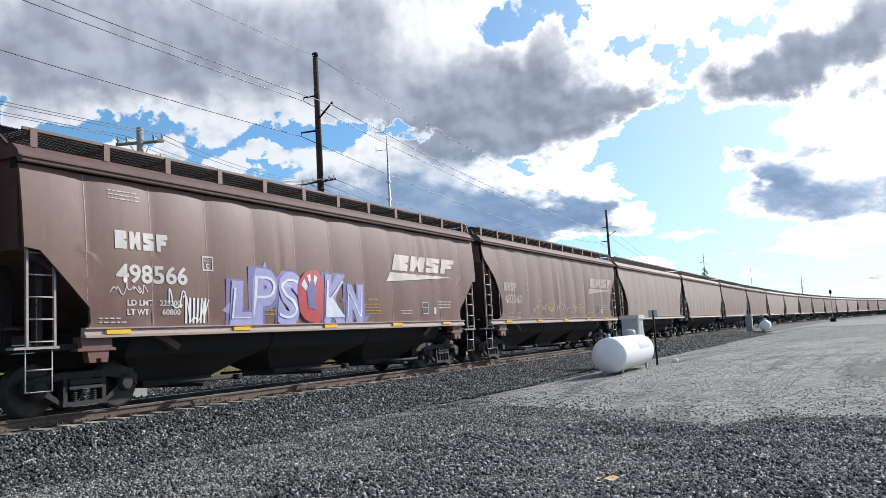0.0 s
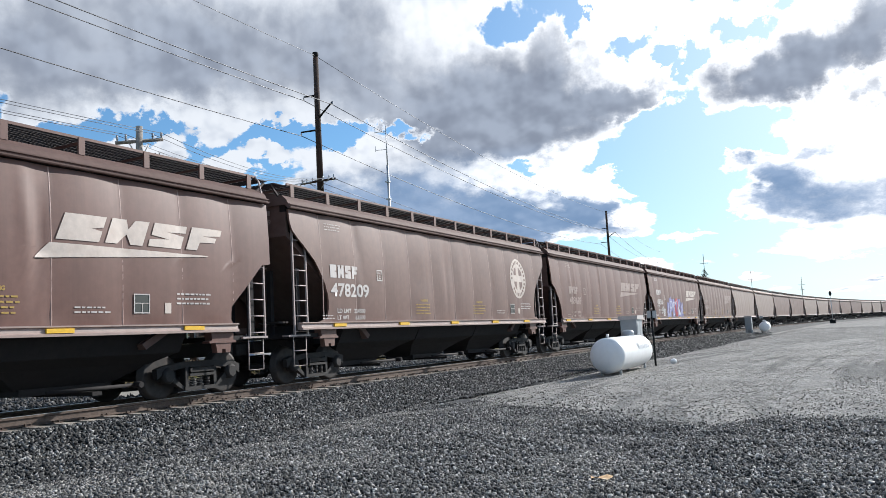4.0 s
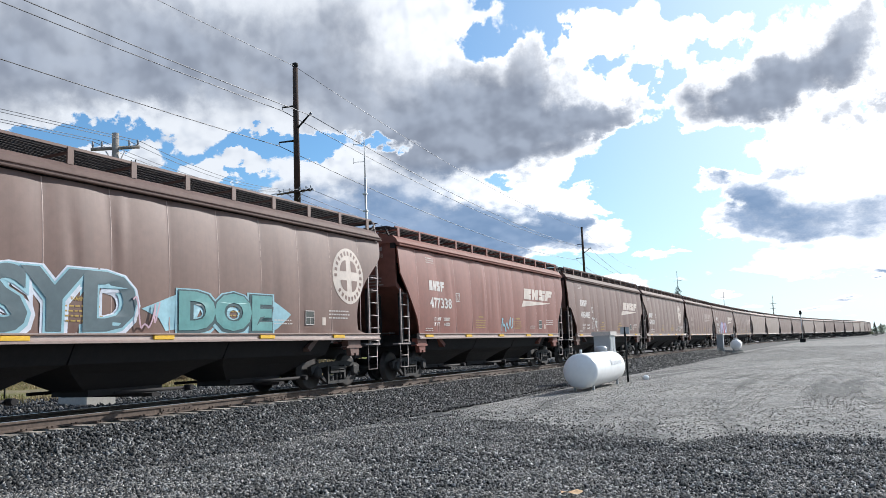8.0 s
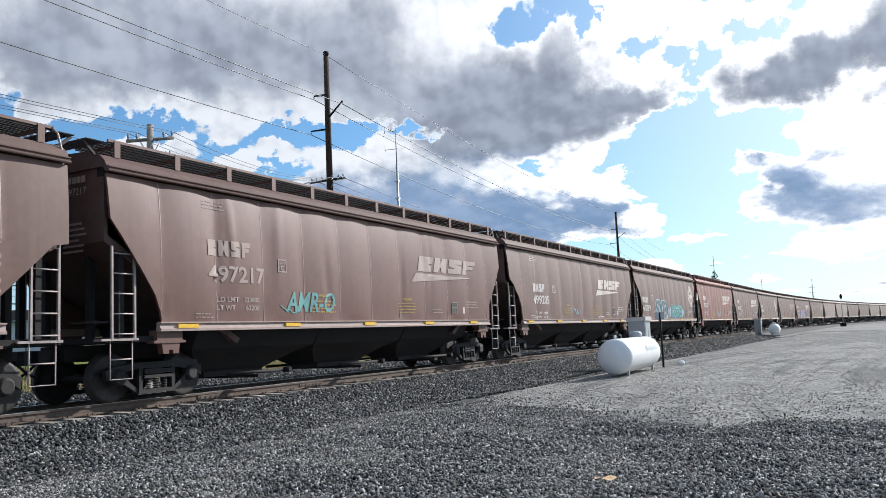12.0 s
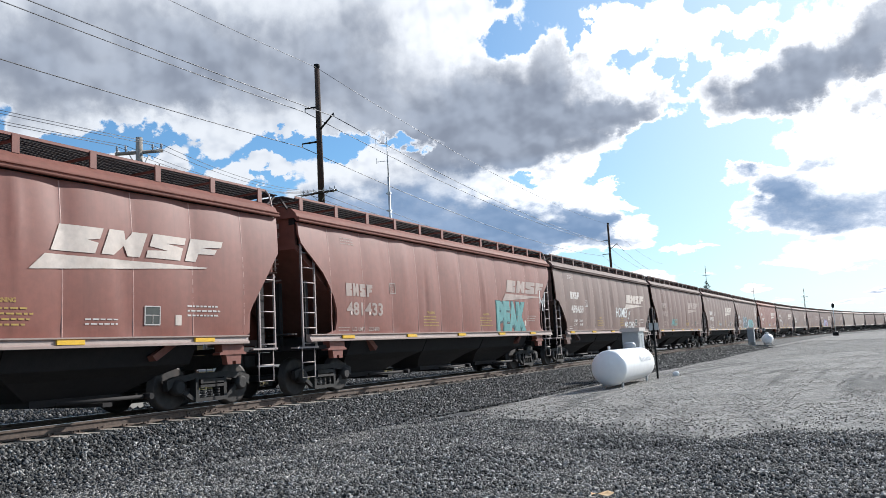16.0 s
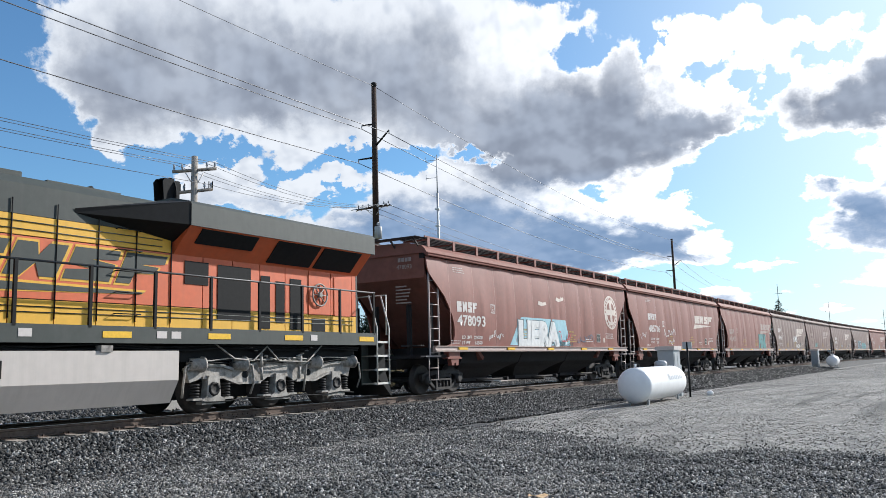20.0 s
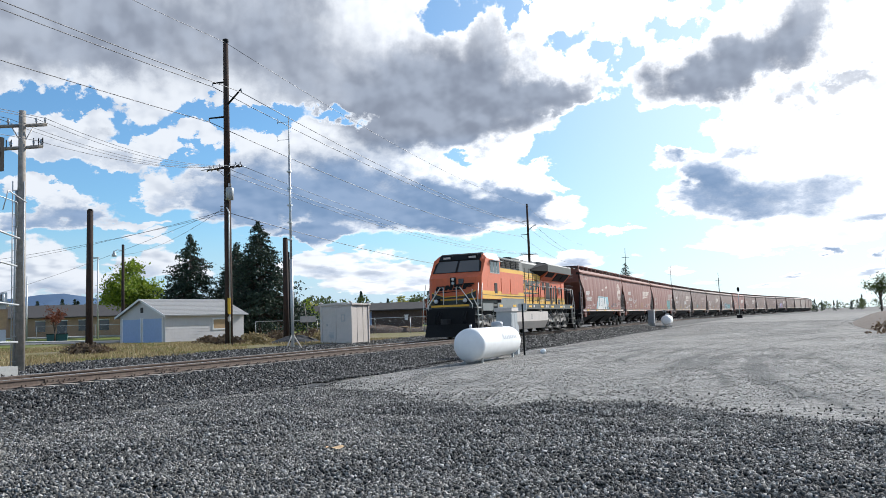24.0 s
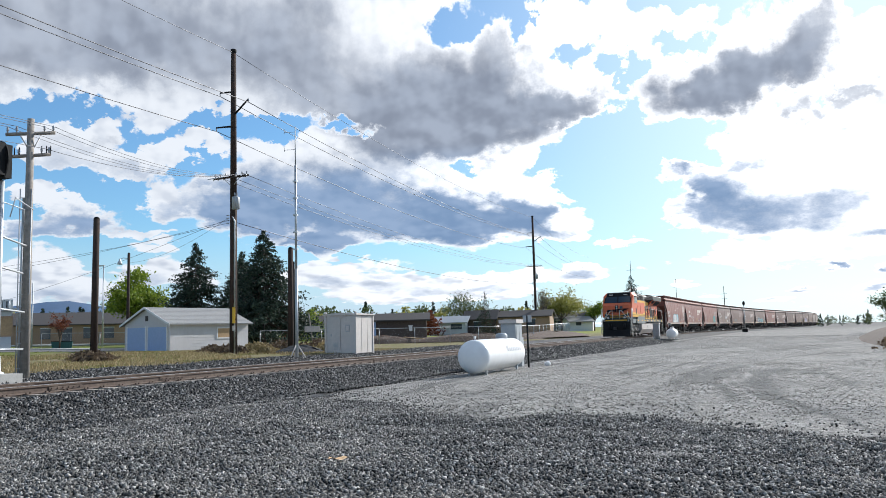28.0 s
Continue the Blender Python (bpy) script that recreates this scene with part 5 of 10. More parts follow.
def letter_piece(car, word, y, z, w, h, fill, edge, rim, surf):
    text_part(car, word, y - 0.05, z - 0.03, h, rim, surf, 0.16, 0.009, w + 0.12, "graffiti_rim")
    text_part(car, word, y, z, h, edge, surf, 0.105, 0.016, w, "graffiti_edge")
    text_part(car, word, y + 0.03, z + 0.02, h, fill, surf, 0.055, 0.023, w - 0.06, "graffiti", "spray-painted graffiti letters")


def dress(car, kind, paint, seed, number, zs, y0, mark, mark_y, ld, lt):
    """The writing that every near wagon carries."""
    surf = surface(seed)
    wp = WHITE_PAINT if mark != "faded" else FADED_PAINT
    z1, z2 = zs
    for k, c in enumerate(("r", "b", "s", "f")):
        poly_part(car, "owner_mark", [slab(y0 + 0.325 * k, z1, 0.26, 0.33, 0.0, c)], wp, surf)
    text_part(car, number, y0, z2, 0.33, wp, surf, 0.012, width=1.72, name="wagon_number", label="white stencilled wagon number")
    text_part(car, "LD LMT", y0 + 0.25, z2 - 0.42, 0.105, wp, surf, 0.004, width=0.62)
    text_part(car, ld, y0 + 1.02, z2 - 0.42, 0.105, wp, surf, 0.004, width=0.5)
    text_part(car, "LT WT", y0 + 0.25, z2 - 0.59, 0.105, wp, surf, 0.004, width=0.52)
    text_part(car, lt, y0 + 1.08, z2 - 0.59, 0.105, wp, surf, 0.004, width=0.44)
    poly_part(car, "plate_mark", frame_box(y0 + 2.15, 2.55, 0.30), wp, surf)
    text_part(car, "PLATE", y0 + 2.2, 2.74, 0.045, wp, surf, width=0.2)
    text_part(car, "C", y0 + 2.25, 2.60, 0.10, wp, surf, 0.004)
    if mark == "round":
        round_mark(car, mark_y, 3.0, 0.76, MARK_PAINT, surf, HOPPER_RED[paint])
    else:
        wedge_mark(car, mark_y, 2.66, MARK_PAINT if mark != "faded" else FADED_PAINT, surf)
    fine_print(car, y0 - 0.1, 3.90, 0.66, 3, wp, surf, 0.03, 0.07, seed)
    text_part(car, "WARNING", -2.35, 2.02, 0.07, WARN_M, surf, 0.003, width=0.45)
    fine_print(car, -2.6, 1.91, 0.95, 4, WARN_M, surf, 0.045, 0.085, seed + 1)
    text_part(car, "WARNING", 1.6, 2.02, 0.07, WARN_M, surf, 0.003, width=0.45)
    fine_print(car, 1.35, 1.91, 0.95, 4, WARN_M, surf, 0.045, 0.085, seed + 2)
    fine_print(car, 5.6, 2.02, 0.9, 3, wp, surf, 0.05, 0.09, seed + 3)
    fine_print(car, 3.3, 1.75, 0.7, 2, wp, surf, 0.04, 0.08, seed + 4)
    poly_part(car, "tag_square", frame_box(4.55, 1.66, 0.36, 0.022) + [slab(4.57, 1.84, 0.31, 0.014), slab(4.73, 1.685, 0.014, 0.15)], wp, surf, 0.012)
    poly_part(car, "tag_square", [slab(4.555, 1.665, 0.35, 0.35)], LOCO_GN, surf, 0.007)
    poly_part(car, "tag_square", [slab(5.28, 1.66, 0.16, 0.20)], MARK_PAINT, surf)
    fine_print(car, y0 - 0.35, 1.60, 0.5, 2, wp, surf, 0.035, 0.07, seed + 6)
    # end wall: owner's mark, number and data
    rnd = random.Random(seed)
    for k in range(4):
        bm = bmesh.new()
        box(bm, 0.55 + 0.13 * k, 0.65 + 0.13 * k, -8.42, -8.414, 4.02, 4.14)
        part("end_mark", bm, FADED_PAINT, car)
    for r in range(6):
        bm = bmesh.new()
        box(bm, 0.45, 0.45 + rnd.uniform(0.35, 0.62), -8.42, -8.414, 3.25 - 0.10 * r, 3.29 - 0.10 * r)
        part("end_data", bm, FADED_PAINT, car)
    letters(number, 0.19, FADED_PAINT, Matrix(((1, 0, 0, 0.5), (0, 0, 1, -8.422), (0, 1, 0, 3.80), (0, 0, 0, 1))) @ pose(0, 0, 0), car, "end_number")
    return surf


hopper_meshes()
# index, ends, paint, number, heights of the two lines, their start, mark, its start, load limit, light weight
NEAR_CARS = [
    (0, "angular", 0, "498566", (2.86, 2.26), -6.62, "wedge", 2.55, "225200", "60800"),
    (1, "curved", 0, "489689", (2.56, 2.10), -6.2, "faded", 2.3, "225000", "61000"),
    (2, "swept", 1, "478209", (2.56, 2.10), -6.9, "round", 5.45, "224500", "61500"),
    (3, "angular", 0, "498485", (2.86, 2.26), -6.4, "wedge", 2.6, "224400", "61400"),
    (4, "braced", 2, "477338", (2.85, 2.30), -6.45, "wedge", 2.38, "224000", "62000"),
    (5, "swept", 1, "472059", (2.38, 1.92), -7.0, "round", 6.6, "225100", "60900"),
    (6, "curved", 1, "499205", (2.54, 2.08), -6.1, "wedge", 1.9, "224900", "61100"),
    (7, "braced", 0, "497217", (2.80, 2.28), -6.0, "faded", 2.1, "223800", "62200"),
    (8, "angular", 1, "498459", (2.86, 2.26), -6.5, "wedge", 2.6, "224600", "61400"),
    (9, "swept", 2, "481433", (2.42, 1.94), -6.6, "faded", 3.3, "223400", "62600"),
    (10, "braced", 2, "485706", (2.85, 2.26), -5.7, "wedge", 2.3, "223700", "62300"),
    (11, "swept", 2, "478093", (2.52, 2.10), -6.85, "round", 6.35, "224500", "61500"),
    (-1, "swept", 1, "483040", (2.5, 2.05), -6.8, "faded", 3.3, "224000", "62000"),
]
CARS = {}
# wagons that are shorter or longer than the rest: scale along the track and shift
LENGTHS = {4: (0.975, 0.12), 9: (1.012, 0.10), 10: (1.022, -0.15), 11: (1.012, -0.05)}
SURF = {}
for k, kind, paint, num, zs, y0, mark, my, ld, lt in NEAR_CARS:
    CARS[k] = hopper(kind, paint, 10 + k)
    SURF[k] = dress(CARS[k], kind, paint, 10 + k, num, zs, y0, mark, my, ld, lt)
WORDS = ("dark brown", "grey brown", "red brown", "sheen-pale")
ENDS = {"angular": "square-cut ends", "braced": "braced slanting ends", "curved": "curved lower ends", "swept": "swept round ends"}
SPRAYED = {0: "violet and red graffiti", 3: "a white scrawl", 4: "a small pale blue tag", 5: "pale blue graffiti letters", 6: "a pale blue tag", 7: "a teal tag", 8: "white scrawled tags", 9: "teal graffiti", 10: "a white scrawl", 11: "white graffiti letters"}
for k, kind, paint, *_ in NEAR_CARS:
    tagged(CARS[k], "%s hopper wagon, %s, %s" % (WORDS[paint], ENDS[kind], SPRAYED.get(k, "faded lettering")), "railway wagon")


def graffiti():
    c, s = CARS[0], SURF[0]
    for k, (ya, za, yb, zb, yc, zc) in enumerate(((-3.95, 1.75, -3.55, 2.05, -3.3, 1.55), (-3.9, 1.5, -3.4, 1.95, -3.1, 1.5), (-2.95, 2.2, -2.55, 2.85, -2.35, 2.1), (-2.0, 2.3, -1.65, 2.7, -1.4, 2.2), (-0.4, 2.2, -0.2, 2.75, 0.1, 2.1), (0.3, 2.0, 0.75, 2.4, 0.9, 1.9), (1.0, 1.5, 1.5, 1.95, 1.3, 1.5), (1.2, 1.5, 1.75, 1.7, 1.5, 1.5))):
        poly_part(c, "graffiti_edge", [[(ya, za), (yb, zb), (yc, zc)]], SP_VIOLET if k % 2 else SP_LILAC, s, 0.006 + 0.001 * k)
    for k, (word, y, z, w, h) in enumerate((("L", -3.75, 1.5, 0.75, 0.8), ("P", -3.05, 1.5, 0.85, 1.12), ("S", -2.2, 1.5, 0.85, 1.08), ("K", -0.42, 1.5, 0.95, 1.1), ("N", 0.5, 1.5, 0.85, 0.85))):
        text_part(c, word, y - 0.08, z - 0.03, h, SP_VIOLET, s, 0.19, 0.014 + 0.001 * k, w + 0.16, "graffiti_edge")
        text_part(c, word, y, z, h, SP_LILAC, s, 0.12, 0.022 + 0.001 * k, w, "graffiti", "violet and lilac spray-painted graffiti letter", 0.08)
        text_part(c, word, y + 0.06, z + 0.05, h * 0.94, SP_PALE, s, -0.035, 0.030 + 0.001 * k, w - 0.12, "graffiti_line", "", 0.08)
    poly_part(c, "graffiti", [bubble(-1.42, 1.48, 1.0, 1.22, 3)], SP_RED, s, 0.036, "red and white striped graffiti ring")
    for k, (a0, a1) in enumerate(((60, 78), (96, 112), (128, 150))):
        poly_part(c, "graffiti_line", [[(-0.92 + 0.14 * math.cos(radians(a0)), 2.05 + 0.2 * math.sin(radians(a0))), (-0.92 + 0.46 * math.cos(radians(a0)), 2.07 + 0.56 * math.sin(radians(a0))), (-0.92 + 0.46 * math.cos(radians(a1)), 2.07 + 0.56 * math.sin(radians(a1))), (-0.92 + 0.14 * math.cos(radians(a1)), 2.05 + 0.2 * math.sin(radians(a1)))]], SP_PALE, s, 0.040)
    poly_part(c, "graffiti_line", [bubble(-1.12, 1.80, 0.38, 0.62, 8)], SP_VIOLET, s, 0.044)
    poly_part(c, "graffiti_line", scrawl(-5.0, 1.5, 0.6, 0.6, 3, 0.03, 4) + [slab(-4.98 + 0.1 * k, 1.5, 0.05, 0.5, 0.02 * k) for k in range(6)], SP_WHITE, s, 0.01, "white scrawled graffiti")
    poly_part(c, "graffiti_line", scrawl(-5.4, 1.75, 0.5, 0.55, 7, 0.03, 4) + scrawl(-6.7, 2.0, 0.8, 0.3, 9, 0.015, 7), SP_WHITE, s, 0.01)
    poly_part(CARS[3], "graffiti_line", scrawl(-4.4, 1.55, 1.2, 0.95, 11, 0.035, 6), SP_WHITE, SURF[3], 0.01, "white scrawled graffiti")
    poly_part(CARS[4], "graffiti_line", scrawl(-0.1, 1.5, 1.4, 0.6, 5, 0.06, 6), SP_CYAN, SURF[4], 0.01, "pale blue scrawled graffiti")
    c, s = CARS[5], SURF[5]
    letter_piece(c, "SYD", -4.0, 1.52, 3.15, 1.02, SP_SLATE, SP_CYAN, SP_PALE, s)
    poly_part(c, "graffiti_line", scrawl(-0.95, 1.5, 0.55, 0.7, 3, 0.035, 4) + scrawl(-4.5, 1.55, 0.4, 0.7, 6, 0.03, 3), SP_PINK, s, 0.05)
    poly_part(c, "graffiti_edge", [[(-0.75, 1.92), (0.25, 2.25), (0.3, 1.55), (-0.1, 1.5), (-0.3, 1.75)], [(3.3, 2.2), (3.95, 1.9), (3.4, 1.55), (3.2, 1.5)]], SP_CYAN, s, 0.007)
    letter_piece(c, "DOE", 0.2, 1.55, 3.05, 0.72, SP_TEAL, SP_DEEP, SP_CYAN, s)
    poly_part(CARS[6], "graffiti_line", scrawl(-1.75, 1.66, 1.3, 0.34, 14, 0.03, 6), SP_CYAN, SURF[6], 0.01, "pale blue scrawled graffiti")
    poly_part(CARS[6], "graffiti_line", scrawl(2.1, 1.5, 1.0, 0.12, 4, 0.03, 5), SP_WHITE, SURF[6], 0.01)
    text_part(CARS[7], "AMR-O", -3.6, 1.68, 0.46, SP_TEAL, SURF[7], 0.012, 0.012, 1.9, "graffiti", "teal sprayed letters", 0.25)
    poly_part(CARS[7], "graffiti_line", scrawl(-3.7, 1.62, 0.7, 0.2, 8, 0.03, 4), SP_TEAL, SURF[7], 0.01)
    text_part(CARS[8], "HOMEY", 0.6, 2.12, 0.52, SP_WHITE, SURF[8], 0.006, 0.012, 2.5, "graffiti", "white scrawled graffiti word", 0.3)
    text_part(CARS[8], "MACHO", 2.2, 1.56, 0.34, SP_WHITE, SURF[8], 0.004, 0.012, 2.2, "graffiti", "white scrawled graffiti word", 0.2)
    poly_part(CARS[8], "graffiti_line", scrawl(3.0, 1.95, 0.5, 0.5, 12, 0.045, 3), SP_WHITE, SURF[8], 0.012)
    poly_part(CARS[8], "graffiti_line", scrawl(4.9, 1.6, 1.0, 0.7, 2, 0.018, 6), FADED_PAINT, SURF[8], 0.01)
    c, s = CARS[9], SURF[9]
    letter_piece(c, "PEAK", 2.7, 1.50, 2.75, 1.0, SP_TEAL, SP_TEAL, SP_DEEP, s)
    poly_part(c, "graffiti_line", scrawl(7.0, 2.2, 0.6, 1.0, 5, 0.035, 4), SP_WHITE, s, 0.01)
    poly_part(CARS[10], "graffiti_line", scrawl(-3.3, 2.0, 1.9, 0.55, 7, 0.04, 7) + scrawl(-2.5, 1.55, 0.9, 0.5, 9, 0.04, 4) + scrawl(-7.0, 1.8, 0.9, 0.45, 4, 0.02, 6), SP_WHITE, SURF[10], 0.01, "white scrawled graffiti")
    c, s = CARS[11], SURF[11]
    poly_part(c, "graffiti_edge", [[(-3.4, 1.5), (1.75, 1.5), (1.35, 2.5), (-2.5, 2.5)]], SP_CYAN, s, 0.006)
    letter_piece(c, "LIERA", -2.75, 1.52, 3.5, 0.82, SP_WHITE, SP_WHITE, SP_SLATE, s)
    text_part(c, "RAT", 0.75, 1.50, 0.2, SP_DEEP, s, 0.01, 0.05, 0.6, "graffiti", "black sprayed letters")
    text_part(c, "DLB", 1.55, 1.49, 0.12, SP_DEEP, s, 0.004, 0.03, 0.36, "graffiti")
    poly_part(c, "graffiti_line", scrawl(2.5, 1.62, 1.5, 0.42, 15, 0.05, 5), SP_SMOKE, s, 0.01, "thin faded blue spray loops")
    for yc, zc, w in ((-1.1, 3.02, 0.75), (0.5, 3.25, 0.7), (1.0, 3.30, 0.3)):
        poly_part(c, "bare_patch", [[(yc, zc), (yc + w * 0.4, zc - 0.05), (yc + w, zc + 0.02), (yc + w * 0.9, zc + 0.12), (yc + w * 0.5, zc + 0.08), (yc + w * 0.1, zc + 0.13)]], MARK_PAINT, s, 0.01, "pale patch of flaked paint")
    poly_part(c, "graffiti_line", scrawl(0.6, 1.6, 1.0, 0.5, 3, 0.05, 4), SP_RED, s, 0.05)
    poly_part(c, "graffiti_line", scrawl(-4.9, 1.6, 1.0, 0.4, 6, 0.02, 6), SP_WHITE, s, 0.01)
    poly_part(CARS[-1], "graffiti_line", scrawl(-4.0, 1.55, 5.5, 0.7, 6, 0.05, 18), FADED_PAINT, SURF[-1], 0.01, "faded white scrawled graffiti")


graffiti()
# the first two wear the pale tone that paints in sun sheen
plain = [hopper("swept", 3, 40, False), hopper("angular", 3, 41, False), hopper("curved", 1, 42, False), hopper("swept", 1, 43, False)]
for n_, k in enumerate(range(-2, -30, -1)):
    CARS[k] = plain[n_] if n_ < 4 else copy_thing(plain[(n_ * 7 + n_ // 4) % 4], pose(0, 0, 0))
    tagged(CARS[k], "brown covered hopper wagon further along the train", "railway wagon")

# ---- locomotive: local y runs from the nose (-) to the coupled end (+) ----
LOCO = thing("locomotive", "orange, yellow and dark green diesel locomotive pushing the train", "locomotive")


def lp(name, bm, mat_, label="", bevel=0.0, parent=None):
    return part(name, bm, mat_, parent or LOCO, label, bevel)


def bx(name, mat_, x0, x1, y0, y1, z0, z1, label="", bevel=0.01, parent=None):
    bm = bmesh.new()
    box(bm, x0, x1, y0, y1, z0, z1)
    return lp(name, bm, mat_, label, bevel, parent)


def loco_body():
    # deck and side sills
    bx("deck", LOCO_GN, -1.48, 1.48, -9.35, 9.75, 1.60, 1.74, "dark green walkway deck")
    bx("main_frame", BLACK_M, -0.75, 0.75, -9.2, 9.6, 1.0, 1.60)
    for s in (1, -1):
        bx("side_sill", LOCO_GN, min(s * 1.44, s * 1.52), max(s * 1.44, s * 1.52), -1.9, 9.75, 1.46, 1.78, "grey green side sill")
        for y in (-1.2, 1.4, 3.9, 6.2, 9.0):
            bx("reflector", YELLOW_M, min(s * 1.515, s * 1.528), max(s * 1.515, s * 1.528), y, y + 0.62, 1.56, 1.68, "yellow reflective strip", 0)
        for y in (-0.2, 2.6, 2.95, 7.1):
            bx("notice_plate", WHITE_PAINT, min(s * 1.515, s * 1.527), max(s * 1.515, s * 1.527), y, y + 0.24, 1.56, 1.70, "", 0)
        # stepped boxes under the cab
        bx("under_cab_box", LOCO_GREYGN, min(s * 0.9, s * 1.5), max(s * 0.9, s * 1.5), -9.2, -7.6, 1.38, 1.76, "grey equipment box")
        bx("under_cab_box", LOCO_GREYGN, min(s * 0.9, s * 1.5), max(s * 0.9, s * 1.5), -6.9, -1.9, 1.34, 1.80, "grey equipment box")
        for y in (-6.6, -4.2, -2.5):
            bx("reflector", YELLOW_M, min(s * 1.49, s * 1.51), max(s * 1.49, s * 1.51), y, y + 0.55, 1.58, 1.70, "yellow reflective strip", 0)
    # cab and nose
    side = [(-9.38, 1.98), (-9.42, 2.25), (-9.36, 3.12), (-8.98, 3.38), (-8.45, 4.10), (-8.18, 4.36), (-7.7, 4.46), (-6.1, 4.48), (-6.1, 1.98)]
    bm = bmesh.new()
    half = {1.98: 1.42, 2.25: 1.42, 2.98: 1.40, 3.20: 1.46, 4.10: 1.36, 4.36: 1.10, 4.46: 0.9, 4.48: 0.9}
    n = len(side)
    # rings across the cab, so that nose corners and roof edges are chamfered
    xs = (-1.0, -0.86, 0.0, 0.86, 1.0)
    rings = []
    for u in xs:
        ring = []
        for y, z in side:
            w = 1.46
            x = u * w
            yy, zz = y, z
            if abs(u) == 1.0:
                if z > 4.0:
                    zz = min(z, 4.12)
                if y < -8.0 and z < 3.2:
                    yy = y + 0.20
            ring.append(bm.verts.new((x, yy, zz)))
        rings.append(ring)
    for r0, r1 in zip(rings, rings[1:]):
        for k in range(n):
            bm.faces.new((r0[k], r0[(k + 1) % n], r1[(k + 1) % n], r1[k]))
    bm.faces.new(rings[0][::-1])
    bm.faces.new(rings[-1])
    lp("cab", bm, LOCO_OR, "orange cab and wide nose")
    bx("nose_band", LOCO_GN, -1.30, 1.30, -9.44, -6.3, 1.74, 2.0, "dark green band under the nose")
    bx("nose_stripe", LOCO_YE, -1.22, 1.22, -9.447, -9.40, 1.96, 2.03, "yellow nose stripe", 0)
    bm = bmesh.new()
    prism(bm, [(-1.22, 2.05), (1.22, 2.05), (1.22, 2.40), (0.5, 2.16), (-0.5, 2.12), (-1.22, 2.36)], "y", -9.442, -9.41)
    lp("nose_panel", bm, LOCO_GN, "dark green lower nose panel")
    bm = bmesh.new()
    prism(bm, [(1.22, 2.40), (1.22, 2.45), (0.5, 2.20), (-0.5, 2.16), (-1.22, 2.41), (-1.22, 2.36), (-0.5, 2.12), (0.5, 2.16)], "y", -9.447, -9.41)
    lp("nose_line", bm, LOCO_YE, "thin yellow nose line")
    for s in (1, -1):
        bx("cab_stripe", LOCO_YE, min(s * 1.455, s * 1.472), max(s * 1.455, s * 1.472), -9.1, -6.1, 2.0, 2.42, "yellow lower stripe", 0)
        bx("cab_line", LOCO_GN, min(s * 1.46, s * 1.476), max(s * 1.46, s * 1.476), -9.1, -1.8, 2.18, 2.21, "", 0)
        # cab side windows
        for y0, y1 in ((-7.75, -7.30), (-7.22, -6.78), (-6.70, -6.34)):
            bx("window", GLASS_D, min(s * 1.455, s * 1.475), max(s * 1.455, s * 1.475), y0, y1, 3.42, 4.0, "dark side window", 0.008)
        bx("window_visor", GREY_BOX, min(s * 1.46, s * 1.66), max(s * 1.46, s * 1.66), -7.85, -6.3, 4.02, 4.06, "", 0)
        bx("window_frame", LOCO_GREY, min(s * 1.455, s * 1.47), max(s * 1.455, s * 1.47), -7.83, -6.28, 3.36, 4.04, "", 0)
    # black band round the windscreen and number boards
    bm = bmesh.new()
    band = [(-1.34, -8.965, 3.40), (1.34, -8.965, 3.40), (1.30, -8.60, 3.90), (1.12, -8.46, 4.085), (-1.12, -8.46, 4.085), (-1.30, -8.60, 3.90)]
    lo = [bm.verts.new(Vector(q) + Vector((0, -0.008, 0.006))) for q in band]
    hi = [bm.verts.new(Vector(q) + Vector((0, 0.03, -0.02))) for q in band]
    bm.faces.new(lo)
    bm.faces.new(hi[::-1])
    for k in range(6):
        bm.faces.new((lo[k], hi[k], hi[(k + 1) % 6], lo[(k + 1) % 6]))
    lp("windscreen_band", bm, BLACK_M, "black band round the windscreen")
    # windscreen panes lie in the sloping front
    for s in (1, -1):
        bm = bmesh.new()
        p = [(s * 0.06, -8.945, 3.43), (s * 1.26, -8.945, 3.43), (s * 1.14, -8.50, 4.035), (s * 0.06, -8.50, 4.035)]
        d = Vector((0, -0.83, 0.55)).normalized()
        a = [bm.verts.new(Vector(q) + d * 0.015) for q in p]
        b = [bm.verts.new(Vector(q) - d * 0.03) for q in p]
        bm.faces.new(a)
        bm.faces.new(b[::-1])
        for k in range(4):
            bm.faces.new((a[k], a[(k + 1) % 4], b[(k + 1) % 4], b[k]))
        lp("windscreen", bm, GLASS_D, "dark raked windscreen pane")
        bm = bmesh.new()
        box(bm, min(s * 0.45, s * 1.0), max(s * 0.45, s * 1.0), -8.42, -8.22, 4.12, 4.34)
        lp("number_board", bm, BLACK_M, "black number board", 0.02)
        bx("board_bar", WHITE_PAINT, min(s * 0.52, s * 0.92), max(s * 0.52, s * 0.92), -8.432, -8.42, 4.18, 4.28, "", 0)
        bx("nose_window", GLASS_D, 0.28, 0.56, -9.43, -9.38, 2.80, 3.06, "", 0.01) if s == 1 else None
    bm = bmesh.new()
    prism(bm, [(-8.50, 4.10), (-8.20, 4.40), (-7.95, 4.475), (-7.95, 4.42), (-8.16, 4.33), (-8.44, 4.06)], "x", -1.16, 1.16)
    lp("brow", bm, BLACK_M, "black brow over the windscreen")
    bx("wiper", BLACK_M, -0.03, 0.03, -8.99, -8.80, 3.40, 3.44, "", 0)
    bm = bmesh.new()
    box(bm, -0.17, 0.12, -9.46, -9.30, 2.74, 3.14)
    hl = lp("headlight_box", bm, BLACK_M, "black twin headlight housing", 0.02)
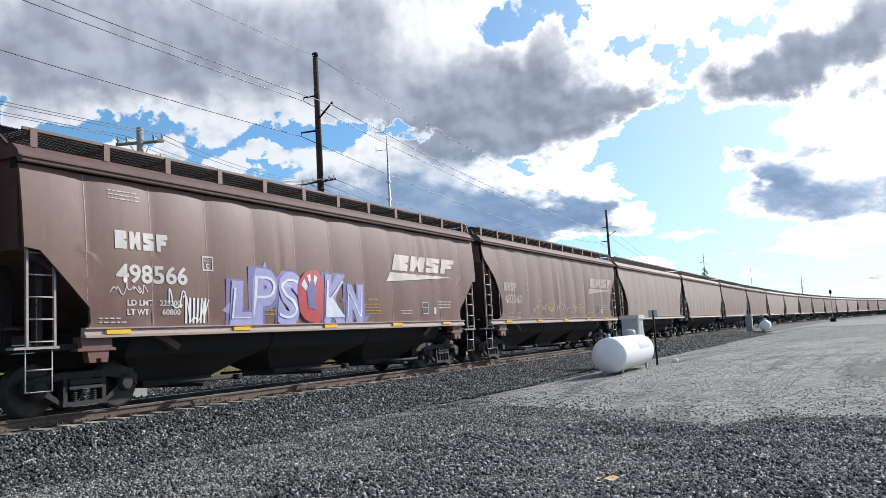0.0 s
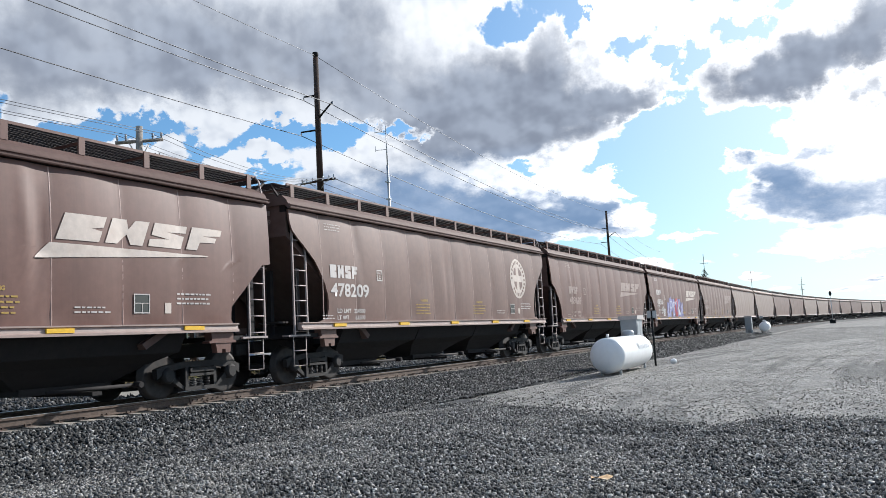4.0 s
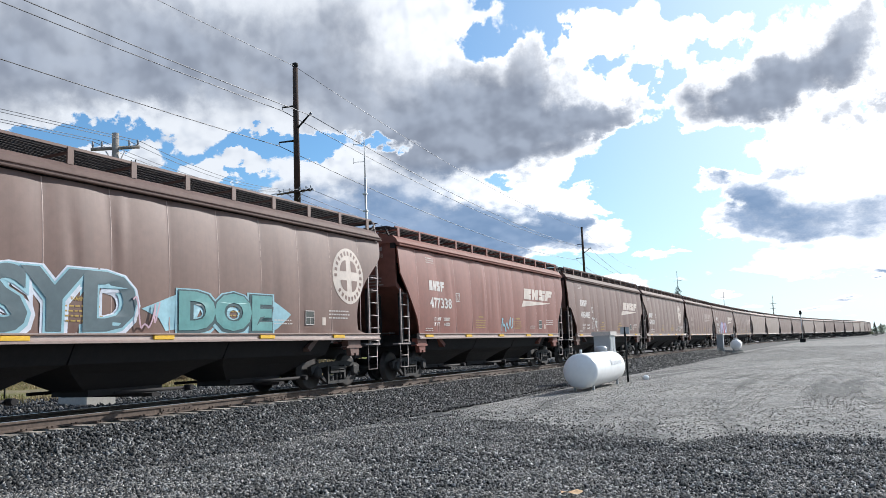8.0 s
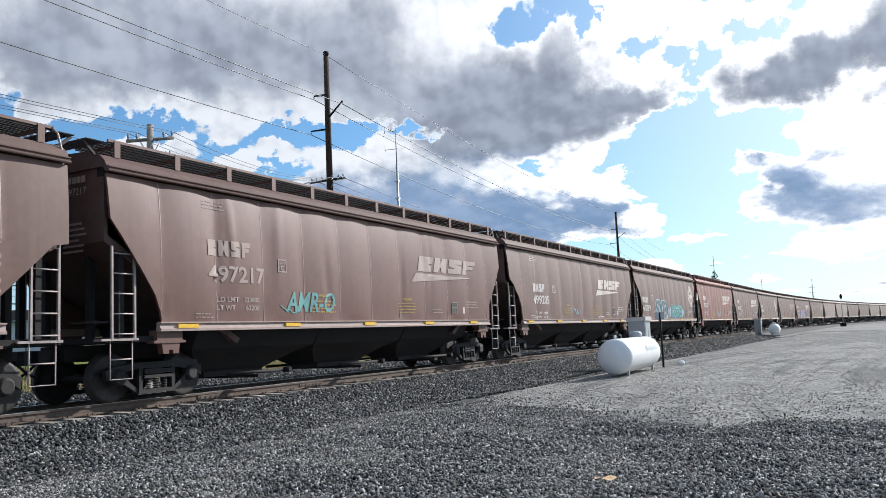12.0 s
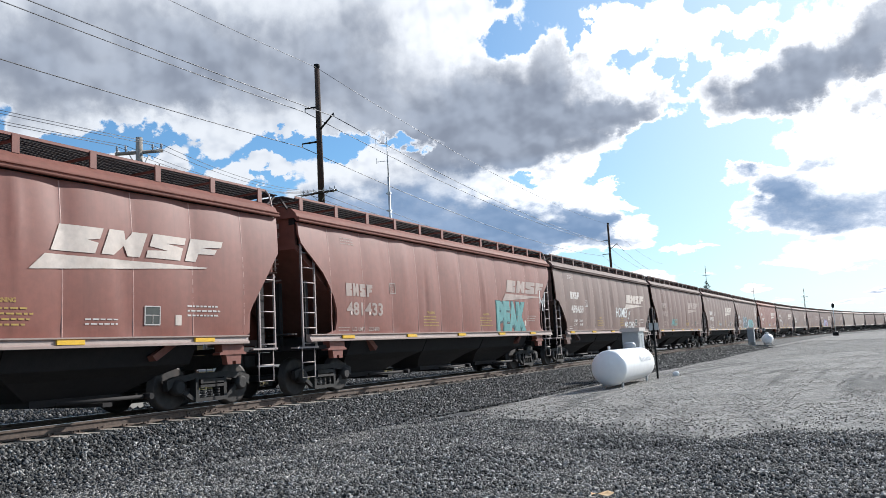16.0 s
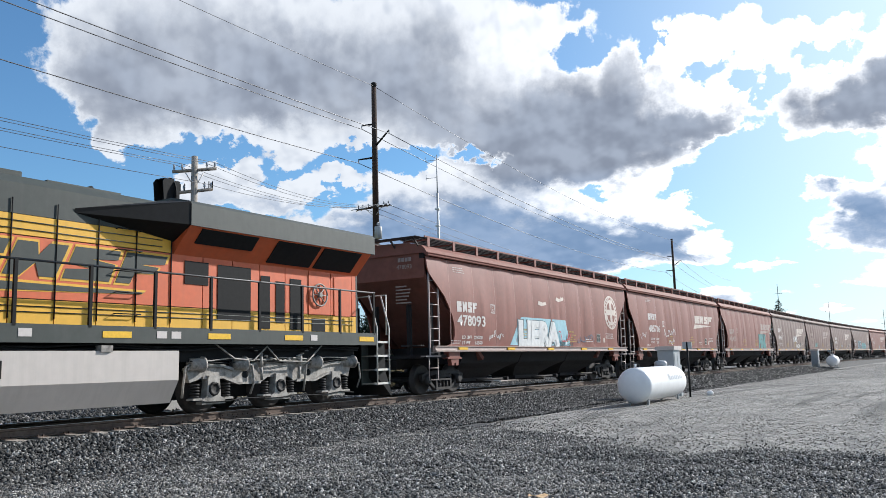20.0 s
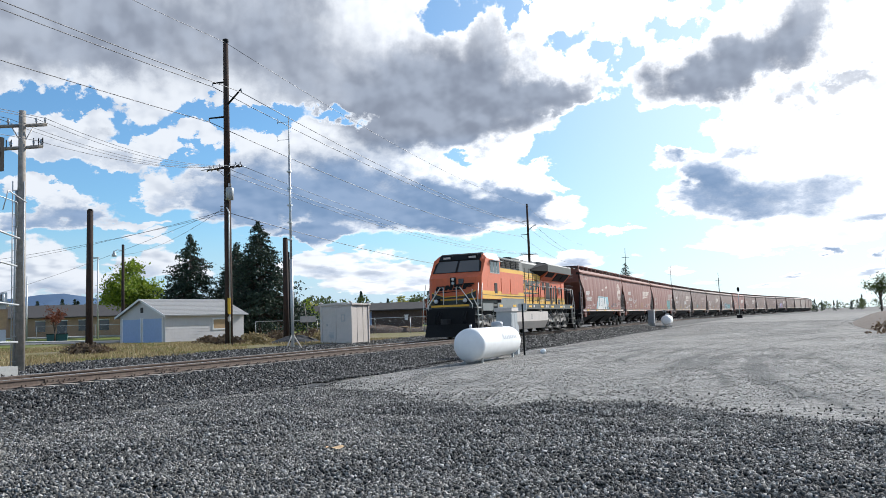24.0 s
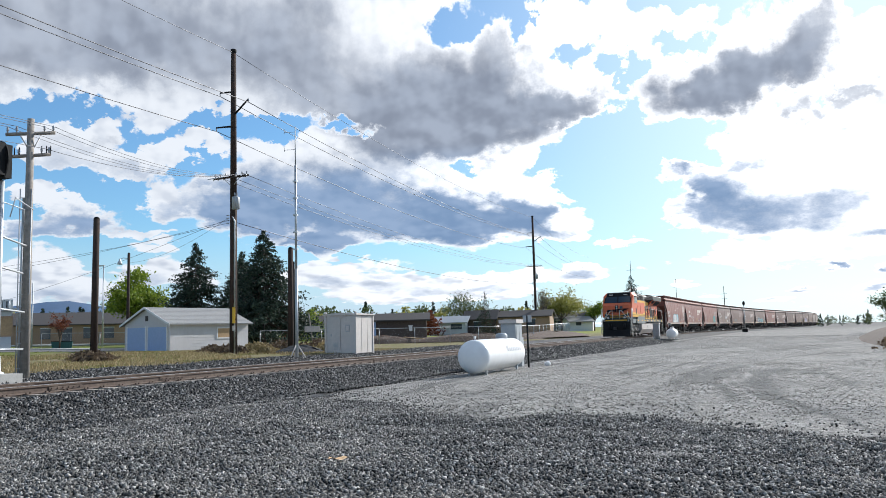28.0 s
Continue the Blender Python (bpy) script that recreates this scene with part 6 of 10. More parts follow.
    for z in (2.84, 3.04):
        bm = bmesh.new()
        lathe(bm, [(-9.475, 0.02), (-9.475, 0.075), (-9.455, 0.085), (-9.44, 0.085)], "y", (-0.02, 0, z), 16)
        lp("headlight", bm, LAMP_M, "round headlight", parent=hl)
    # railway mark on the nose as dark blocks
    for k, (u, w) in enumerate(((-1.02, 0.44), (-0.52, 0.42), (-0.04, 0.44), (0.48, 0.56))):
        bm = bmesh.new()
        prism(bm, slab(u, 2.47 + 0.015 * k, w, 0.24 + 0.02 * k, 0.35, "rbsf"[k]), "y", -9.438, -9.38)
        lp("nose_mark", bm, BLACK_M, "dark mark of leaning blocks")
    bm = bmesh.new()
    prism(bm, [(-1.2, 2.33), (0.5, 2.42), (0.55, 2.45), (-1.1, 2.40)], "y", -9.438, -9.38)
    lp("nose_mark", bm, BLACK_M, "thin dark wedge under the mark")
    # wide equipment cab behind
    for s in (1, -1):
        bx("equipment_cab", LOCO_OR, 0 if s == 1 else -1.44, 1.44 if s == 1 else 0, -6.1, -1.85, 2.42, 3.5, "orange equipment cab side")
        bx("equipment_stripe", LOCO_YE, min(0, s * 1.445), max(0, s * 1.445), -6.1, -1.85, 2.06, 2.42, "yellow lower stripe")
        bx("equipment_base", LOCO_GREYGN, min(0, s * 1.44), max(0, s * 1.44), -6.1, -1.85, 1.80, 2.06, "grey equipment base")
        bx("equipment_top", LOCO_YE, min(0, s * 1.43), max(0, s * 1.43), -6.1, -1.85, 3.5, 3.72, "yellow upper stripe")
        for y0, y1 in ((-5.95, -5.35), (-5.2, -4.4), (-4.25, -3.4), (-3.3, -2.6)):
            bm = bmesh.new()
            for k in range(5):
                box(bm, min(s * 1.40, s * 1.47), max(s * 1.40, s * 1.47), y0, y1, 3.78 + 0.09 * k, 3.83 + 0.09 * k)
            lp("louvre", bm, BLACK_M, "dark louvred grille")
        bx("door_panel", LOCO_OR, min(s * 1.44, s * 1.462), max(s * 1.44, s * 1.462), -8.3, -7.4, 2.2, 3.2, "orange door", 0.008)
        bx("door_panel", LOCO_OR, min(s * 1.44, s * 1.462), max(s * 1.44, s * 1.462), -6.0, -4.6, 2.3, 3.15, "orange door", 0.008)
        bx("door_panel", LOCO_OR, min(s * 1.44, s * 1.462), max(s * 1.44, s * 1.462), -4.4, -3.0, 2.3, 3.15, "orange door", 0.008)
        bx("vent", BLACK_M, min(s * 1.45, s * 1.475), max(s * 1.45, s * 1.475), -7.2, -6.75, 2.3, 2.85, "dark vent", 0)
    bm = bmesh.new()
    prism(bm, [(-1.44, 3.72), (1.44, 3.72), (1.36, 4.24), (1.0, 4.40), (-1.0, 4.40), (-1.36, 4.24)], "y", -6.1, -1.85)
    lp("equipment_roof", bm, LOCO_GN, "dark green roof")
    bx("roof_handrail", LOCO_GREY, 1.40, 1.44, -6.0, -2.0, 4.26, 4.30, "", 0)


def hood():
    """Long engine hood with doors in three colour bands, and the flared radiator end."""
    bx("hood_core", LOCO_GN, -0.93, 0.93, -1.85, 9.55, 1.74, 3.75, "", 0)
    bm = bmesh.new()
    prism(bm, [(-0.98, 3.75), (0.98, 3.75), (0.98, 4.30), (0.82, 4.46), (-0.82, 4.46), (-0.98, 4.30)], "y", -1.85, 3.5)
    lp("hood_roof", bm, LOCO_GN, "dark green hood roof")
    rnd = random.Random(3)
    bands = ((1.78, 2.24, LOCO_YE), (2.26, 3.36, LOCO_OR), (3.38, 3.74, LOCO_YE))
    y = -1.82
    w = 0.86
    doors = []
    while y < 9.4:
        y1 = min(y + w, 9.55)
        for z0, z1, m in bands:
            if y > 3.2 and z0 > 3.3:
                continue
            for s in (1, -1):
                bx("hood_door", m, min(s * 0.93, s * 0.985), max(s * 0.93, s * 0.985), y + 0.012, y1 - 0.012, z0, z1, "", 0.008)
        doors.append(y)
        y += w
    for s in (1, -1):
        # latch bars and grab irons
        for yy in doors[:7]:
            bm = bmesh.new()
            tube(bm, (s * 1.0, yy, 1.9), (s * 1.0, yy, 4.02), 0.012, n=6)
            lp("latch_bar", bm, BLACK_M)
        for z in (2.02, 2.12, 3.48, 3.62):
            bm = bmesh.new()
            tube(bm, (s * 0.995, -1.8, z), (s * 0.995, 3.1 if z > 3 else 9.4, z), 0.010, n=6)
            lp("hood_rib", bm, LOCO_GN)
        for k in range(5):
            bm = bmesh.new()
            path_tube(bm, [(s * 0.99, 2.0, 2.05 + 0.42 * k), (s * 1.08, 2.0, 2.05 + 0.42 * k), (s * 1.08, 2.55, 2.05 + 0.42 * k), (s * 0.99, 2.55, 2.05 + 0.42 * k)], 0.012, 6)
            lp("grab_iron", bm, BLACK_M)
    # railway mark: leaning dark blocks with a yellow edge on the door bands
    for mat_, grow, x in ((LOCO_YE, 0.045, 0.990), (LOCO_GN, 0.0, 0.996)):
        bm = bmesh.new()
        for k, c in enumerate(("r", "b", "s", "f")):
            p = slab(-1.35 + 1.12 * k - grow, 2.66 - grow, 0.98 + 2 * grow, 0.62 + 2 * grow, 0.42, c if not grow else None if c == "r" else c)
            for s in (1, -1):
                prism(bm, p, "x", s * (x - 0.004), s * x)
        for s in (1, -1):
            prism(bm, [(-1.80 - grow, 2.36 - grow), (2.6 + grow, 2.46), (2.7 + grow, 2.50 + grow), (-1.65, 2.56 + grow)], "x", s * (x - 0.004), s * x)
        lp("railway_mark", bm, mat_, "dark green mark of leaning blocks edged in yellow")
    # radiator wings
    bm = bmesh.new()
    prism(bm, [(-1.53, 3.92), (1.53, 3.92), (1.53, 4.38), (1.46, 4.45), (0.9, 4.58), (-0.9, 4.58), (-1.46, 4.45), (-1.53, 4.38)], "y", 3.4, 9.72)
    lp("radiator_housing", bm, LOCO_GN, "dark green overhanging radiator housing", 0.01)
    for s in (1, -1):
        bm = bmesh.new()
        vs = [bm.verts.new(p) for p in ((s * 0.98, 1.1, 3.92), (s * 1.0, 1.1, 4.00), (s * 1.52, 3.4, 3.93), (s * 1.52, 3.4, 4.42), (s * 0.95, 3.4, 4.52), (s * 0.98, 3.4, 3.62))]
        for f in ((0, 1, 3, 2), (1, 4, 3), (0, 2, 5), (2, 3, 4, 5), (0, 5, 4, 1)):
            bm.faces.new([vs[i] for i in f])
        lp("radiator_wing", bm, BLACK_M, "black wedge ahead of the radiators")
        # sloping flank with grilles
        bm = bmesh.new()
        prism(bm, [(s * 0.93, 3.36), (s * 0.985, 3.36), (s * 1.50, 3.92), (s * 0.93, 3.92)], "y", 3.4, 9.6)
        lp("flared_flank", bm, LOCO_OR, "orange flared flank under the radiators")
        for y0, y1, t0 in ((3.75, 5.4, 0.45), (6.05, 7.55, 0.12), (7.7, 9.2, 0.12)):
            bm = bmesh.new()
            a, b = (0.985 + 0.515 * t0, 3.36 + 0.56 * t0), (0.985 + 0.515 * 0.95, 3.36 + 0.56 * 0.95)
            prism(bm, [(s * a[0], a[1]), (s * (a[0] + 0.02), a[1] - 0.015), (s * (b[0] + 0.02), b[1] - 0.015), (s * b[0], b[1])], "y", y0, y1)
            lp("radiator_grille", bm, BLACK_M, "black intake grille")
        for y0, y1, z0, z1 in ((3.70, 4.35, 2.75, 3.25), (4.62, 5.62, 2.02, 3.24), (5.95, 6.25, 1.85, 3.1), (6.45, 6.75, 2.0, 3.0), (6.95, 7.35, 1.85, 3.1), (7.75, 8.25, 1.82, 2.15)):
            bx("side_grille", BLACK_M, min(s * 0.96, s * 1.0), max(s * 0.96, s * 1.0), y0, y1, z0, z1, "black ventilation grille", 0.006)
        for y0, y1 in ((7.62, 8.42), (8.62, 9.3)):
            bx("rear_door", LOCO_OR, min(s * 0.97, s * 1.005), max(s * 0.97, s * 1.005), y0, y1, 2.24, 3.26, "orange door", 0.01)
    bm = bmesh.new()
    path_tube(bm, [(1.05, 8.0 + 0.28 * math.cos(2 * math.pi * k / 24), 2.75 + 0.28 * math.sin(2 * math.pi * k / 24)) for k in range(25)], 0.022, 6)
    tube(bm, (0.99, 8.0, 2.75), (1.09, 8.0, 2.75), 0.06, n=10)
    for k in range(4):
        a = k * math.pi / 4
        tube(bm, (1.04, 8.0 - 0.26 * math.cos(a), 2.75 - 0.26 * math.sin(a)), (1.04, 8.0 + 0.26 * math.cos(a), 2.75 + 0.26 * math.sin(a)), 0.012, n=6)
    lp("brake_wheel", bm, LOCO_GREY, "pale spoked hand-brake wheel")
    bx("rear_wall", LOCO_GN, -0.98, 0.98, 9.55, 9.62, 1.74, 4.06, "dark rear wall")
    # roof fittings
    for y0, y1, h in ((-1.2, 0.3, 0.16), (0.8, 2.4, 0.10), (-4.6, -3.8, 0.14)):
        bx("roof_hatch", LOCO_GN, -0.55, 0.55, y0, y1, 4.40, 4.46 + h, "dark roof hatch", 0.02)
    bm = bmesh.new()
    for k in range(3):
        lathe(bm, [(1.55 + 0.0, 0.03), (1.75, 0.05), (1.9, 0.11)], "y", (0.28 * (k - 1), 0, 4.56), 10)
        tube(bm, (0.28 * (k - 1), 1.6, 4.36), (0.28 * (k - 1), 1.6, 4.56), 0.03, n=8)
    lp("horn", bm, BLACK_M, "black air horns on the roof")
    bm = bmesh.new()
    tube(bm, (0, -0.4, 4.5), (0, -0.4, 4.72), 0.30, 0.26, 16)
    lp("exhaust_stack", bm, BLACK_M, "black exhaust stack")


def loco_rails():
    for s in (1, -1):
        for k in range(9):
            y = -1.7 + 1.42 * k
            bx("stanchion", BLACK_M if k else LOCO_GREY, s * 1.50 - 0.025, s * 1.50 + 0.025, y - 0.03, y + 0.03, 1.74, 2.88, "", 0.006)
        for z in (2.87,):
            bm = bmesh.new()
            tube(bm, (s * 1.50, -1.75, z), (s * 1.50, 9.72, z), 0.022, n=8)
            lp("handrail", bm, LOCO_RAILS, "long walkway handrail")
        # corner steps at both ends
        for e, y0 in ((1, 9.75), (-1, -9.35)):
            for k in range(4):
                bx("step", LOCO_GREY, min(s * 1.0, s * 1.46), max(s * 1.0, s * 1.46), min(y0, y0 + e * 0.62), max(y0, y0 + e * 0.62), 0.42 + 0.37 * k, 0.45 + 0.37 * k, "pale step", 0)
                bx("step_nosing", LOCO_STEP, min(s * 1.44, s * 1.49), max(s * 1.44, s * 1.49), min(y0, y0 + e * 0.62), max(y0, y0 + e * 0.62), 0.41 + 0.37 * k, 0.465 + 0.37 * k, "white step edge", 0)
            for yy in (0.05, 0.60):
                bm = bmesh.new()
                path_tube(bm, [(s * 1.50, y0 + e * yy, 0.40), (s * 1.50, y0 + e * yy, 1.95), (s * 1.46, y0 + e * (yy - 0.30), 2.80)], 0.022, 6)
                lp("step_rail", bm, LOCO_STEP, "white step handrail")
            bx("step_side", LOCO_GN, s * 0.99 - 0.015, s * 0.99 + 0.015, min(y0, y0 + e * 0.62), max(y0, y0 + e * 0.62), 0.4, 1.7, "", 0)
        # front handrails over the nose walkway
        bm = bmesh.new()
        path_tube(bm, [(s * 0.36, -9.97, 1.75), (s * 0.36, -9.97, 2.62), (s * 0.55, -9.95, 2.60), (s * 1.20, -9.95, 1.72), (s * 1.24, -9.95, 1.05), (s * 1.05, -9.95, 0.85)], 0.026, 6)
        path_tube(bm, [(s * 1.02, -9.42, 2.50), (s * 1.04, -9.55, 2.20), (s * 1.40, -9.75, 1.62), (s * 1.42, -9.75, 0.75)], 0.026, 6)
        lp("front_handrail", bm, LOCO_STEP, "white front handrail")
        bm = bmesh.new()
        lathe(bm, [(-9.98, 0.02), (-9.98, 0.10), (-9.93, 0.115), (-9.80, 0.10)], "y", (s * 0.80, 0, 1.92), 16)
        lp("ditch_light", bm, LAMP_M, "round ditch light")
        bx("ditch_bracket", BLACK_M, s * 0.80 - 0.11, s * 0.80 + 0.11, -9.85, -9.6, 1.76, 2.06, "", 0.01)
        # rear end rails
        bm = bmesh.new()
        path_tube(bm, [(s * 0.35, 10.3, 1.75), (s * 0.35, 10.3, 2.85), (s * 1.45, 10.3, 2.85), (s * 1.45, 10.3, 1.75)], 0.022, 6)
        lp("end_handrail", bm, LOCO_STEP)
    for e, y0 in ((1, 9.75), (-1, -9.35)):
        if e < 0:
            bx("deck_edge", LOCO_YE, -1.05, 1.05, -9.99, -9.975, 1.62, 1.72, "yellow edge of the front walkway", 0)
        bx("end_deck", LOCO_GN, -1.0, 1.0, min(y0, y0 + e * 0.62), max(y0, y0 + e * 0.62), 1.55, 1.74, "dark end walkway")
        bm = bmesh.new()
        prism(bm, [(-0.10, e * 10.2), (0.10, e * 10.2), (0.10, e * 10.75), (0.18, e * 10.95), (0.02, e * 11.15), (-0.14, e * 10.95)], "z", 0.74, 1.02)
        lp("coupler", bm, TRUCK_M, "", 0.01)
        bm = bmesh.new()
        prism(bm, [(y0 + e * 0.62, 1.55), (y0 + e * 0.66, 0.75), (y0 + e * 0.95, 0.10), (y0 + e * 0.88, 0.10), (y0 + e * 0.30, 0.6), (y0 + e * 0.30, 1.55)], "x", -1.32, 1.32)
        lp("snow_plough" if e < 0 else "end_plate", bm, BLACK_M, "black pilot plate and plough")
        for k in range(5):
            bm = bmesh.new()
            x = -0.75 + 0.14 * k if k < 3 else 0.35 + 0.14 * k
            path_tube(bm, [(x, y0 + e * 0.70, 1.35), (x, y0 + e * 0.92, 1.1), (x + 0.05, y0 + e * 0.98, 0.75)], 0.03, 6)
            lp("air_hose", bm, BLACK_M)


def loco_truck_side(yc, s):
    """One side of a three-axle truck: a cranked beam with flanges, pedestals, journals, springs, brake gear."""
    def px(name, outline_, x0, x1, mat_, label="", bevel=0.012):
        bm = bmesh.new()
        prism(bm, [(yc + a, b) for a, b in outline_], "x", min(s * x0, s * x1), max(s * x0, s * x1))
        return lp(name, bm, mat_, label, bevel)

    lower = [(2.62, 0.66), (2.30, 0.74), (1.72, 0.74), (1.30, 0.60), (0.60, 0.60), (0.34, 0.72)]
    upper = [(0.40, 1.16), (0.75, 1.06), (1.45, 0.94), (1.75, 1.02), (2.40, 1.06), (2.72, 0.96)]
    ring = upper + lower
    px("truck_frame", ring + [(-a, b) for a, b in ring[::-1]], 1.04, 1.16, LOCO_GREY, "dusty silver cranked truck frame")
    # raised flange along the upper edge
    for e in (1, -1):
        px("frame_flange", [(e * a, b + 0.012) for a, b in upper] + [(e * a, b - 0.05) for a, b in upper[::-1]], 1.13, 1.22, LOCO_GREY, "", 0.006)
        px("frame_flange", [(e * a, b - 0.012) for a, b in lower[1:5]] + [(e * a, b + 0.04) for a, b in lower[4:0:-1]], 1.13, 1.21, LOCO_GREY, "", 0.006)
        px("frame_hole", [(e * (1.05 + 0.10 * math.cos(k * math.pi / 6)), 0.80 + 0.08 * math.sin(k * math.pi / 6)) for k in range(12)], 1.155, 1.165, BLACK_M, "dark round hole", 0)
    for a in (-2.03, 0.0, 2.03):
        px("pedestal", [(a - 0.33, 0.20), (a + 0.33, 0.20), (a + 0.31, 0.30), (a + 0.20, 0.36), (a + 0.15, 0.80), (a - 0.15, 0.80), (a - 0.20, 0.36), (a - 0.31, 0.30)], 1.06, 1.25, LOCO_GREY, "dusty silver axle pedestal")
        bm = bmesh.new()
        lathe(bm, [(s * 1.24, 0.15), (s * 1.285, 0.145), (s * 1.29, 0.10), (s * 1.27, 0.09), (s * 1.27, 0.02)], "x", (0, yc + a, 0.52), 18)
        for k in range(6):
            g = math.pi * k / 3
            tube(bm, (s * 1.28, yc + a + 0.12 * math.cos(g), 0.52 + 0.12 * math.sin(g)), (s * 1.305, yc + a + 0.12 * math.cos(g), 0.52 + 0.12 * math.sin(g)), 0.014, n=6)
        lp("bearing_cap", bm, TRUCK_M, "dark bolted bearing cap")
        for d in (-0.43, 0.43):
            bm = bmesh.new()
            for i in range(5):
                lathe(bm, [(0.34 + 0.062 * i, 0.085), (0.362 + 0.062 * i, 0.105), (0.384 + 0.062 * i, 0.085)], "z", (s * 1.14, yc + a + d, 0), 12)
            lp("truck_spring", bm, TRUCK_M, "dark coil spring")
            px("spring_seat", [(a + d - 0.14, 0.29), (a + d + 0.14, 0.29), (a + d + 0.12, 0.335), (a + d - 0.12, 0.335)], 1.04, 1.24, LOCO_GREY, "", 0.006)
    for a, e in ((-2.45, -1), (-1.25, 1), (1.25, -1), (2.62, 1)):
        bm = bmesh.new()
        lathe(bm, [(yc + a - 0.20, 0.02), (yc + a - 0.20, 0.13), (yc + a + 0.08, 0.14), (yc + a + 0.10, 0.17), (yc + a + 0.14, 0.17), (yc + a + 0.18, 0.10), (yc + a + 0.18, 0.02)], "y", (s * 1.20, 0, 1.04), 16)
        lp("brake_cylinder", bm, LOCO_GREY, "silver brake cylinder")
        bm = bmesh.new()
        path_tube(bm, [(s * 1.22, yc + a + e * 0.18, 1.04), (s * 1.24, yc + a + e * 0.34, 1.0), (s * 1.24, yc + a + e * 0.40, 0.62), (s * 1.16, yc + a + e * 0.36, 0.36)], 0.026, 6)
        lp("brake_lever", bm, LOCO_GREY, "dusty brake lever")
    for a in (-0.62, 0.62):
        bm = bmesh.new()
        tube(bm, (s * 1.26, yc + a, 0.66), (s * 1.26, yc + a * 1.05, 0.98), 0.035, n=8)
        tube(bm, (s * 1.26, yc + a * 1.05, 0.96), (s * 1.26, yc + a * 1.08, 1.24), 0.05, n=8)
        lp("shock_absorber", bm, LOCO_GREY, "silver shock absorber")
    for z, w in ((1.14, 0.016), (1.08, 0.012), (0.26, 0.014)):
        bm = bmesh.new()
        path_tube(bm, [(s * 1.27, yc - 2.7 + 0.54 * k, z + 0.03 * math.sin(k * 2.1 + z * 30)) for k in range(11)], w, 6)
        lp("brake_pipe", bm, LOCO_GREY if z > 1.1 else BLACK_M)
    bm = bmesh.new()
    for k in range(14):
        u = k / 13
        p0 = Vector((s * 1.30, yc - 1.0 + 2.0 * u, 1.40 - 0.30 * math.sin(math.pi * u)))
        tube(bm, p0 - Vector((0, 0.05, 0)), p0 + Vector((0, 0.05, 0)), 0.02, n=5)
    lp("safety_chain", bm, LOCO_GREY, "slack pale chain")


def loco_under():
    bm = bmesh.new()
    prism(bm, [(-1.46, 1.32), (1.46, 1.32), (1.46, 0.74), (1.20, 0.28), (-1.20, 0.28), (-1.46, 0.74)], "y", -4.2, 3.2)
    lp("fuel_tank", bm, LOCO_TANK, "dusty silver fuel tank", 0.03)
    for y in (-1.9, 1.4):
        bx("fuel_filler", LOCO_GREY, 1.30, 1.50, y, y + 0.24, 1.30, 1.42, "", 0.02)
    bm = bmesh.new()
    box(bm, 1.462, 1.470, -0.5, -0.42, 0.86, 1.16)
    lp("fuel_gauge", bm, BLACK_M)
    # pipes, hoses and dark gear under the walkway
    rnd = random.Random(8)
    for s in (1, -1):
        for z in (1.36, 1.42, 1.50):
            bm = bmesh.new()
            pts = [(s * (1.30 + 0.03 * rnd.random()), -2.0 + 0.8 * k, z + 0.03 * math.sin(k * 1.7 + z * 9)) for k in range(15)]
            path_tube(bm, pts, 0.025, 6)
            lp("pipe_run", bm, BLACK_M)
        bx("under_gear", BLACK_M, min(s * 0.75, s * 1.18), max(s * 0.75, s * 1.18), 3.4, 9.2, 1.1, 1.58, "black gear under the walkway")
        bx("under_gear", BLACK_M, min(s * 0.75, s * 1.18), max(s * 0.75, s * 1.18), -9.0, -4.3, 1.05, 1.40, "black gear under the cab")
        bm = bmesh.new()
        path_tube(bm, [(s * 1.35, 4.2, 1.5), (s * 1.35, 4.8, 1.15), (s * 1.32, 5.4, 1.1), (s * 1.35, 5.8, 1.42), (s * 1.35, 6.2, 1.08), (s * 1.33, 7.2, 1.06), (s * 1.35, 7.7, 1.45)], 0.02, 6)
        lp("hanging_hose", bm, LOCO_GREY, "grey hanging hose")
    # trucks
    wm = bmesh.new()
    for s in (1, -1):
        lathe(wm, [(-s * a, r * 1.166) for a, r in wheel_profile()], "x", (s * 0.76, 0, 0), 30)
    tube(wm, (-1.06, 0, 0), (1.06, 0, 0), 0.10, n=14)
    wheel = finish(wm, "wheelset", WHEEL_M)
    for yc in (-6.35, 6.35):
        for s in (1, -1):
            loco_truck_side(yc, s)
        # plain black block added as backing, so the truck looks dark behind its wheels
        bx("traction_motor", BLACK_M, -0.66, 0.66, yc - 2.6, yc + 2.6, 0.30, 1.12, "black motor block added as dark backing between the wheels", 0.03)
        for a in (-2.03, 0.0, 2.03):
            ob = lp("wheelset", wheel, WHEEL_M)
            ob.location = (0, yc + a, 0.533)


LOCO_GREYGN = material("grey green box paint", (0.15, 0.165, 0.16), 0.55, 0, 0.1, 6, 0.4, 2, (0.24, 0.23, 0.21))
LOCO_RAILS = material("handrail paint", (0.05, 0.05, 0.05), 0.5, 0, 0.15, 8)
LOCO_STEP = material("white handrail paint", (0.66, 0.63, 0.57), 0.5, 0, 0.1, 8, 0.3, 3, (0.35, 0.33, 0.3))
LAMP_M = material("lamp glass", (0.55, 0.56, 0.55), 0.12, 0.3)
loco_body()
hood()
loco_rails()
loco_under()

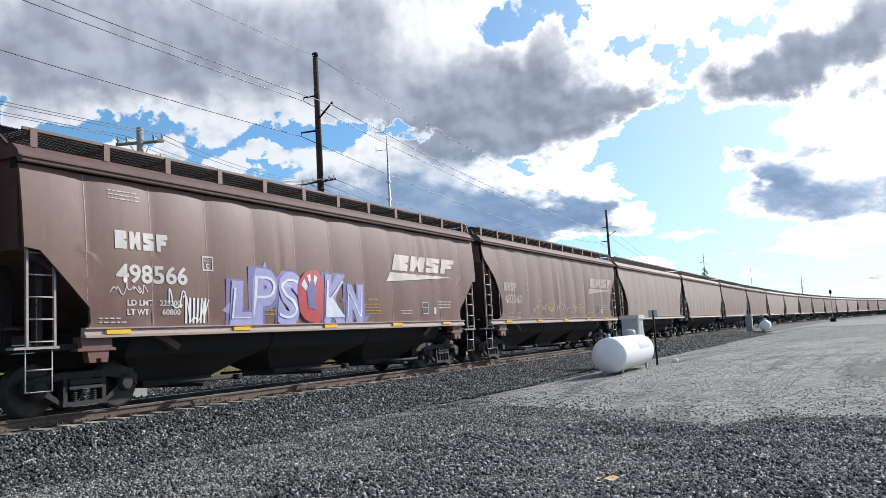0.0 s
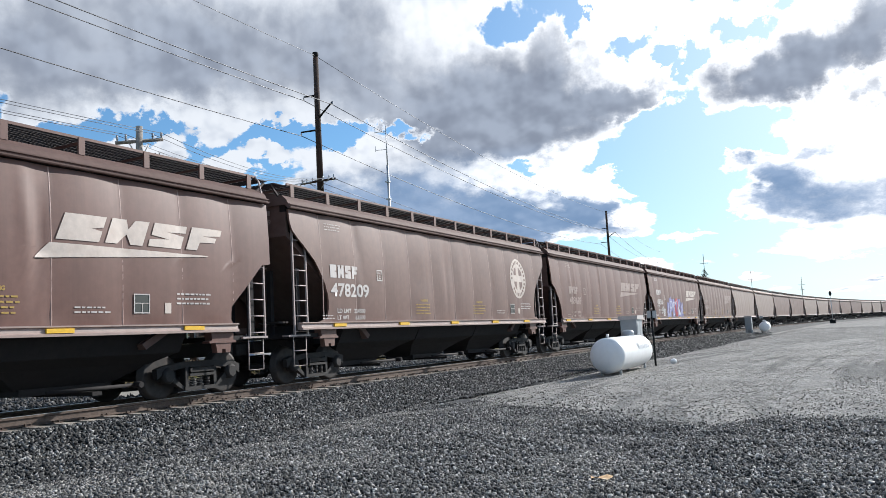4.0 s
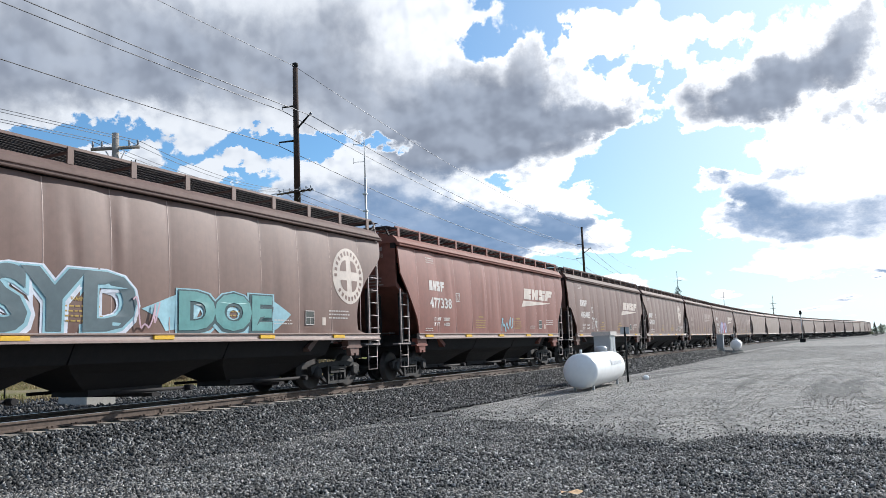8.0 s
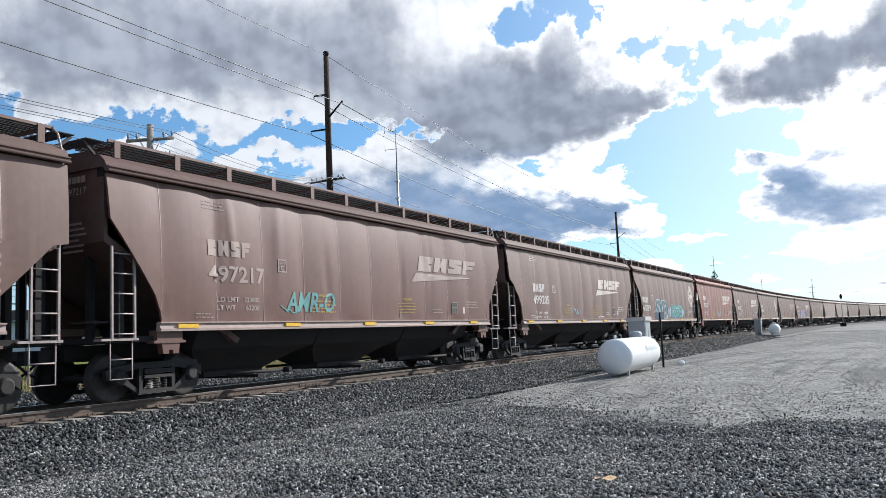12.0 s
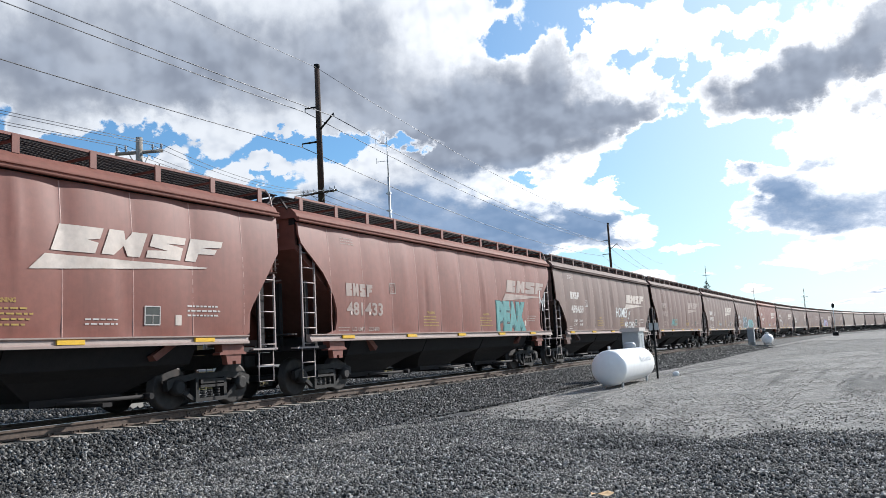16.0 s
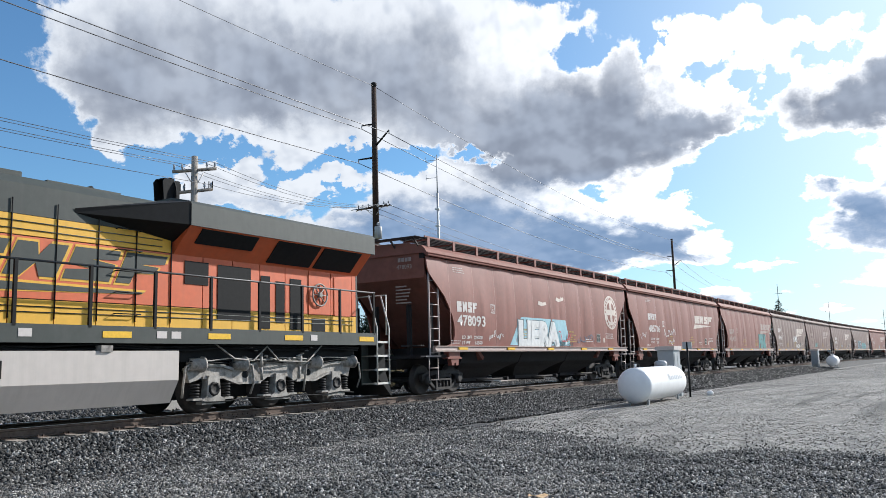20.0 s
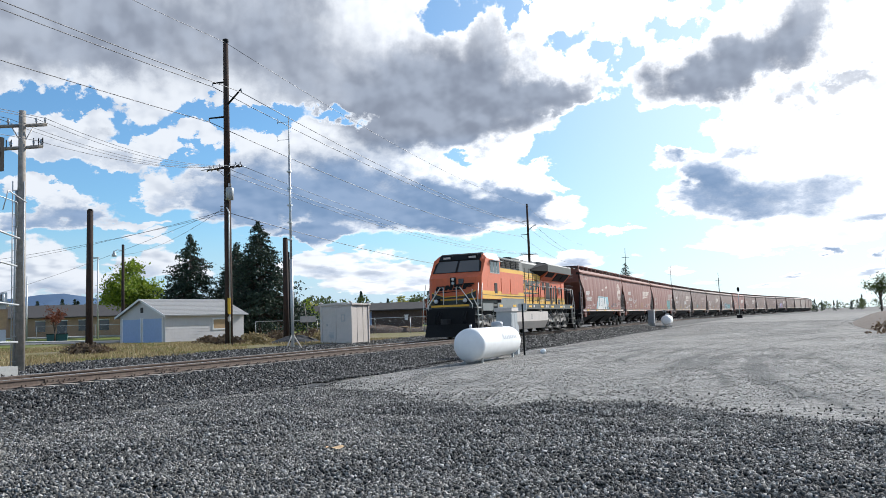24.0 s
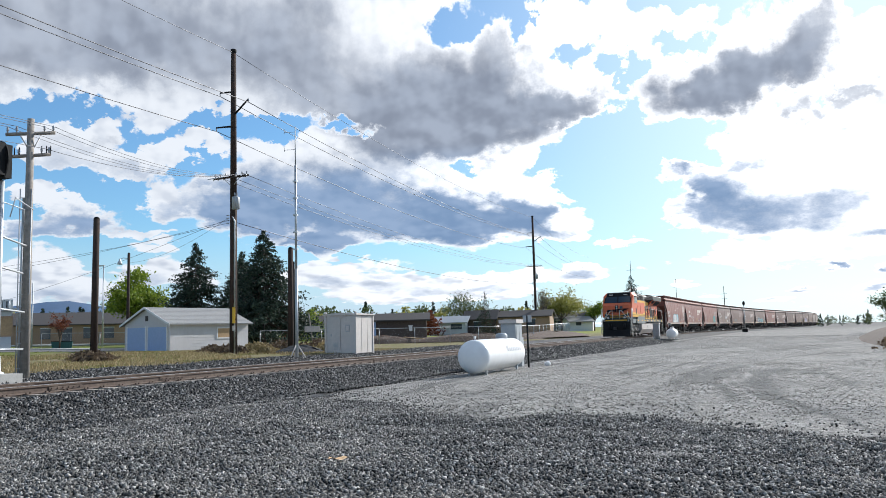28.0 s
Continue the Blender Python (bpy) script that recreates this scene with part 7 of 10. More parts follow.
# ---- poles and wires ----
def cable(name, label, a, b, sag, r=0.018, parent=None, n=18):
    """A hanging wire between two points."""
    a, b = Vector(a), Vector(b)
    bm = bmesh.new()
    pts = []
    for k in range(n + 1):
        t = k / n
        p = a.lerp(b, t)
        p.z -= sag * 4 * t * (1 - t)
        pts.append(p)
    path_tube(bm, pts, r, 5)
    if parent is not None:
        return part(name, bm, WIRE_M, parent)
    return solid(name, bm, WIRE_M, label, "cable", group="overhead wires")


def insulator(parent, p, h=0.22, r=0.06):
    bm = bmesh.new()
    lathe(bm, [(0, r * 0.4), (h * 0.3, r * 0.5), (h * 0.4, r), (h * 0.55, r * 0.6), (h * 0.7, r * 0.9), (h, r * 0.4)], "z", p, 8)
    return part("insulator", bm, PORCELAIN, parent)


def tall_pole(x, y, z0, h, label):
    """Transmission pole: three slanted arms, a lower crossarm with insulators, transformer, conduit and marker."""
    p = thing("utility_pole", label, "utility pole", pose(x, y, z0), group="tall wooden poles")
    bm = bmesh.new()
    tube(bm, (0, 0, -0.3), (0, 0, h * 0.5), 0.25, 0.215, 14)
    tube(bm, (0, 0, h * 0.5), (0, 0, h), 0.215, 0.165, 14)
    part("pole_shaft", bm, WOOD_POLE, p)
    bm = bmesh.new()
    lathe(bm, [(h, 0.10), (h + 0.12, 0.19), (h + 0.30, 0.19), (h + 0.34, 0.1)], "z", (0, 0, 0), 10)
    part("pole_cap", bm, BLACK_M, p)
    for (z, dx, dz) in ((16.70, -0.85, -0.02), (15.15, 1.35, 0.85), (14.45, -1.15, -0.02)):
        arm = part("arm", (lambda b: (tube(b, (0, 0, z), (dx, -0.25, z + dz), 0.07, 0.05, 8), b)[1])(bmesh.new()), BLACK_M, p, "dark insulator arm")
        insulator(p, (dx, -0.25, z + dz - 0.24), 0.24, 0.05)
    bm = bmesh.new()
    box(bm, -1.32, 1.32, -0.30, -0.19, 11.05, 11.17)
    part("crossarm", bm, WOOD_POLE, p, "dark wooden crossarm", 0.01)
    bm = bmesh.new()
    tube(bm, (-0.6, -0.22, 11.05), (0, -0.1, 10.5), 0.02, n=6)
    tube(bm, (0.6, -0.22, 11.05), (0, -0.1, 10.5), 0.02, n=6)
    part("arm_brace", bm, GALV, p)
    for dx in (-1.2, -0.85, -0.4, 0.4, 0.85, 1.2):
        insulator(p, (dx, -0.25, 11.17))
        for dy in (-0.45, 0.1):
            bm = bmesh.new()
            tube(bm, (dx, -0.25, 11.16), (dx + 0.25 * (1 if dx > 0 else -1), -0.25 + dy, 11.02), 0.035, 0.03, 8)
            part("strain_insulator", bm, GALV, p, "pale strain insulator")
    bm = bmesh.new()
    lathe(bm, [(9.0, 0.05), (9.02, 0.24), (9.75, 0.24), (9.80, 0.2)], "z", (0.42, -0.32, 0), 16)
    part("transformer", bm, GREY_BOX, p, "grey pole transformer can")
    for k in range(3):
        insulator(p, (0.34 + 0.09 * k, -0.32, 9.8), 0.28, 0.035)
    bm = bmesh.new()
    path_tube(bm, [(0.22, -0.18, 0.0), (0.22, -0.18, 8.3), (0.10, -0.25, 8.6)], 0.045, 8)
    part("conduit", bm, GALV, p, "pale conduit strapped to the pole")
    bm = bmesh.new()
    box(bm, 0.12, 0.32, -0.27, -0.24, 1.9, 2.9)
    part("marker", bm, YELLOW_M, p, "yellow pole marker", 0.01)
    bm = bmesh.new()
    box(bm, 0.12, 0.32, -0.275, -0.245, 1.45, 1.75)
    part("notice", bm, WHITE_PAINT, p, "white notice")
    for k in range(4):
        bm = bmesh.new()
        tube(bm, (-0.2, -0.15, 8.2 + 0.16 * k), (-0.36, -0.24, 8.2 + 0.16 * k), 0.035, n=6)
        part("wire_clamp", bm, PORCELAIN, p)
    return p


POLE1 = tall_pole(-17.0, 41.35, -0.08, 19.2, "tall dark wooden power pole with arms and a transformer")
copy_thing(POLE1, pose(-23.4, 128.7, 0.3, 0, 0, 4))
P0 = Vector((-11.0, -46.0, -0.1))
P1 = Vector((-17.0, 41.35, -0.08))
P2 = Vector((-23.4, 128.7, 0.3))
P3 = Vector((-34.0, 216.0, 0.8))
for off, rr in ((Vector((0.08, -0.2, 19.25)), 0.016), (Vector((-0.85, -0.25, 16.45)), 0.024), (Vector((1.35, -0.25, 15.78)), 0.024), (Vector((-1.15, -0.25, 14.2)), 0.024)):
    cable("power_line", "thin overhead power line strung between tall poles", P0 + off, P1 + off, 1.2, rr)
    cable("power_line", "thin overhead power line strung between tall poles", P1 + off, P2 + off, 1.2, rr)
    cable("power_line", "thin overhead power line strung between tall poles", P2 + off, P3 + off, 1.2, rr)
for dx in (-1.2, -0.4, 0.85):
    cable("power_line", "thin overhead power line strung between tall poles", P1 + Vector((dx, -0.25, 11.3)), P2 + Vector((dx, -0.25, 11.3)), 1.3, 0.016)
cable("power_line", "low overhead cable strung between tall poles", P1 + Vector((0, 0, 8.3)), P2 + Vector((0, 0, 8.3)), 1.2, 0.022)


def arm_pole():
    """Grey pole with two crossarms and a climbing ladder, beside the signal."""
    p = thing("crossarm_pole", "weathered grey pole with two crossarms and a climbing ladder", "utility pole", pose(-8.1, 18.9, -0.2))
    bm = bmesh.new()
    tube(bm, (0, 0, -0.3), (0, 0, 8.6), 0.16, 0.11, 12)
    part("pole_shaft", bm, WOOD_GREY, p)
    ang = radians(42)
    c, s = math.cos(ang), math.sin(ang)
    for z, l in ((8.1, 0.75), (7.35, 0.62)):
        bm = bmesh.new()
        a, b = Vector((-c * l, -s * l, z - 0.07)), Vector((c * l, s * l, z + 0.07))
        tube(bm, a, b, 0.06, n=4)
        part("crossarm", bm, WOOD_GREY, p, "grey wooden crossarm")
        for t in (0.04, 0.22, 0.78, 0.96):
            insulator(p, a.lerp(b, t) + Vector((0, 0, 0.05)), 0.20, 0.05)
        if z < 8:
            for t in (0.0, 0.12, 0.24, 0.78, 0.9, 1.0):
                bm = bmesh.new()
                tube(bm, a.lerp(b, t) + Vector((0, 0, -0.02)), a.lerp(b, t) + Vector((0, 0, 0.30)), 0.018, n=6)
                part("arm_pin", bm, BLACK_M, p)
    bm = bmesh.new()
    tube(bm, (-0.30 * c, -0.3 * s, 8.0), (0.02, 0, 7.45), 0.02, n=6)
    tube(bm, (0.30 * c, 0.3 * s, 8.0), (0.02, 0, 7.45), 0.02, n=6)
    part("arm_brace", bm, WHITE_PAINT, p)
    for sx in (-1, 1):
        bm = bmesh.new()
        tube(bm, (0.17 * sx * c, 0.17 * sx * s - 0.12, 0.0), (0.17 * sx * c, 0.17 * sx * s - 0.12, 6.2), 0.018, n=6)
        part("ladder_rail", bm, GALV, p, "pale climbing ladder rail")
    for k in range(15):
        bm = bmesh.new()
        tube(bm, (-0.17 * c, -0.17 * s - 0.12, 0.3 + 0.4 * k), (0.17 * c, 0.17 * s - 0.12, 0.3 + 0.4 * k), 0.012, n=6)
        part("rung", bm, GALV, p)
    bm = bmesh.new()
    tube(bm, (-0.12, -0.14, 0), (-0.10, -0.12, 5.9), 0.04, n=8)
    part("conduit", bm, GALV, p)
    return p


arm_pole()
XA = Vector((-8.1, 18.9, -0.2))
for k, (dx, dy, z) in enumerate(((-0.52, -0.47, 8.3), (-0.3, -0.26, 8.32), (0.3, 0.26, 8.36), (0.53, 0.48, 8.38), (0.35, 0.3, 7.6))):
    cable("line_wire", "thin signal line wire between poles", XA + Vector((dx, dy, z)), P1 + Vector((-1.2 + 0.5 * k, -0.25, 11.25)), 0.5, 0.010)
    cable("line_wire", "thin signal line wire between poles", XA + Vector((dx, dy, z)), Vector((-9.6 + dx, -24 + dy, z + 1.2)), 0.7, 0.010)
for k, z in enumerate((8.35, 8.2)):
    cable("service_wire", "drooping service cable from the tall pole", P1 + Vector((-0.3, -0.2, z)), Vector((-62.0, 38.0, 5.6 + 0.9 * k)), 1.2, 0.011)
cable("service_wire", "drooping service cable from the tall pole", P1 + Vector((-0.3, -0.2, 8.5)), Vector((-44.3, 60.6, 8.5)), 0.6, 0.011)
cable("service_wire", "drooping service cable from the tall pole", P1 + Vector((-0.3, -0.2, 8.45)), Vector((-75, 60.0, 3.6)), 0.8, 0.011)


def stub(name, label, x, y, z0, h, r, mat_):
    p = thing(name, label, "utility pole", pose(x, y, z0))
    bm = bmesh.new()
    tube(bm, (0, 0, -0.3), (0.05, 0, h), r, r * 0.82, 12)
    part("pole_shaft", bm, mat_, p)
    bm = bmesh.new()
    tube(bm, (0.05, 0, h), (0.05, 0, h + 0.1), r * 0.84, r * 0.5, 12)
    part("pole_cap", bm, BLACK_M, p)
    return p


stub("stub_pole", "bare dark wooden pole standing in the grass", -19.2, 32.4, -0.25, 7.75, 0.20, WOOD_POLE)
stub("stub_pole", "bare dark square-topped pole beside the brush", -16.3, 46.6, -0.2, 7.1, 0.21, WOOD_POLE)
LAMP_POLE = stub("lamp_pole", "dark wooden pole with a hooded yard lamp", -44.3, 60.6, 0.0, 9.4, 0.16, WOOD_POLE)
bm = bmesh.new()
path_tube(bm, [(0, 0, 8.9), (-0.35, -0.3, 9.0), (-0.6, -0.5, 8.85)], 0.03, 6)
part("lamp_arm", bm, GALV, LAMP_POLE)
bm = bmesh.new()
lathe(bm, [(8.35, 0.26), (8.55, 0.18), (8.75, 0.10), (8.9, 0.09)], "z", (-0.6, -0.5, 0), 12)
part("lamp_hood", bm, GALV, LAMP_POLE, "pale hooded yard lamp")


def radio_mast():
    m = thing("radio_mast", "slender galvanised radio mast with small side antennas", "mast", pose(-8.6, 35.6, -0.2))
    bm = bmesh.new()
    tube(bm, (0, 0, 0.0), (0, 0, 4.6), 0.085, n=10)
    part("mast_tube", bm, GALV, m, "pale lower mast tube")
    bm = bmesh.new()
    tube(bm, (0, 0, 4.6), (0, 0, 10.1), 0.062, n=10)
    part("mast_tube", bm, GALV, m)
    bm = bmesh.new()
    tube(bm, (0, 0, 10.1), (0, 0, 12.2), 0.035, 0.02, n=8)
    part("mast_tip", bm, GREY_BOX, m)
    bm = bmesh.new()
    tube(bm, (-0.10, -0.06, 0.3), (-0.10, -0.06, 5.0), 0.04, n=8)
    part("conduit", bm, BLACK_M, m, "dark conduit")
    for z in (10.95, 11.9):
        bm = bmesh.new()
        tube(bm, (0, 0, z), (-0.46, -0.34, z - 0.05), 0.014, n=6)
        tube(bm, (-0.46, -0.34, z - 0.14), (-0.46, -0.34, z + 0.16), 0.014, n=6)
        part("antenna", bm, GREY_BOX, m, "thin side antenna")
    for k in range(5):
        bm = bmesh.new()
        box(bm, -0.12, 0.12, -0.10, 0.05, 5.6 + 0.9 * k, 5.68 + 0.9 * k)
        part("mast_clamp", bm, GALV, m)
    for a in (20, 140, 260):
        bm = bmesh.new()
        path_tube(bm, [(0, 0, 0.75), (0.45 * math.cos(radians(a)), 0.45 * math.sin(radians(a)), 0.02)], 0.035, 6)
        part("mast_leg", bm, WHITE_PAINT, m, "white bracing leg")
    bm = bmesh.new()
    box(bm, -0.5, 0.5, -0.5, 0.5, -0.15, 0.03)
    part("mast_base", bm, CONCRETE, m, "", 0.02)


radio_mast()


def signal():
    """Two-headed railway colour-light signal seen from its front."""
    s = thing("railway_signal", "two-headed black railway signal on a silver mast", "signal", pose(-6.63, 16.7, -0.2))
    bm = bmesh.new()
    tube(bm, (0, 0, 0.2), (0, 0, 6.0), 0.085, n=14)
    part("mast", bm, GALV, s, "silver signal mast")
    bm = bmesh.new()
    box(bm, -0.62, 0.50, -0.5, 0.5, -0.35, 0.22)
    part("mast_base", bm, CONCRETE, s, "pale concrete footing", 0.03)
    bm = bmesh.new()
    lathe(bm, [(0.2, 0.22), (0.26, 0.22), (0.30, 0.13), (0.75, 0.11)], "z", (0, 0, 0), 14)
    part("mast_socket", bm, GALV, s)

    def head(cx, cy, cz):
        bm = bmesh.new()
        n = 28
        ring = [(0.36 * math.cos(2 * math.pi * k / n) * (1.0 if math.sin(2 * math.pi * k / n) > -0.2 else 0.92), 0.60 * math.sin(2 * math.pi * k / n)) for k in range(n)]
        prism(bm, [(cx + a, cz + b) for a, b in ring], "y", cy - 0.02, cy + 0.02)
        plate = part("signal_head", bm, BLACK_M, s, "black oval signal backboard")
        bm = bmesh.new()
        box(bm, cx - 0.17, cx + 0.17, cy + 0.02, cy + 0.26, cz - 0.52, cz + 0.50)
        part("housing", bm, BLACK_M, plate, "black lamp housing", 0.03)
        # one deep sleeve shades all three lenses; its roof reaches further than its floor
        for sx in (-1, 1):
            bm = bmesh.new()
            prism(bm, [(cy - 0.02, cz - 0.48), (cy - 0.36, cz - 0.44), (cy - 0.44, cz + 0.40), (cy - 0.36, cz + 0.50), (cy - 0.02, cz + 0.52)], "x", cx + sx * 0.22 - 0.012, cx + sx * 0.22 + 0.012)
            part("sleeve_side", bm, BLACK_M, plate, "black side of the lamp sleeve")
        for z0, d in ((0.50, 0.38), (-0.46, 0.36)):
            bm = bmesh.new()
            box(bm, cx - 0.205, cx + 0.205, cy - d, cy - 0.02, cz + z0 - 0.012, cz + z0 + 0.012)
            part("sleeve_cover", bm, BLACK_M, plate, "black cover of the lamp sleeve")
        for dz in (0.33, 0.0, -0.33):
            bm = bmesh.new()
            lathe(bm, [(cy - 0.035, 0.02), (cy - 0.035, 0.10), (cy - 0.02, 0.11)], "y", (cx, 0, cz + dz), 14)
            part("lens", bm, GLASS_D, plate, "dark signal lens")
        return plate

    head(0.06, -0.1, 6.58)
    head(-0.47, -0.1, 4.70)
    bm = bmesh.new()
    path_tube(bm, [(-0.55, -0.05, 4.15), (-0.55, -0.05, 3.85), (-0.45, -0.03, 3.72), (0, 0, 3.68)], 0.065, 10)
    part("head_bracket", bm, GALV, s, "silver bracket pipe")
    for z, l in ((4.33, 1.5), (3.4, 1.3), (2.15, 1.5), (0.95, 1.4)):
        bm = bmesh.new()
        path_tube(bm, [(-0.3, -0.25, z), (0, 0, z), (-1.45 * l / 1.5, 2.15 * l / 1.5, z - 0.03)], 0.03, 6)
        part("tie_bar", bm, GALV, s, "silver bar tying the mast to a pole")
    bm = bmesh.new()
    path_tube(bm, [(-0.25, -0.2, 4.9), (-0.25, -0.2, 5.5), (-1.2, 1.8, 5.45), (-1.2, 1.8, 4.6)], 0.018, 6)
    path_tube(bm, [(0.15, 0.2, 4.9), (0.25, 0.3, 5.5), (-1.0, 2.0, 5.45)], 0.018, 6)
    part("platform_rail", bm, GALV, s, "thin silver platform rail")
    bm = bmesh.new()
    box(bm, -0.34, -0.05, -0.28, -0.02, 1.25, 1.85)
    part("junction_box", bm, GREY_BOX, s, "grey junction box", 0.02)
    bm = bmesh.new()
    path_tube(bm, [(-0.2, -0.15, 1.25), (-0.24, -0.18, 0.7), (-0.42, -0.25, 0.15), (-0.5, -0.3, -0.2)], 0.06, 8)
    part("cable_conduit", bm, BLACK_M, s, "black flexible conduit")


signal()

# small marker post in the grass
mp = thing("marker_post", "small dark marker post in the dry grass", "post", pose(-10.9, 17.2, -0.3))
bm = bmesh.new()
tube(bm, (0, 0, 0), (0, 0, 0.85), 0.025, n=6)
part("post", bm, BLACK_M, mp)
bm = bmesh.new()
box(bm, -0.14, 0.14, -0.02, 0.02, 0.82, 1.1)
part("plate", bm, BLACK_M, mp)


# ---- tanks, heater boxes and cabinet by the track ----
FADED_BAR = material("faded tank print", (0.50, 0.51, 0.53), 0.5, 0, 0.1, 9)


def propane_tank(x, y, z, bars=True):
    t = thing("propane_tank", "white horizontal propane tank on steel feet in the gravel", "tank", pose(x, y, z, 0, 0, 3.2), group="propane tanks")
    bm = bmesh.new()
    r = 0.52
    prof = [(-2.20 - 0.28 * math.cos(a), r * math.sin(a)) for a in [math.pi / 2 * k / 9 for k in range(10)]]
    prof[0] = (prof[0][0], 0.02)
    prof += [(-a, b) for a, b in prof[::-1]]
    lathe(bm, prof, "y", (0, 0, 0.61), 36)
    part("tank_shell", bm, TANK_W, t)
    for yy in (-1.87, 1.87):
        for sx in (-0.28, 0.28):
            bm = bmesh.new()
            box(bm, sx - 0.03, sx + 0.03, yy - 0.04, yy + 0.04, -0.02, 0.28)
            part("foot", bm, GREY_BOX, t, "grey steel foot")
        bm = bmesh.new()
        box(bm, -0.6, 0.6, yy - 0.15, yy + 0.15, -0.08, -0.02)
        part("pad", bm, CONCRETE, t, "flat concrete pad")
    bm = bmesh.new()
    lathe(bm, [(1.08, 0.21), (1.24, 0.21), (1.30, 0.16), (1.32, 0.02)], "z", (-0.10, 1.35, 0), 18)
    part("valve_dome", bm, GREY_BOX, t, "grey valve dome")
    bm = bmesh.new()
    tube(bm, (0, -2.05, 1.14), (0, -2.05, 1.24), 0.04, n=8)
    part("lifting_lug", bm, TANK_W, t)
    if bars:
        yy, a, w = -0.1, radians(14), 0.17
        up = Vector((-math.sin(a), 0, math.cos(a)))
        p = Vector((0.524 * math.cos(a), 0, 0.64 + 0.524 * math.sin(a)))
        for k in range(8):
            hgt = 0.24 if k == 0 else 0.13
            bm = bmesh.new()
            vs = [bm.verts.new(p + Vector((0.003, 0, 0.002)) + up * d + Vector((0, yy + e, 0))) for d, e in ((-0.06, 0), (-0.06, w), (hgt - 0.06, w), (hgt - 0.06, 0))]
            bm.faces.new(vs)
            part("name_bar", bm, FADED_BAR, t, "faded grey printed bar")
            yy += w + 0.05
    return t


T1 = propane_tank(5.70, 25.67, -0.48)
T2 = copy_thing(T1, pose(3.1, 90.6, -0.42, 0, 0, 4))


def heater_box(x, y, z, s=1.0):
    """Grey switch-heater cabinet with a blower, on legs."""
    b = thing("heater_cabinet", "grey metal switch-heater cabinet standing on legs", "cabinet", pose(x, y, z), group="heater cabinets")
    bm = bmesh.new()
    box(bm, -0.42 * s, 0.42 * s, -0.55 * s, 0.55 * s, 0.35, 1.62)
    part("cabinet_body", bm, GREY_BOX, b, "", 0.02)
    bm = bmesh.new()
    box(bm, -0.50 * s, 0.50 * s, -0.65 * s, 0.65 * s, 1.62, 1.76)
    part("cabinet_roof", bm, WHITE_PAINT, b, "pale overhanging lid", 0.02)
    bm = bmesh.new()
    box(bm, 0.40 * s, 0.44 * s, -0.46 * s, 0.0, 0.5, 1.5)
    part("cabinet_door", bm, GREY_BOX, b, "", 0.01)
    bm = bmesh.new()
    box(bm, 0.40 * s, 0.44 * s, 0.03, 0.46 * s, 0.5, 1.5)
    part("cabinet_door", bm, GREY_BOX, b, "", 0.01)
    for sx in (-0.36, 0.36):
        for sy in (-0.48, 0.48):
            bm = bmesh.new()
            box(bm, sx * s - 0.04, sx * s + 0.04, sy * s - 0.04, sy * s + 0.04, -0.15, 0.36)
            part("leg", bm, GALV, b)
    bm = bmesh.new()
    box(bm, -0.2, 0.2, -0.2 + 0.9 * s, 0.25 + 0.9 * s, -0.1, 1.05)
    part("blower", bm, GREY_BOX, b, "grey blower box", 0.03)
    bm = bmesh.new()
    path_tube(bm, [(0, 0.9 * s, 1.05), (0, 0.9 * s, 1.4), (0, 0.45 * s, 1.45)], 0.10, 10)
    part("duct", bm, GALV, b, "round duct")
    return b


H1 = heater_box(4.80, 30.35, -0.42, 0.72)
H2 = copy_thing(H1, pose(1.9, 87.6, -0.4))
for x, y, h in ((6.0, 28.6, 1.95), (2.6, 92.5, 1.8)):
    p = thing("sign_post", "thin black post with a small square plate", "post", pose(x, y, -0.5))
    bm = bmesh.new()
    tube(bm, (0, 0, -0.1), (0, 0, h), 0.035, n=8)
    part("post", bm, BLACK_M, p)
    bm = bmesh.new()
    box(bm, -0.16, 0.16, -0.02, 0.02, h - 0.25, h)
    part("plate", bm, GREY_BOX, p)
bm = bmesh.new()
lathe(bm, [(0, 0.08), (0.03, 0.10), (0.16, 0.10), (0.21, 0.05)], "z", (0, 0, 0), 12)
solid("valve_pot", bm, TANK_W, "small white valve cover on the ground", "valve", pose(6.25, 29.9, -0.42, 0, 70, 0))


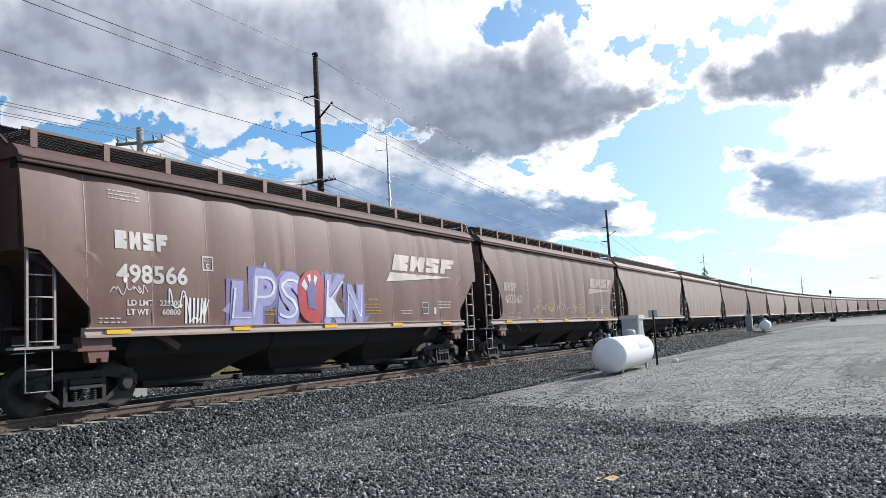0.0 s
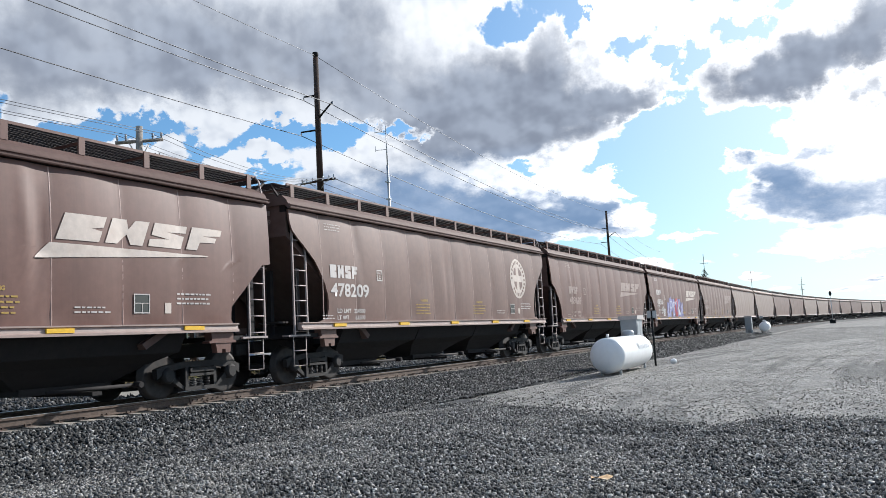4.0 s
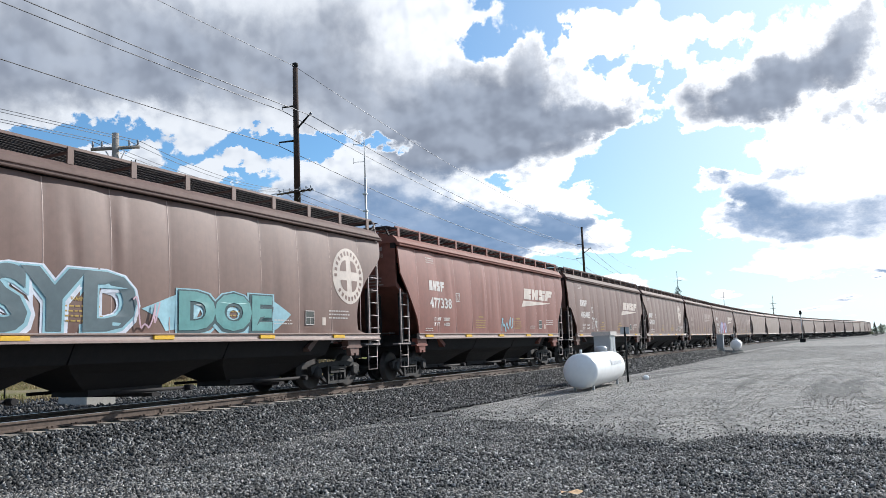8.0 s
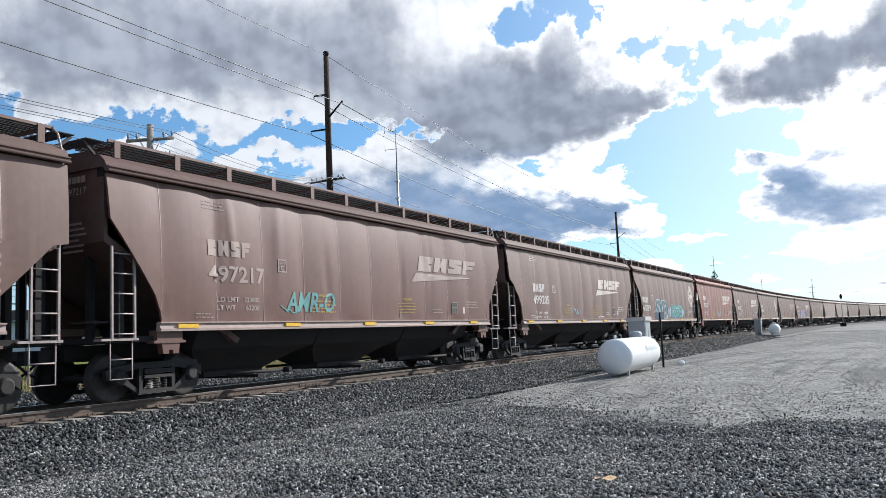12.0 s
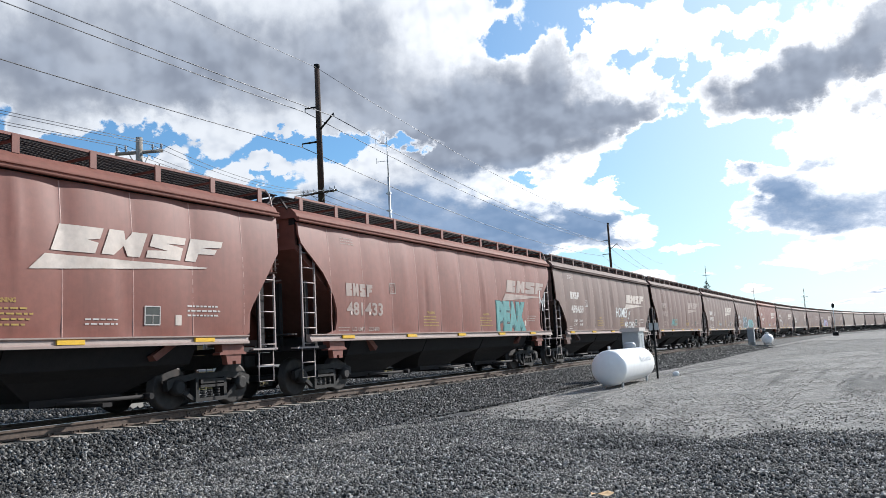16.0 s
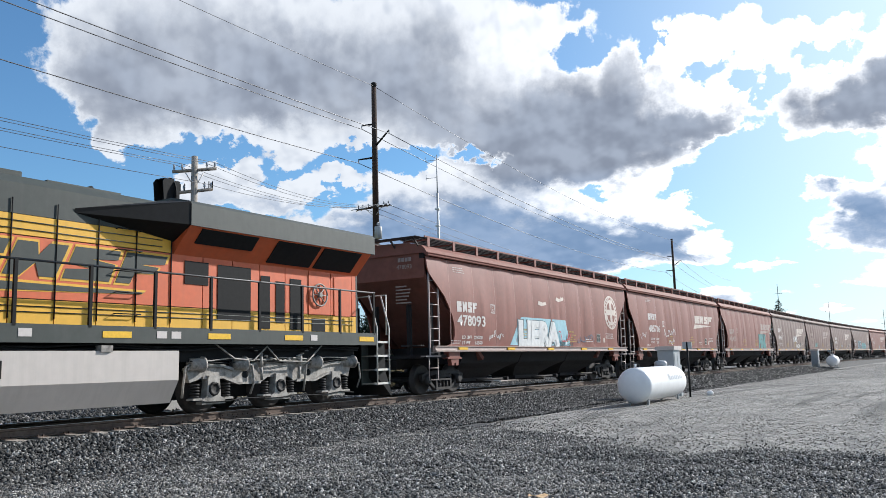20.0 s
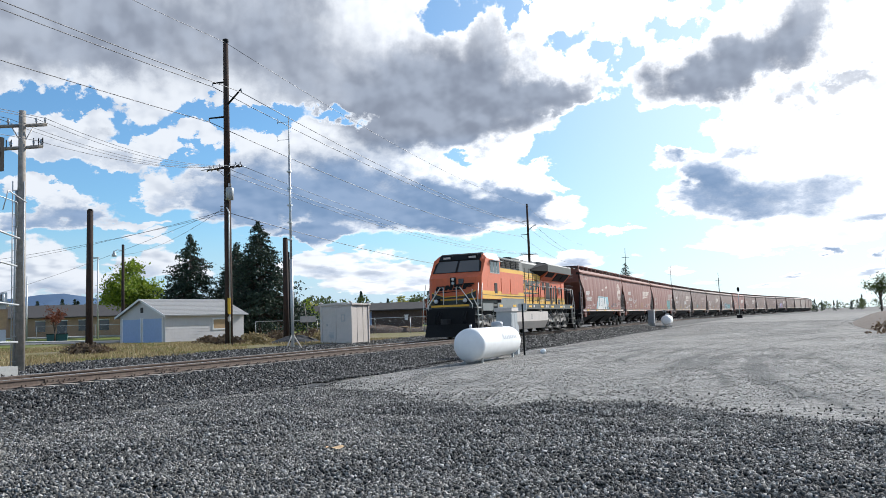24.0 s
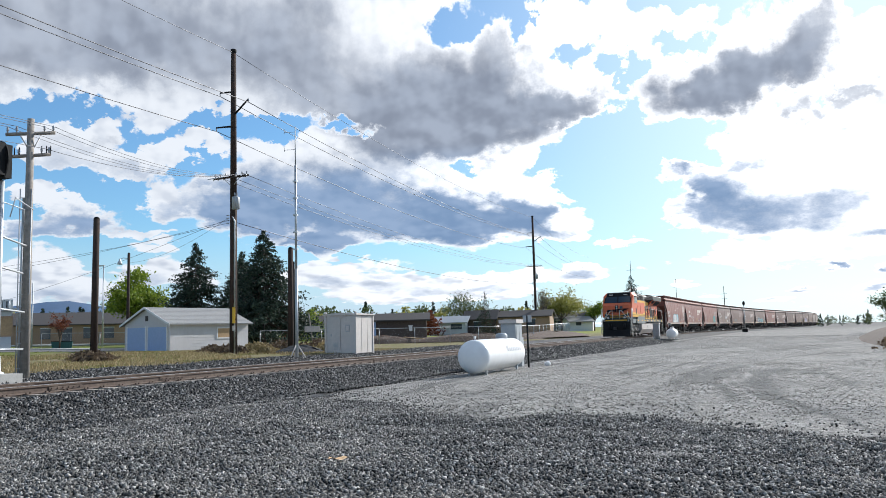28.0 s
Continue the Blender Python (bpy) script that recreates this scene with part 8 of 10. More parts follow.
def instrument_house():
    h = thing("instrument_house", "pale aluminium signal instrument house beside the rails", "equipment shed", pose(-7.97, 40.7, -0.25))
    bm = bmesh.new()
    box(bm, -2.0, 0.0, 0.0, 2.1, 0.12, 2.32)
    part("house_wall", bm, ALU, h, "", 0.02)
    bm = bmesh.new()
    prism(bm, [(-2.12, 2.30), (0.12, 2.30), (0.12, 2.37), (-1.0, 2.46), (-2.12, 2.37)], "y", -0.1, 2.2)
    part("house_roof", bm, ALU, h, "", 0.01)
    bm = bmesh.new()
    box(bm, -1.75, -1.0, -0.03, 0.0, 0.2, 2.1)
    d = part("door", bm, ALU, h, "pale metal door", 0.01)
    bm = bmesh.new()
    box(bm, -1.62, -1.56, -0.06, -0.02, 1.1, 1.25)
    part("handle", bm, GREY_BOX, d)
    bm = bmesh.new()
    for k in range(6):
        box(bm, -1.45, -1.15, -0.045, -0.028, 0.35 + 0.07 * k, 0.39 + 0.07 * k)
    part("door_vent", bm, GREY_BOX, d, "grey louvre")
    bm = bmesh.new()
    box(bm, -0.66, -0.40, -0.02, 0.0, 1.35, 1.75)
    part("notice", bm, GREY_BOX, h, "grey framed notice")
    bm = bmesh.new()
    box(bm, -0.62, -0.44, -0.026, -0.018, 1.40, 1.70)
    part("notice_face", bm, WHITE_PAINT, h)
    bm = bmesh.new()
    box(bm, -1.35, -0.65, -0.05, 0.0, 2.18, 2.34)
    part("lamp_box", bm, WHITE_PAINT, h, "white lamp box over the door")
    for x in (-1.98, -0.02):
        for y in (0.02, 2.08):
            bm = bmesh.new()
            box(bm, x - 0.06, x + 0.06, y - 0.06, y + 0.06, -0.2, 2.38)
            part("corner_post", bm, ALU, h)
            bm = bmesh.new()
            lathe(bm, [(2.38, 0.05), (2.44, 0.09), (2.5, 0.05)], "z", (x, y, 0), 8)
            part("lifting_eye", bm, WHITE_PAINT, h)
    for y in (0.7, 1.4):
        bm = bmesh.new()
        box(bm, 0.0, 0.012, y - 0.02, y + 0.02, 0.15, 2.3)
        part("wall_seam", bm, ALU, h)


ALU = material("aged aluminium paint", (0.56, 0.515, 0.48), 0.5, 0.15, 0.06, 5, 0.4, 1.2, (0.42, 0.38, 0.33), streak=0.3)
instrument_house()

# ---- buildings on the far side ----
SIDING = material("pale lilac siding", (0.55, 0.53, 0.53), 0.75, 0, 0.05, 4, 0.25, 1.0, (0.42, 0.40, 0.39), streak=0.15)
WHITE_TRIM = material("white trim", (0.72, 0.72, 0.72), 0.6, 0, 0.04, 6)
BLUE_DOOR = material("pale blue door paint", (0.30, 0.40, 0.60), 0.55, 0, 0.05, 5, 0.2, 2, (0.24, 0.32, 0.48))
SHINGLE = material("grey shingle", (0.26, 0.26, 0.255), 0.9, 0, 0.2, 14, 0.3, 1.0, (0.18, 0.18, 0.175), 0.01, 30)
PLY = material("plywood board", (0.42, 0.28, 0.15), 0.8, 0, 0.15, 6)
STUCCO = material("pale blue grey stucco", (0.52, 0.55, 0.57), 0.85, 0, 0.05, 3, 0.3, 0.6, (0.40, 0.42, 0.43), 0.004, 20)
BROWN_WALL = material("tan wall", (0.36, 0.24, 0.16), 0.85, 0, 0.08, 3, 0.3, 0.6, (0.28, 0.19, 0.13))
TAN_ROOF = material("tan sheet roof", (0.30, 0.225, 0.17), 0.8, 0, 0.1, 4, 0.3, 0.8, (0.22, 0.17, 0.13))
DARK_ROOF = material("dark roof", (0.055, 0.05, 0.048), 0.9, 0, 0.2, 6)
DARK_BRICK = material("dark brick", (0.085, 0.065, 0.055), 0.9, 0, 0.3, 7, 0.3, 2, (0.14, 0.11, 0.09), 0.006, 14)
TEAL_BIN = material("dark teal bin paint", (0.02, 0.09, 0.09), 0.6, 0, 0.15, 5)
GLASS_W = material("window glass", (0.06, 0.075, 0.09), 0.08)


def garage():
    w, d, hw, hr = 6.3, 8.5, 2.45, 3.75
    g = thing("garage", "small pale garage with two blue doors and grey roof", "garage", pose(-32.83, 53.53, -0.15, 0, 0, -12))
    # local: x from -w to 0 across the front at y = 0, y runs back
    bm = bmesh.new()
    prism(bm, [(-w, 0), (0, 0), (0, hw), (-w / 2, hr), (-w, hw)], "y", 0.0, d)
    part("wall", bm, SIDING, g, "pale lilac walls")
    for s in (0, 1):
        bm = bmesh.new()
        if s == 0:
            prism(bm, [(0.35, hw - 0.16), (0.35, hw - 0.08), (-w / 2, hr + 0.12), (-w / 2, hr + 0.02)], "y", -0.3, d + 0.3)
        else:
            prism(bm, [(-w - 0.35, hw - 0.16), (-w - 0.35, hw - 0.08), (-w / 2, hr + 0.12), (-w / 2, hr + 0.02)], "y", -0.3, d + 0.3)
        part("roof", bm, SHINGLE, g, "grey shingled roof slope")
    rnd = random.Random(4)
    # shingle courses on the slope that shows
    n = 12
    for k in range(n):
        t0, t1 = k / n, (k + 1) / n
        x0, z0 = 0.36 + (-w / 2 - 0.36) * t0, hw - 0.075 + (hr + 0.20 - hw) * t0
        x1, z1 = 0.36 + (-w / 2 - 0.36) * t1, hw - 0.075 + (hr + 0.20 - hw) * t1
        bm = bmesh.new()
        vs = [bm.verts.new(p) for p in ((x0, -0.32, z0 + 0.03), (x0, d + 0.32, z0 + 0.03), (x1, d + 0.32, z1 + 0.01), (x1, -0.32, z1 + 0.01), (x0, -0.32, z0), (x0, d + 0.32, z0))]
        bm.faces.new(vs[:4])
        bm.faces.new((vs[0], vs[4], vs[5], vs[1]))
        part("shingle_course", bm, SHINGLE, g)
    for a, b in (((0.36, hw - 0.12), (-w / 2, hr + 0.07)), ((-w - 0.36, hw - 0.12), (-w / 2, hr + 0.07))):
        bm = bmesh.new()
        vs = []
        for y in (-0.33, -0.29):
            vs.append([bm.verts.new((p[0], y, p[1] + q)) for p, q in ((a, -0.09), (a, 0.08), (b, 0.10), (b, -0.08))])
        bm.faces.new(vs[0])
        bm.faces.new(vs[1][::-1])
        for k in range(4):
            bm.faces.new((vs[0][k], vs[0][(k + 1) % 4], vs[1][(k + 1) % 4], vs[1][k]))
        part("gable_trim", bm, WHITE_TRIM, g, "white gable trim")
    for x0 in (-w + 0.45, -w / 2 + 0.22):
        bm = bmesh.new()
        box(bm, x0, x0 + 2.55, -0.05, 0.02, 0.02, 2.15)
        dd = part("garage_door", bm, BLUE_DOOR, g, "pale blue garage door", 0.01)
        for k in range(1, 4):
            bm = bmesh.new()
            box(bm, x0 + 0.02, x0 + 2.53, -0.062, -0.05, 0.53 * k - 0.015, 0.53 * k + 0.015)
            part("door_rail", bm, BLUE_DOOR, dd)
        for xa in (x0 - 0.12, x0 + 2.55):
            bm = bmesh.new()
            box(bm, xa, xa + 0.12, -0.07, 0.0, 0.0, 2.27)
            part("door_trim", bm, WHITE_TRIM, g)
    bm = bmesh.new()
    box(bm, -w / 2 - 0.18, -w / 2 + 0.18, -0.04, 0.0, 2.7, 3.15)
    part("gable_vent", bm, DARK_ROOF, g, "dark gable vent")
    bm = bmesh.new()
    box(bm, 0.0, 0.05, 5.0, 6.3, 1.15, 1.95)
    win = part("window", bm, PLY, g, "boarded-up window", 0.01)
    for y0, y1, z0, z1 in ((4.9, 6.4, 1.95, 2.05), (4.9, 6.4, 1.05, 1.15), (4.9, 5.0, 1.15, 1.95), (6.3, 6.4, 1.15, 1.95)):
        bm = bmesh.new()
        box(bm, 0.0, 0.06, y0, y1, z0, z1)
        part("window_frame", bm, WHITE_TRIM, win)
    for k in range(9):
        bm = bmesh.new()
        box(bm, 0.0, 0.012, 0.0, d, 0.26 * k + 0.18, 0.26 * k + 0.20)
        part("siding_lap", bm, SIDING, g)


garage()


def flat_building():
    """Long low stuccoed building with a flat roof and roof machinery."""
    b = thing("low_building", "long low pale stucco building with boarded windows", "building", pose(-55.2, 56.6, 0.0, 0, 0, 54))
    bm = bmesh.new()
    box(bm, -40, 0, 0, 14, -0.5, 4.1)
    part("wall", bm, STUCCO, b, "pale blue grey walls")
    bm = bmesh.new()
    box(bm, -40.3, 0.4, -0.4, 14.3, 4.1, 4.35)
    part("roof", bm, GREY_BOX, b, "grey flat roof edge", 0.03)
    for x in (-4.6, -0.9, -12.0, -20.0):
        bm = bmesh.new()
        box(bm, x - 0.95, x + 0.95, -0.05, 0.02, 1.75, 3.5)
        w = part("window", bm, PLY, b, "boarded-up window", 0.01)
        bm = bmesh.new()
        for a0, a1, z0, z1 in ((-1.05, 1.05, 3.5, 3.62), (-1.05, 1.05, 1.63, 1.75), (-1.05, -0.95, 1.75, 3.5), (0.95, 1.05, 1.75, 3.5)):
            box(bm, x + a0, x + a1, -0.09, 0.0, z0, z1)
        part("window_frame", bm, BROWN_WALL, w)
    for x0, x1, h, m in ((-3.6, -0.8, 1.3, GALV), (-14, -7.5, 1.1, DARK_BRICK), (-0.7, 0.2, 1.0, GALV)):
        bm = bmesh.new()
        box(bm, x0, x1, 2.0, 4.2, 4.35, 4.35 + h)
        part("roof_unit", bm, m, b, "roof-top machinery box", 0.05)
        bm = bmesh.new()
        box(bm, x0 + 0.3, x1 - 0.3, 1.94, 2.0, 4.5, 4.35 + h * 0.8)
        part("unit_grille", bm, DARK_ROOF, b)
    for x in (-6.2, -5.7, -0.2):
        bm = bmesh.new()
        tube(bm, (x, 1.2, 4.3), (x, 1.2, 5.2), 0.12, n=8)
        part("roof_pipe", bm, GALV, b)


flat_building()


def gabled(name, label, x, y, z, rot, w, d, hw, hr, wall, roof, openings=()):
    """A plain gabled house: walls, two roof slopes, doors and windows on the long side that faces -y."""
    b = thing(name, label, "house", pose(x, y, z, 0, 0, rot))
    bm = bmesh.new()
    prism(bm, [(0, -0.8), (d, -0.8), (d, hw), (d / 2, hr), (0, hw)], "x", -w / 2, w / 2)
    part("wall", bm, wall, b)
    for s in (0, 1):
        bm = bmesh.new()
        e = -0.5 if s == 0 else d + 0.5
        prism(bm, [(e, hw - 0.22), (e, hw - 0.08), (d / 2, hr + 0.16), (d / 2, hr + 0.02)], "x", -w / 2 - 0.4, w / 2 + 0.4)
        part("roof", bm, roof, b)
    for x0, x1, z0, z1, m in openings:
        bm = bmesh.new()
        box(bm, x0, x1, -0.06, 0.02, z0, z1)
        o = part("window" if z0 > 0.3 else "door", bm, m, b)
        bm = bmesh.new()
        box(bm, x0 - 0.08, x1 + 0.08, -0.08, -0.02, z1, z1 + 0.1)
        part("lintel", bm, WHITE_TRIM, o)
    return b


gabled("school_building", "long tan school building with a dark roof", -74.0, 80.5, 0.5, 46, 20, 9, 2.9, 4.4, BROWN_WALL, DARK_ROOF,
       [(-8.5 + 2.6 * k, -7.3 + 2.6 * k, 0.9 if k % 3 else 0.0, 2.3, GLASS_W) for k in range(7)])
gabled("school_building", "long tan school wing with a dark roof", -62.0, 96.0, 0.6, 40, 16, 8, 2.8, 3.7, BROWN_WALL, TAN_ROOF, [(-6 + 3 * k, -5 + 3 * k, 0.9, 2.2, GLASS_W) for k in range(4)])
gabled("brick_shed", "dark brick shed with a low dark roof and pale door", -24.6, 79.5, 0.3, 24, 6.6, 4.2, 2.2, 2.75, DARK_BRICK, DARK_ROOF, [(-2.9, -2.2, 0.0, 1.95, BLUE_DOOR), (1.4, 1.75, 0.9, 1.4, WHITE_TRIM)])
gabled("brick_shed", "low dark brick shed with a flat black roof", -27.6, 79.3, 0.3, 24, 3.2, 4.0, 2.5, 2.6, DARK_BRICK, DARK_ROOF)
gabled("house", "small pale blue house far behind the field", -36.0, 121.0, 1.0, 12, 6.0, 5, 1.6, 2.4, STUCCO, GREY_BOX, [(0.6, 2.4, 0.4, 1.3, GLASS_W)])
gabled("house", "low dark house far behind the field", -31.5, 124.0, 1.1, 10, 5.0, 5, 1.9, 3.2, DARK_BRICK, DARK_ROOF, [(-1, 0.2, 0.5, 1.4, GLASS_W)])
gabled("house", "low brown house behind the hedge", -25.0, 126.0, 1.2, 8, 9.0, 5, 2.1, 2.9, BROWN_WALL, DARK_ROOF, [(-3, -1.8, 0.6, 1.5, GLASS_W), (1, 2.2, 0.6, 1.5, GLASS_W)])
gabled("house", "white house with a white gable far along the track", -20.2, 146.5, 1.3, 30, 4.2, 6, 1.1, 1.9, WHITE_TRIM, SHINGLE, [(-1, 0, 0.3, 0.9, GLASS_W)])
gabled("house", "dark roofed house far along the track", -23.5, 150.0, 1.3, 10, 9, 6, 1.8, 2.8, SIDING, DARK_ROOF, [(-2, -1, 0.5, 1.3, GLASS_W)])
gabled("house", "low house behind the green bushes", -44.0, 97.0, 1.0, 25, 8, 6, 1.7, 2.6, SIDING, DARK_ROOF, [(-2, -1, 0.5, 1.3, GLASS_W)])

# dumpster
db = thing("dumpster", "dark teal steel dumpster on the paved lot", "dumpster", pose(-55.8, 63.2, 0.0, 0, 0, 46))
bm = bmesh.new()
prism(bm, [(-0.92, 0.08), (0.92, 0.08), (1.02, 1.0), (-1.02, 1.0)], "y", 0, 1.4)
part("bin_body", bm, TEAL_BIN, db, "", 0.02)
for x in (-0.7, 0.0, 0.7):
    bm = bmesh.new()
    box(bm, x - 0.05, x + 0.05, -0.05, 0.0, 0.1, 0.95)
    part("bin_rib", bm, TEAL_BIN, db)
bm = bmesh.new()
box(bm, -1.05, 1.05, -0.05, 1.45, 1.0, 1.07)
part("bin_lid", bm, BLACK_M, db, "black lid", 0.01)

# paved street and lot beyond the verge, with kerb and walls
PAVE = material("worn asphalt", (0.13, 0.128, 0.125), 0.9, 0, 0.12, 12, 0.3, 0.5, (0.09, 0.088, 0.085), 0.004, 30)
bm = bmesh.new()
sheet(bm, [[(-90 + 10 * i, 40 + 0.0 * i + 6 * j + 0.25 * (10 * i), 0) for i in range(6)] for j in range(3)])
for v in bm.verts:
    v.co.z = ground_z(v.co.x, v.co.y) + 0.03
solid("street", bm, PAVE, "grey asphalt street and lot behind the verge", "road", kind="structure")
for k, (x0, y0, x1, y1, h) in enumerate(((-80, 66, -52, 80, 0.24), (-78, 50, -46, 58, 0.16))):
    bm = bmesh.new()
    tube(bm, (x0, y0, ground_z(x0, y0) + h / 2), (x1, y1, ground_z(x1, y1) + h / 2), h / 2 * 1.3, n=4)
    solid("low_wall", bm, CONCRETE, "low pale concrete wall along the lot", "wall", kind="structure")


def chain_fence(pts, h, name="chain_link_fence"):
    """Posts, a top rail and a sparse wire mesh."""
    f = thing(name, "galvanised chain-link fence round the field", "fence")
    for (x0, y0), (x1, y1) in zip(pts, pts[1:]):
        n = max(1, int(math.hypot(x1 - x0, y1 - y0) / 3.0))
        for k in range(n + 1):
            x, y = x0 + (x1 - x0) * k / n, y0 + (y1 - y0) * k / n
            z = ground_z(x, y)
            bm = bmesh.new()
            tube(bm, (x, y, z - 0.1), (x, y, z + h), 0.03, n=6)
            part("post", bm, GALV, f)
        bm = bmesh.new()
        tube(bm, (x0, y0, ground_z(x0, y0) + h), (x1, y1, ground_z(x1, y1) + h), 0.028, n=6)
        part("top_rail", bm, GALV, f, "pale top rail")
        bm = bmesh.new()
        m = int(math.hypot(x1 - x0, y1 - y0) / 0.6)
        for k in range(m):
            for a, b in ((0, 1.6), (1.6, 0)):
                t0, t1 = min(1, (k + a) / m), min(1, (k + b) / m)
                p0 = Vector((x0 + (x1 - x0) * t0, y0 + (y1 - y0) * t0, ground_z(x0, y0) + 0.05))
                p1 = Vector((x0 + (x1 - x0) * t1, y0 + (y1 - y0) * t1, ground_z(x0, y0) + h - 0.03))
                tube(bm, p0, p1, 0.0025, n=3, caps=False)
        tagged(part("fence_mesh", bm, GALV, f), kind="stuff")
    return f


chain_fence([(-32, 65), (-27, 68), (-22, 70.5), (-16, 74), (-11.5, 78), (-13, 95), (-17, 125)], 1.55)
chain_fence([(-62, 66), (-52, 73), (-42, 80)], 1.6)

# street lights and a thin pole by the lot
for x, y, z, h, lamp in ((-56.6, 69.5, 0.4, 9.1, True), (-61.4, 64.2, 0.4, 7.1, False)):
    p = thing("street_lamp" if lamp else "flag_pole", "tall thin grey steel pole by the paved lot", "pole", pose(x, y, z))
    bm = bmesh.new()
    tube(bm, (0, 0, -0.2), (0, 0, h), 0.10, 0.06, 8)
    part("pole_shaft", bm, GALV, p)
    if lamp:
        bm = bmesh.new()
        box(bm, -1.0, 0.1, -0.12, 0.12, h - 0.05, h + 0.08)
        part("lamp_head", bm, GREY_BOX, p)

# far signal on the right of the bend
fs = thing("far_signal", "small dark signal on a thin mast by the distant bend", "signal", pose(6.9, 165.2, -0.4))
bm = bmesh.new()
tube(bm, (0, 0, 0), (0, 0, 5.0), 0.06, n=8)
part("mast", bm, GALV, fs)
bm = bmesh.new()
prism(bm, [(0.24 * math.cos(2 * math.pi * k / 16), 5.4 + 0.46 * math.sin(2 * math.pi * k / 16)) for k in range(16)], "y", -0.04, 0.04)
part("signal_head", bm, BLACK_M, fs, "black oval backboard")
bm = bmesh.new()
box(bm, -0.5, 0.5, -0.5, 0.5, -0.2, 0.6)
part("signal_case", bm, BLACK_M, fs, "", 0.03)

# distant poles along the line
for x, y, h in ((-30.4, 258.0, 21.0), (-22.0, 300.0, 17.0), (-8.0, 330.0, 15.0), (-12.0, 390.0, 15.0)):
    p = thing("far_pole", "distant thin utility pole beyond the train", "utility pole", pose(x, y, 1.0))
    bm = bmesh.new()
    tube(bm, (0, 0, -1), (0, 0, h), 0.11, 0.07, 8)
    part("pole_shaft", bm, WOOD_POLE, p)
    bm = bmesh.new()
    box(bm, -1.2, 1.2, -0.05, 0.05, h - 3.05, h - 2.95)
    part("crossarm", bm, WOOD_POLE, p)

# leaning board and planks near the brush
sb = thing("sign_board", "small white board leaning on a stake in the brush", "board", pose(-16.9, 50.3, 0.0, 0, 0, 30))
bm = bmesh.new()
box(bm, -0.55, 0.55, -0.03, 0.03, 1.2, 1.62)
part("board", bm, WHITE_PAINT, sb, "", 0.01)
bm = bmesh.new()
tube(bm, (0.1, 0.04, -0.2), (-0.25, 0.04, 2.6), 0.04, n=6)
part("stake", bm, WOOD_GREY, sb)
pl = thing("pallet_plank", "weathered plank lying on the dirt pile", "plank", pose(-20.4, 75.0, 0.45, 0, 4, -20))
bm = bmesh.new()
box(bm, -1.4, 1.4, -0.12, 0.12, -0.04, 0.04)
part("plank", bm, PLY, pl, "", 0.008)

# ---- plants ----
def leaf_material(name, dark, light, trans=0.25):
    m = bpy.data.materials.new(name)
    m.use_nodes = True
    t = m.node_tree
    b = t.nodes["Principled BSDF"]
    b.inputs["Roughness"].default_value = 0.6
    b.inputs["Specular IOR Level"].default_value = 0.25
    g = t.nodes.new("ShaderNodeNewGeometry")
    mx = t.nodes.new("ShaderNodeMix")
    mx.data_type = "RGBA"
    mx.inputs[6].default_value, mx.inputs[7].default_value = (*dark, 1), (*light, 1)
    t.links.new(g.outputs["Random Per Island"], mx.inputs[0])
    t.links.new(mx.outputs[2], b.inputs["Base Color"])
    tr = t.nodes.new("ShaderNodeBsdfTranslucent")
    t.links.new(mx.outputs[2], tr.inputs[0])
    ms = t.nodes.new("ShaderNodeMixShader")
    ms.inputs[0].default_value = trans
    t.links.new(b.outputs[0], ms.inputs[1])
    t.links.new(tr.outputs[0], ms.inputs[2])
    t.links.new(ms.outputs[0], t.nodes["Material Output"].inputs[0])
    return m


SPRUCE_L = leaf_material("spruce needles", (0.014, 0.026, 0.018), (0.050, 0.078, 0.050), 0.10)
GREEN_L = leaf_material("spring leaves", (0.09, 0.15, 0.015), (0.26, 0.33, 0.04), 0.35)
YELLOW_L = leaf_material("yellow green leaves", (0.20, 0.20, 0.04), (0.42, 0.40, 0.12), 0.35)
DULL_L = leaf_material("dull green leaves", (0.05, 0.075, 0.025), (0.13, 0.16, 0.06), 0.25)
RED_L = leaf_material("rust red leaves", (0.11, 0.03, 0.015), (0.24, 0.08, 0.04), 0.25)
GREY_L = leaf_material("bare grey twigs", (0.12, 0.11, 0.09), (0.24, 0.22, 0.17), 0.1)
DRY_L = leaf_material("dry grass", (0.20, 0.15, 0.07), (0.42, 0.34, 0.18), 0.3)
GRASS_L = leaf_material("verge grass", (0.09, 0.11, 0.025), (0.26, 0.25, 0.08), 0.3)
BRUSH_L = leaf_material("dry brush", (0.09, 0.06, 0.04), (0.22, 0.16, 0.10), 0.2)
BARK = material("bark", (0.075, 0.058, 0.045), 0.95, 0, 0.3, 8, bump=0.02, bump_scale=14)


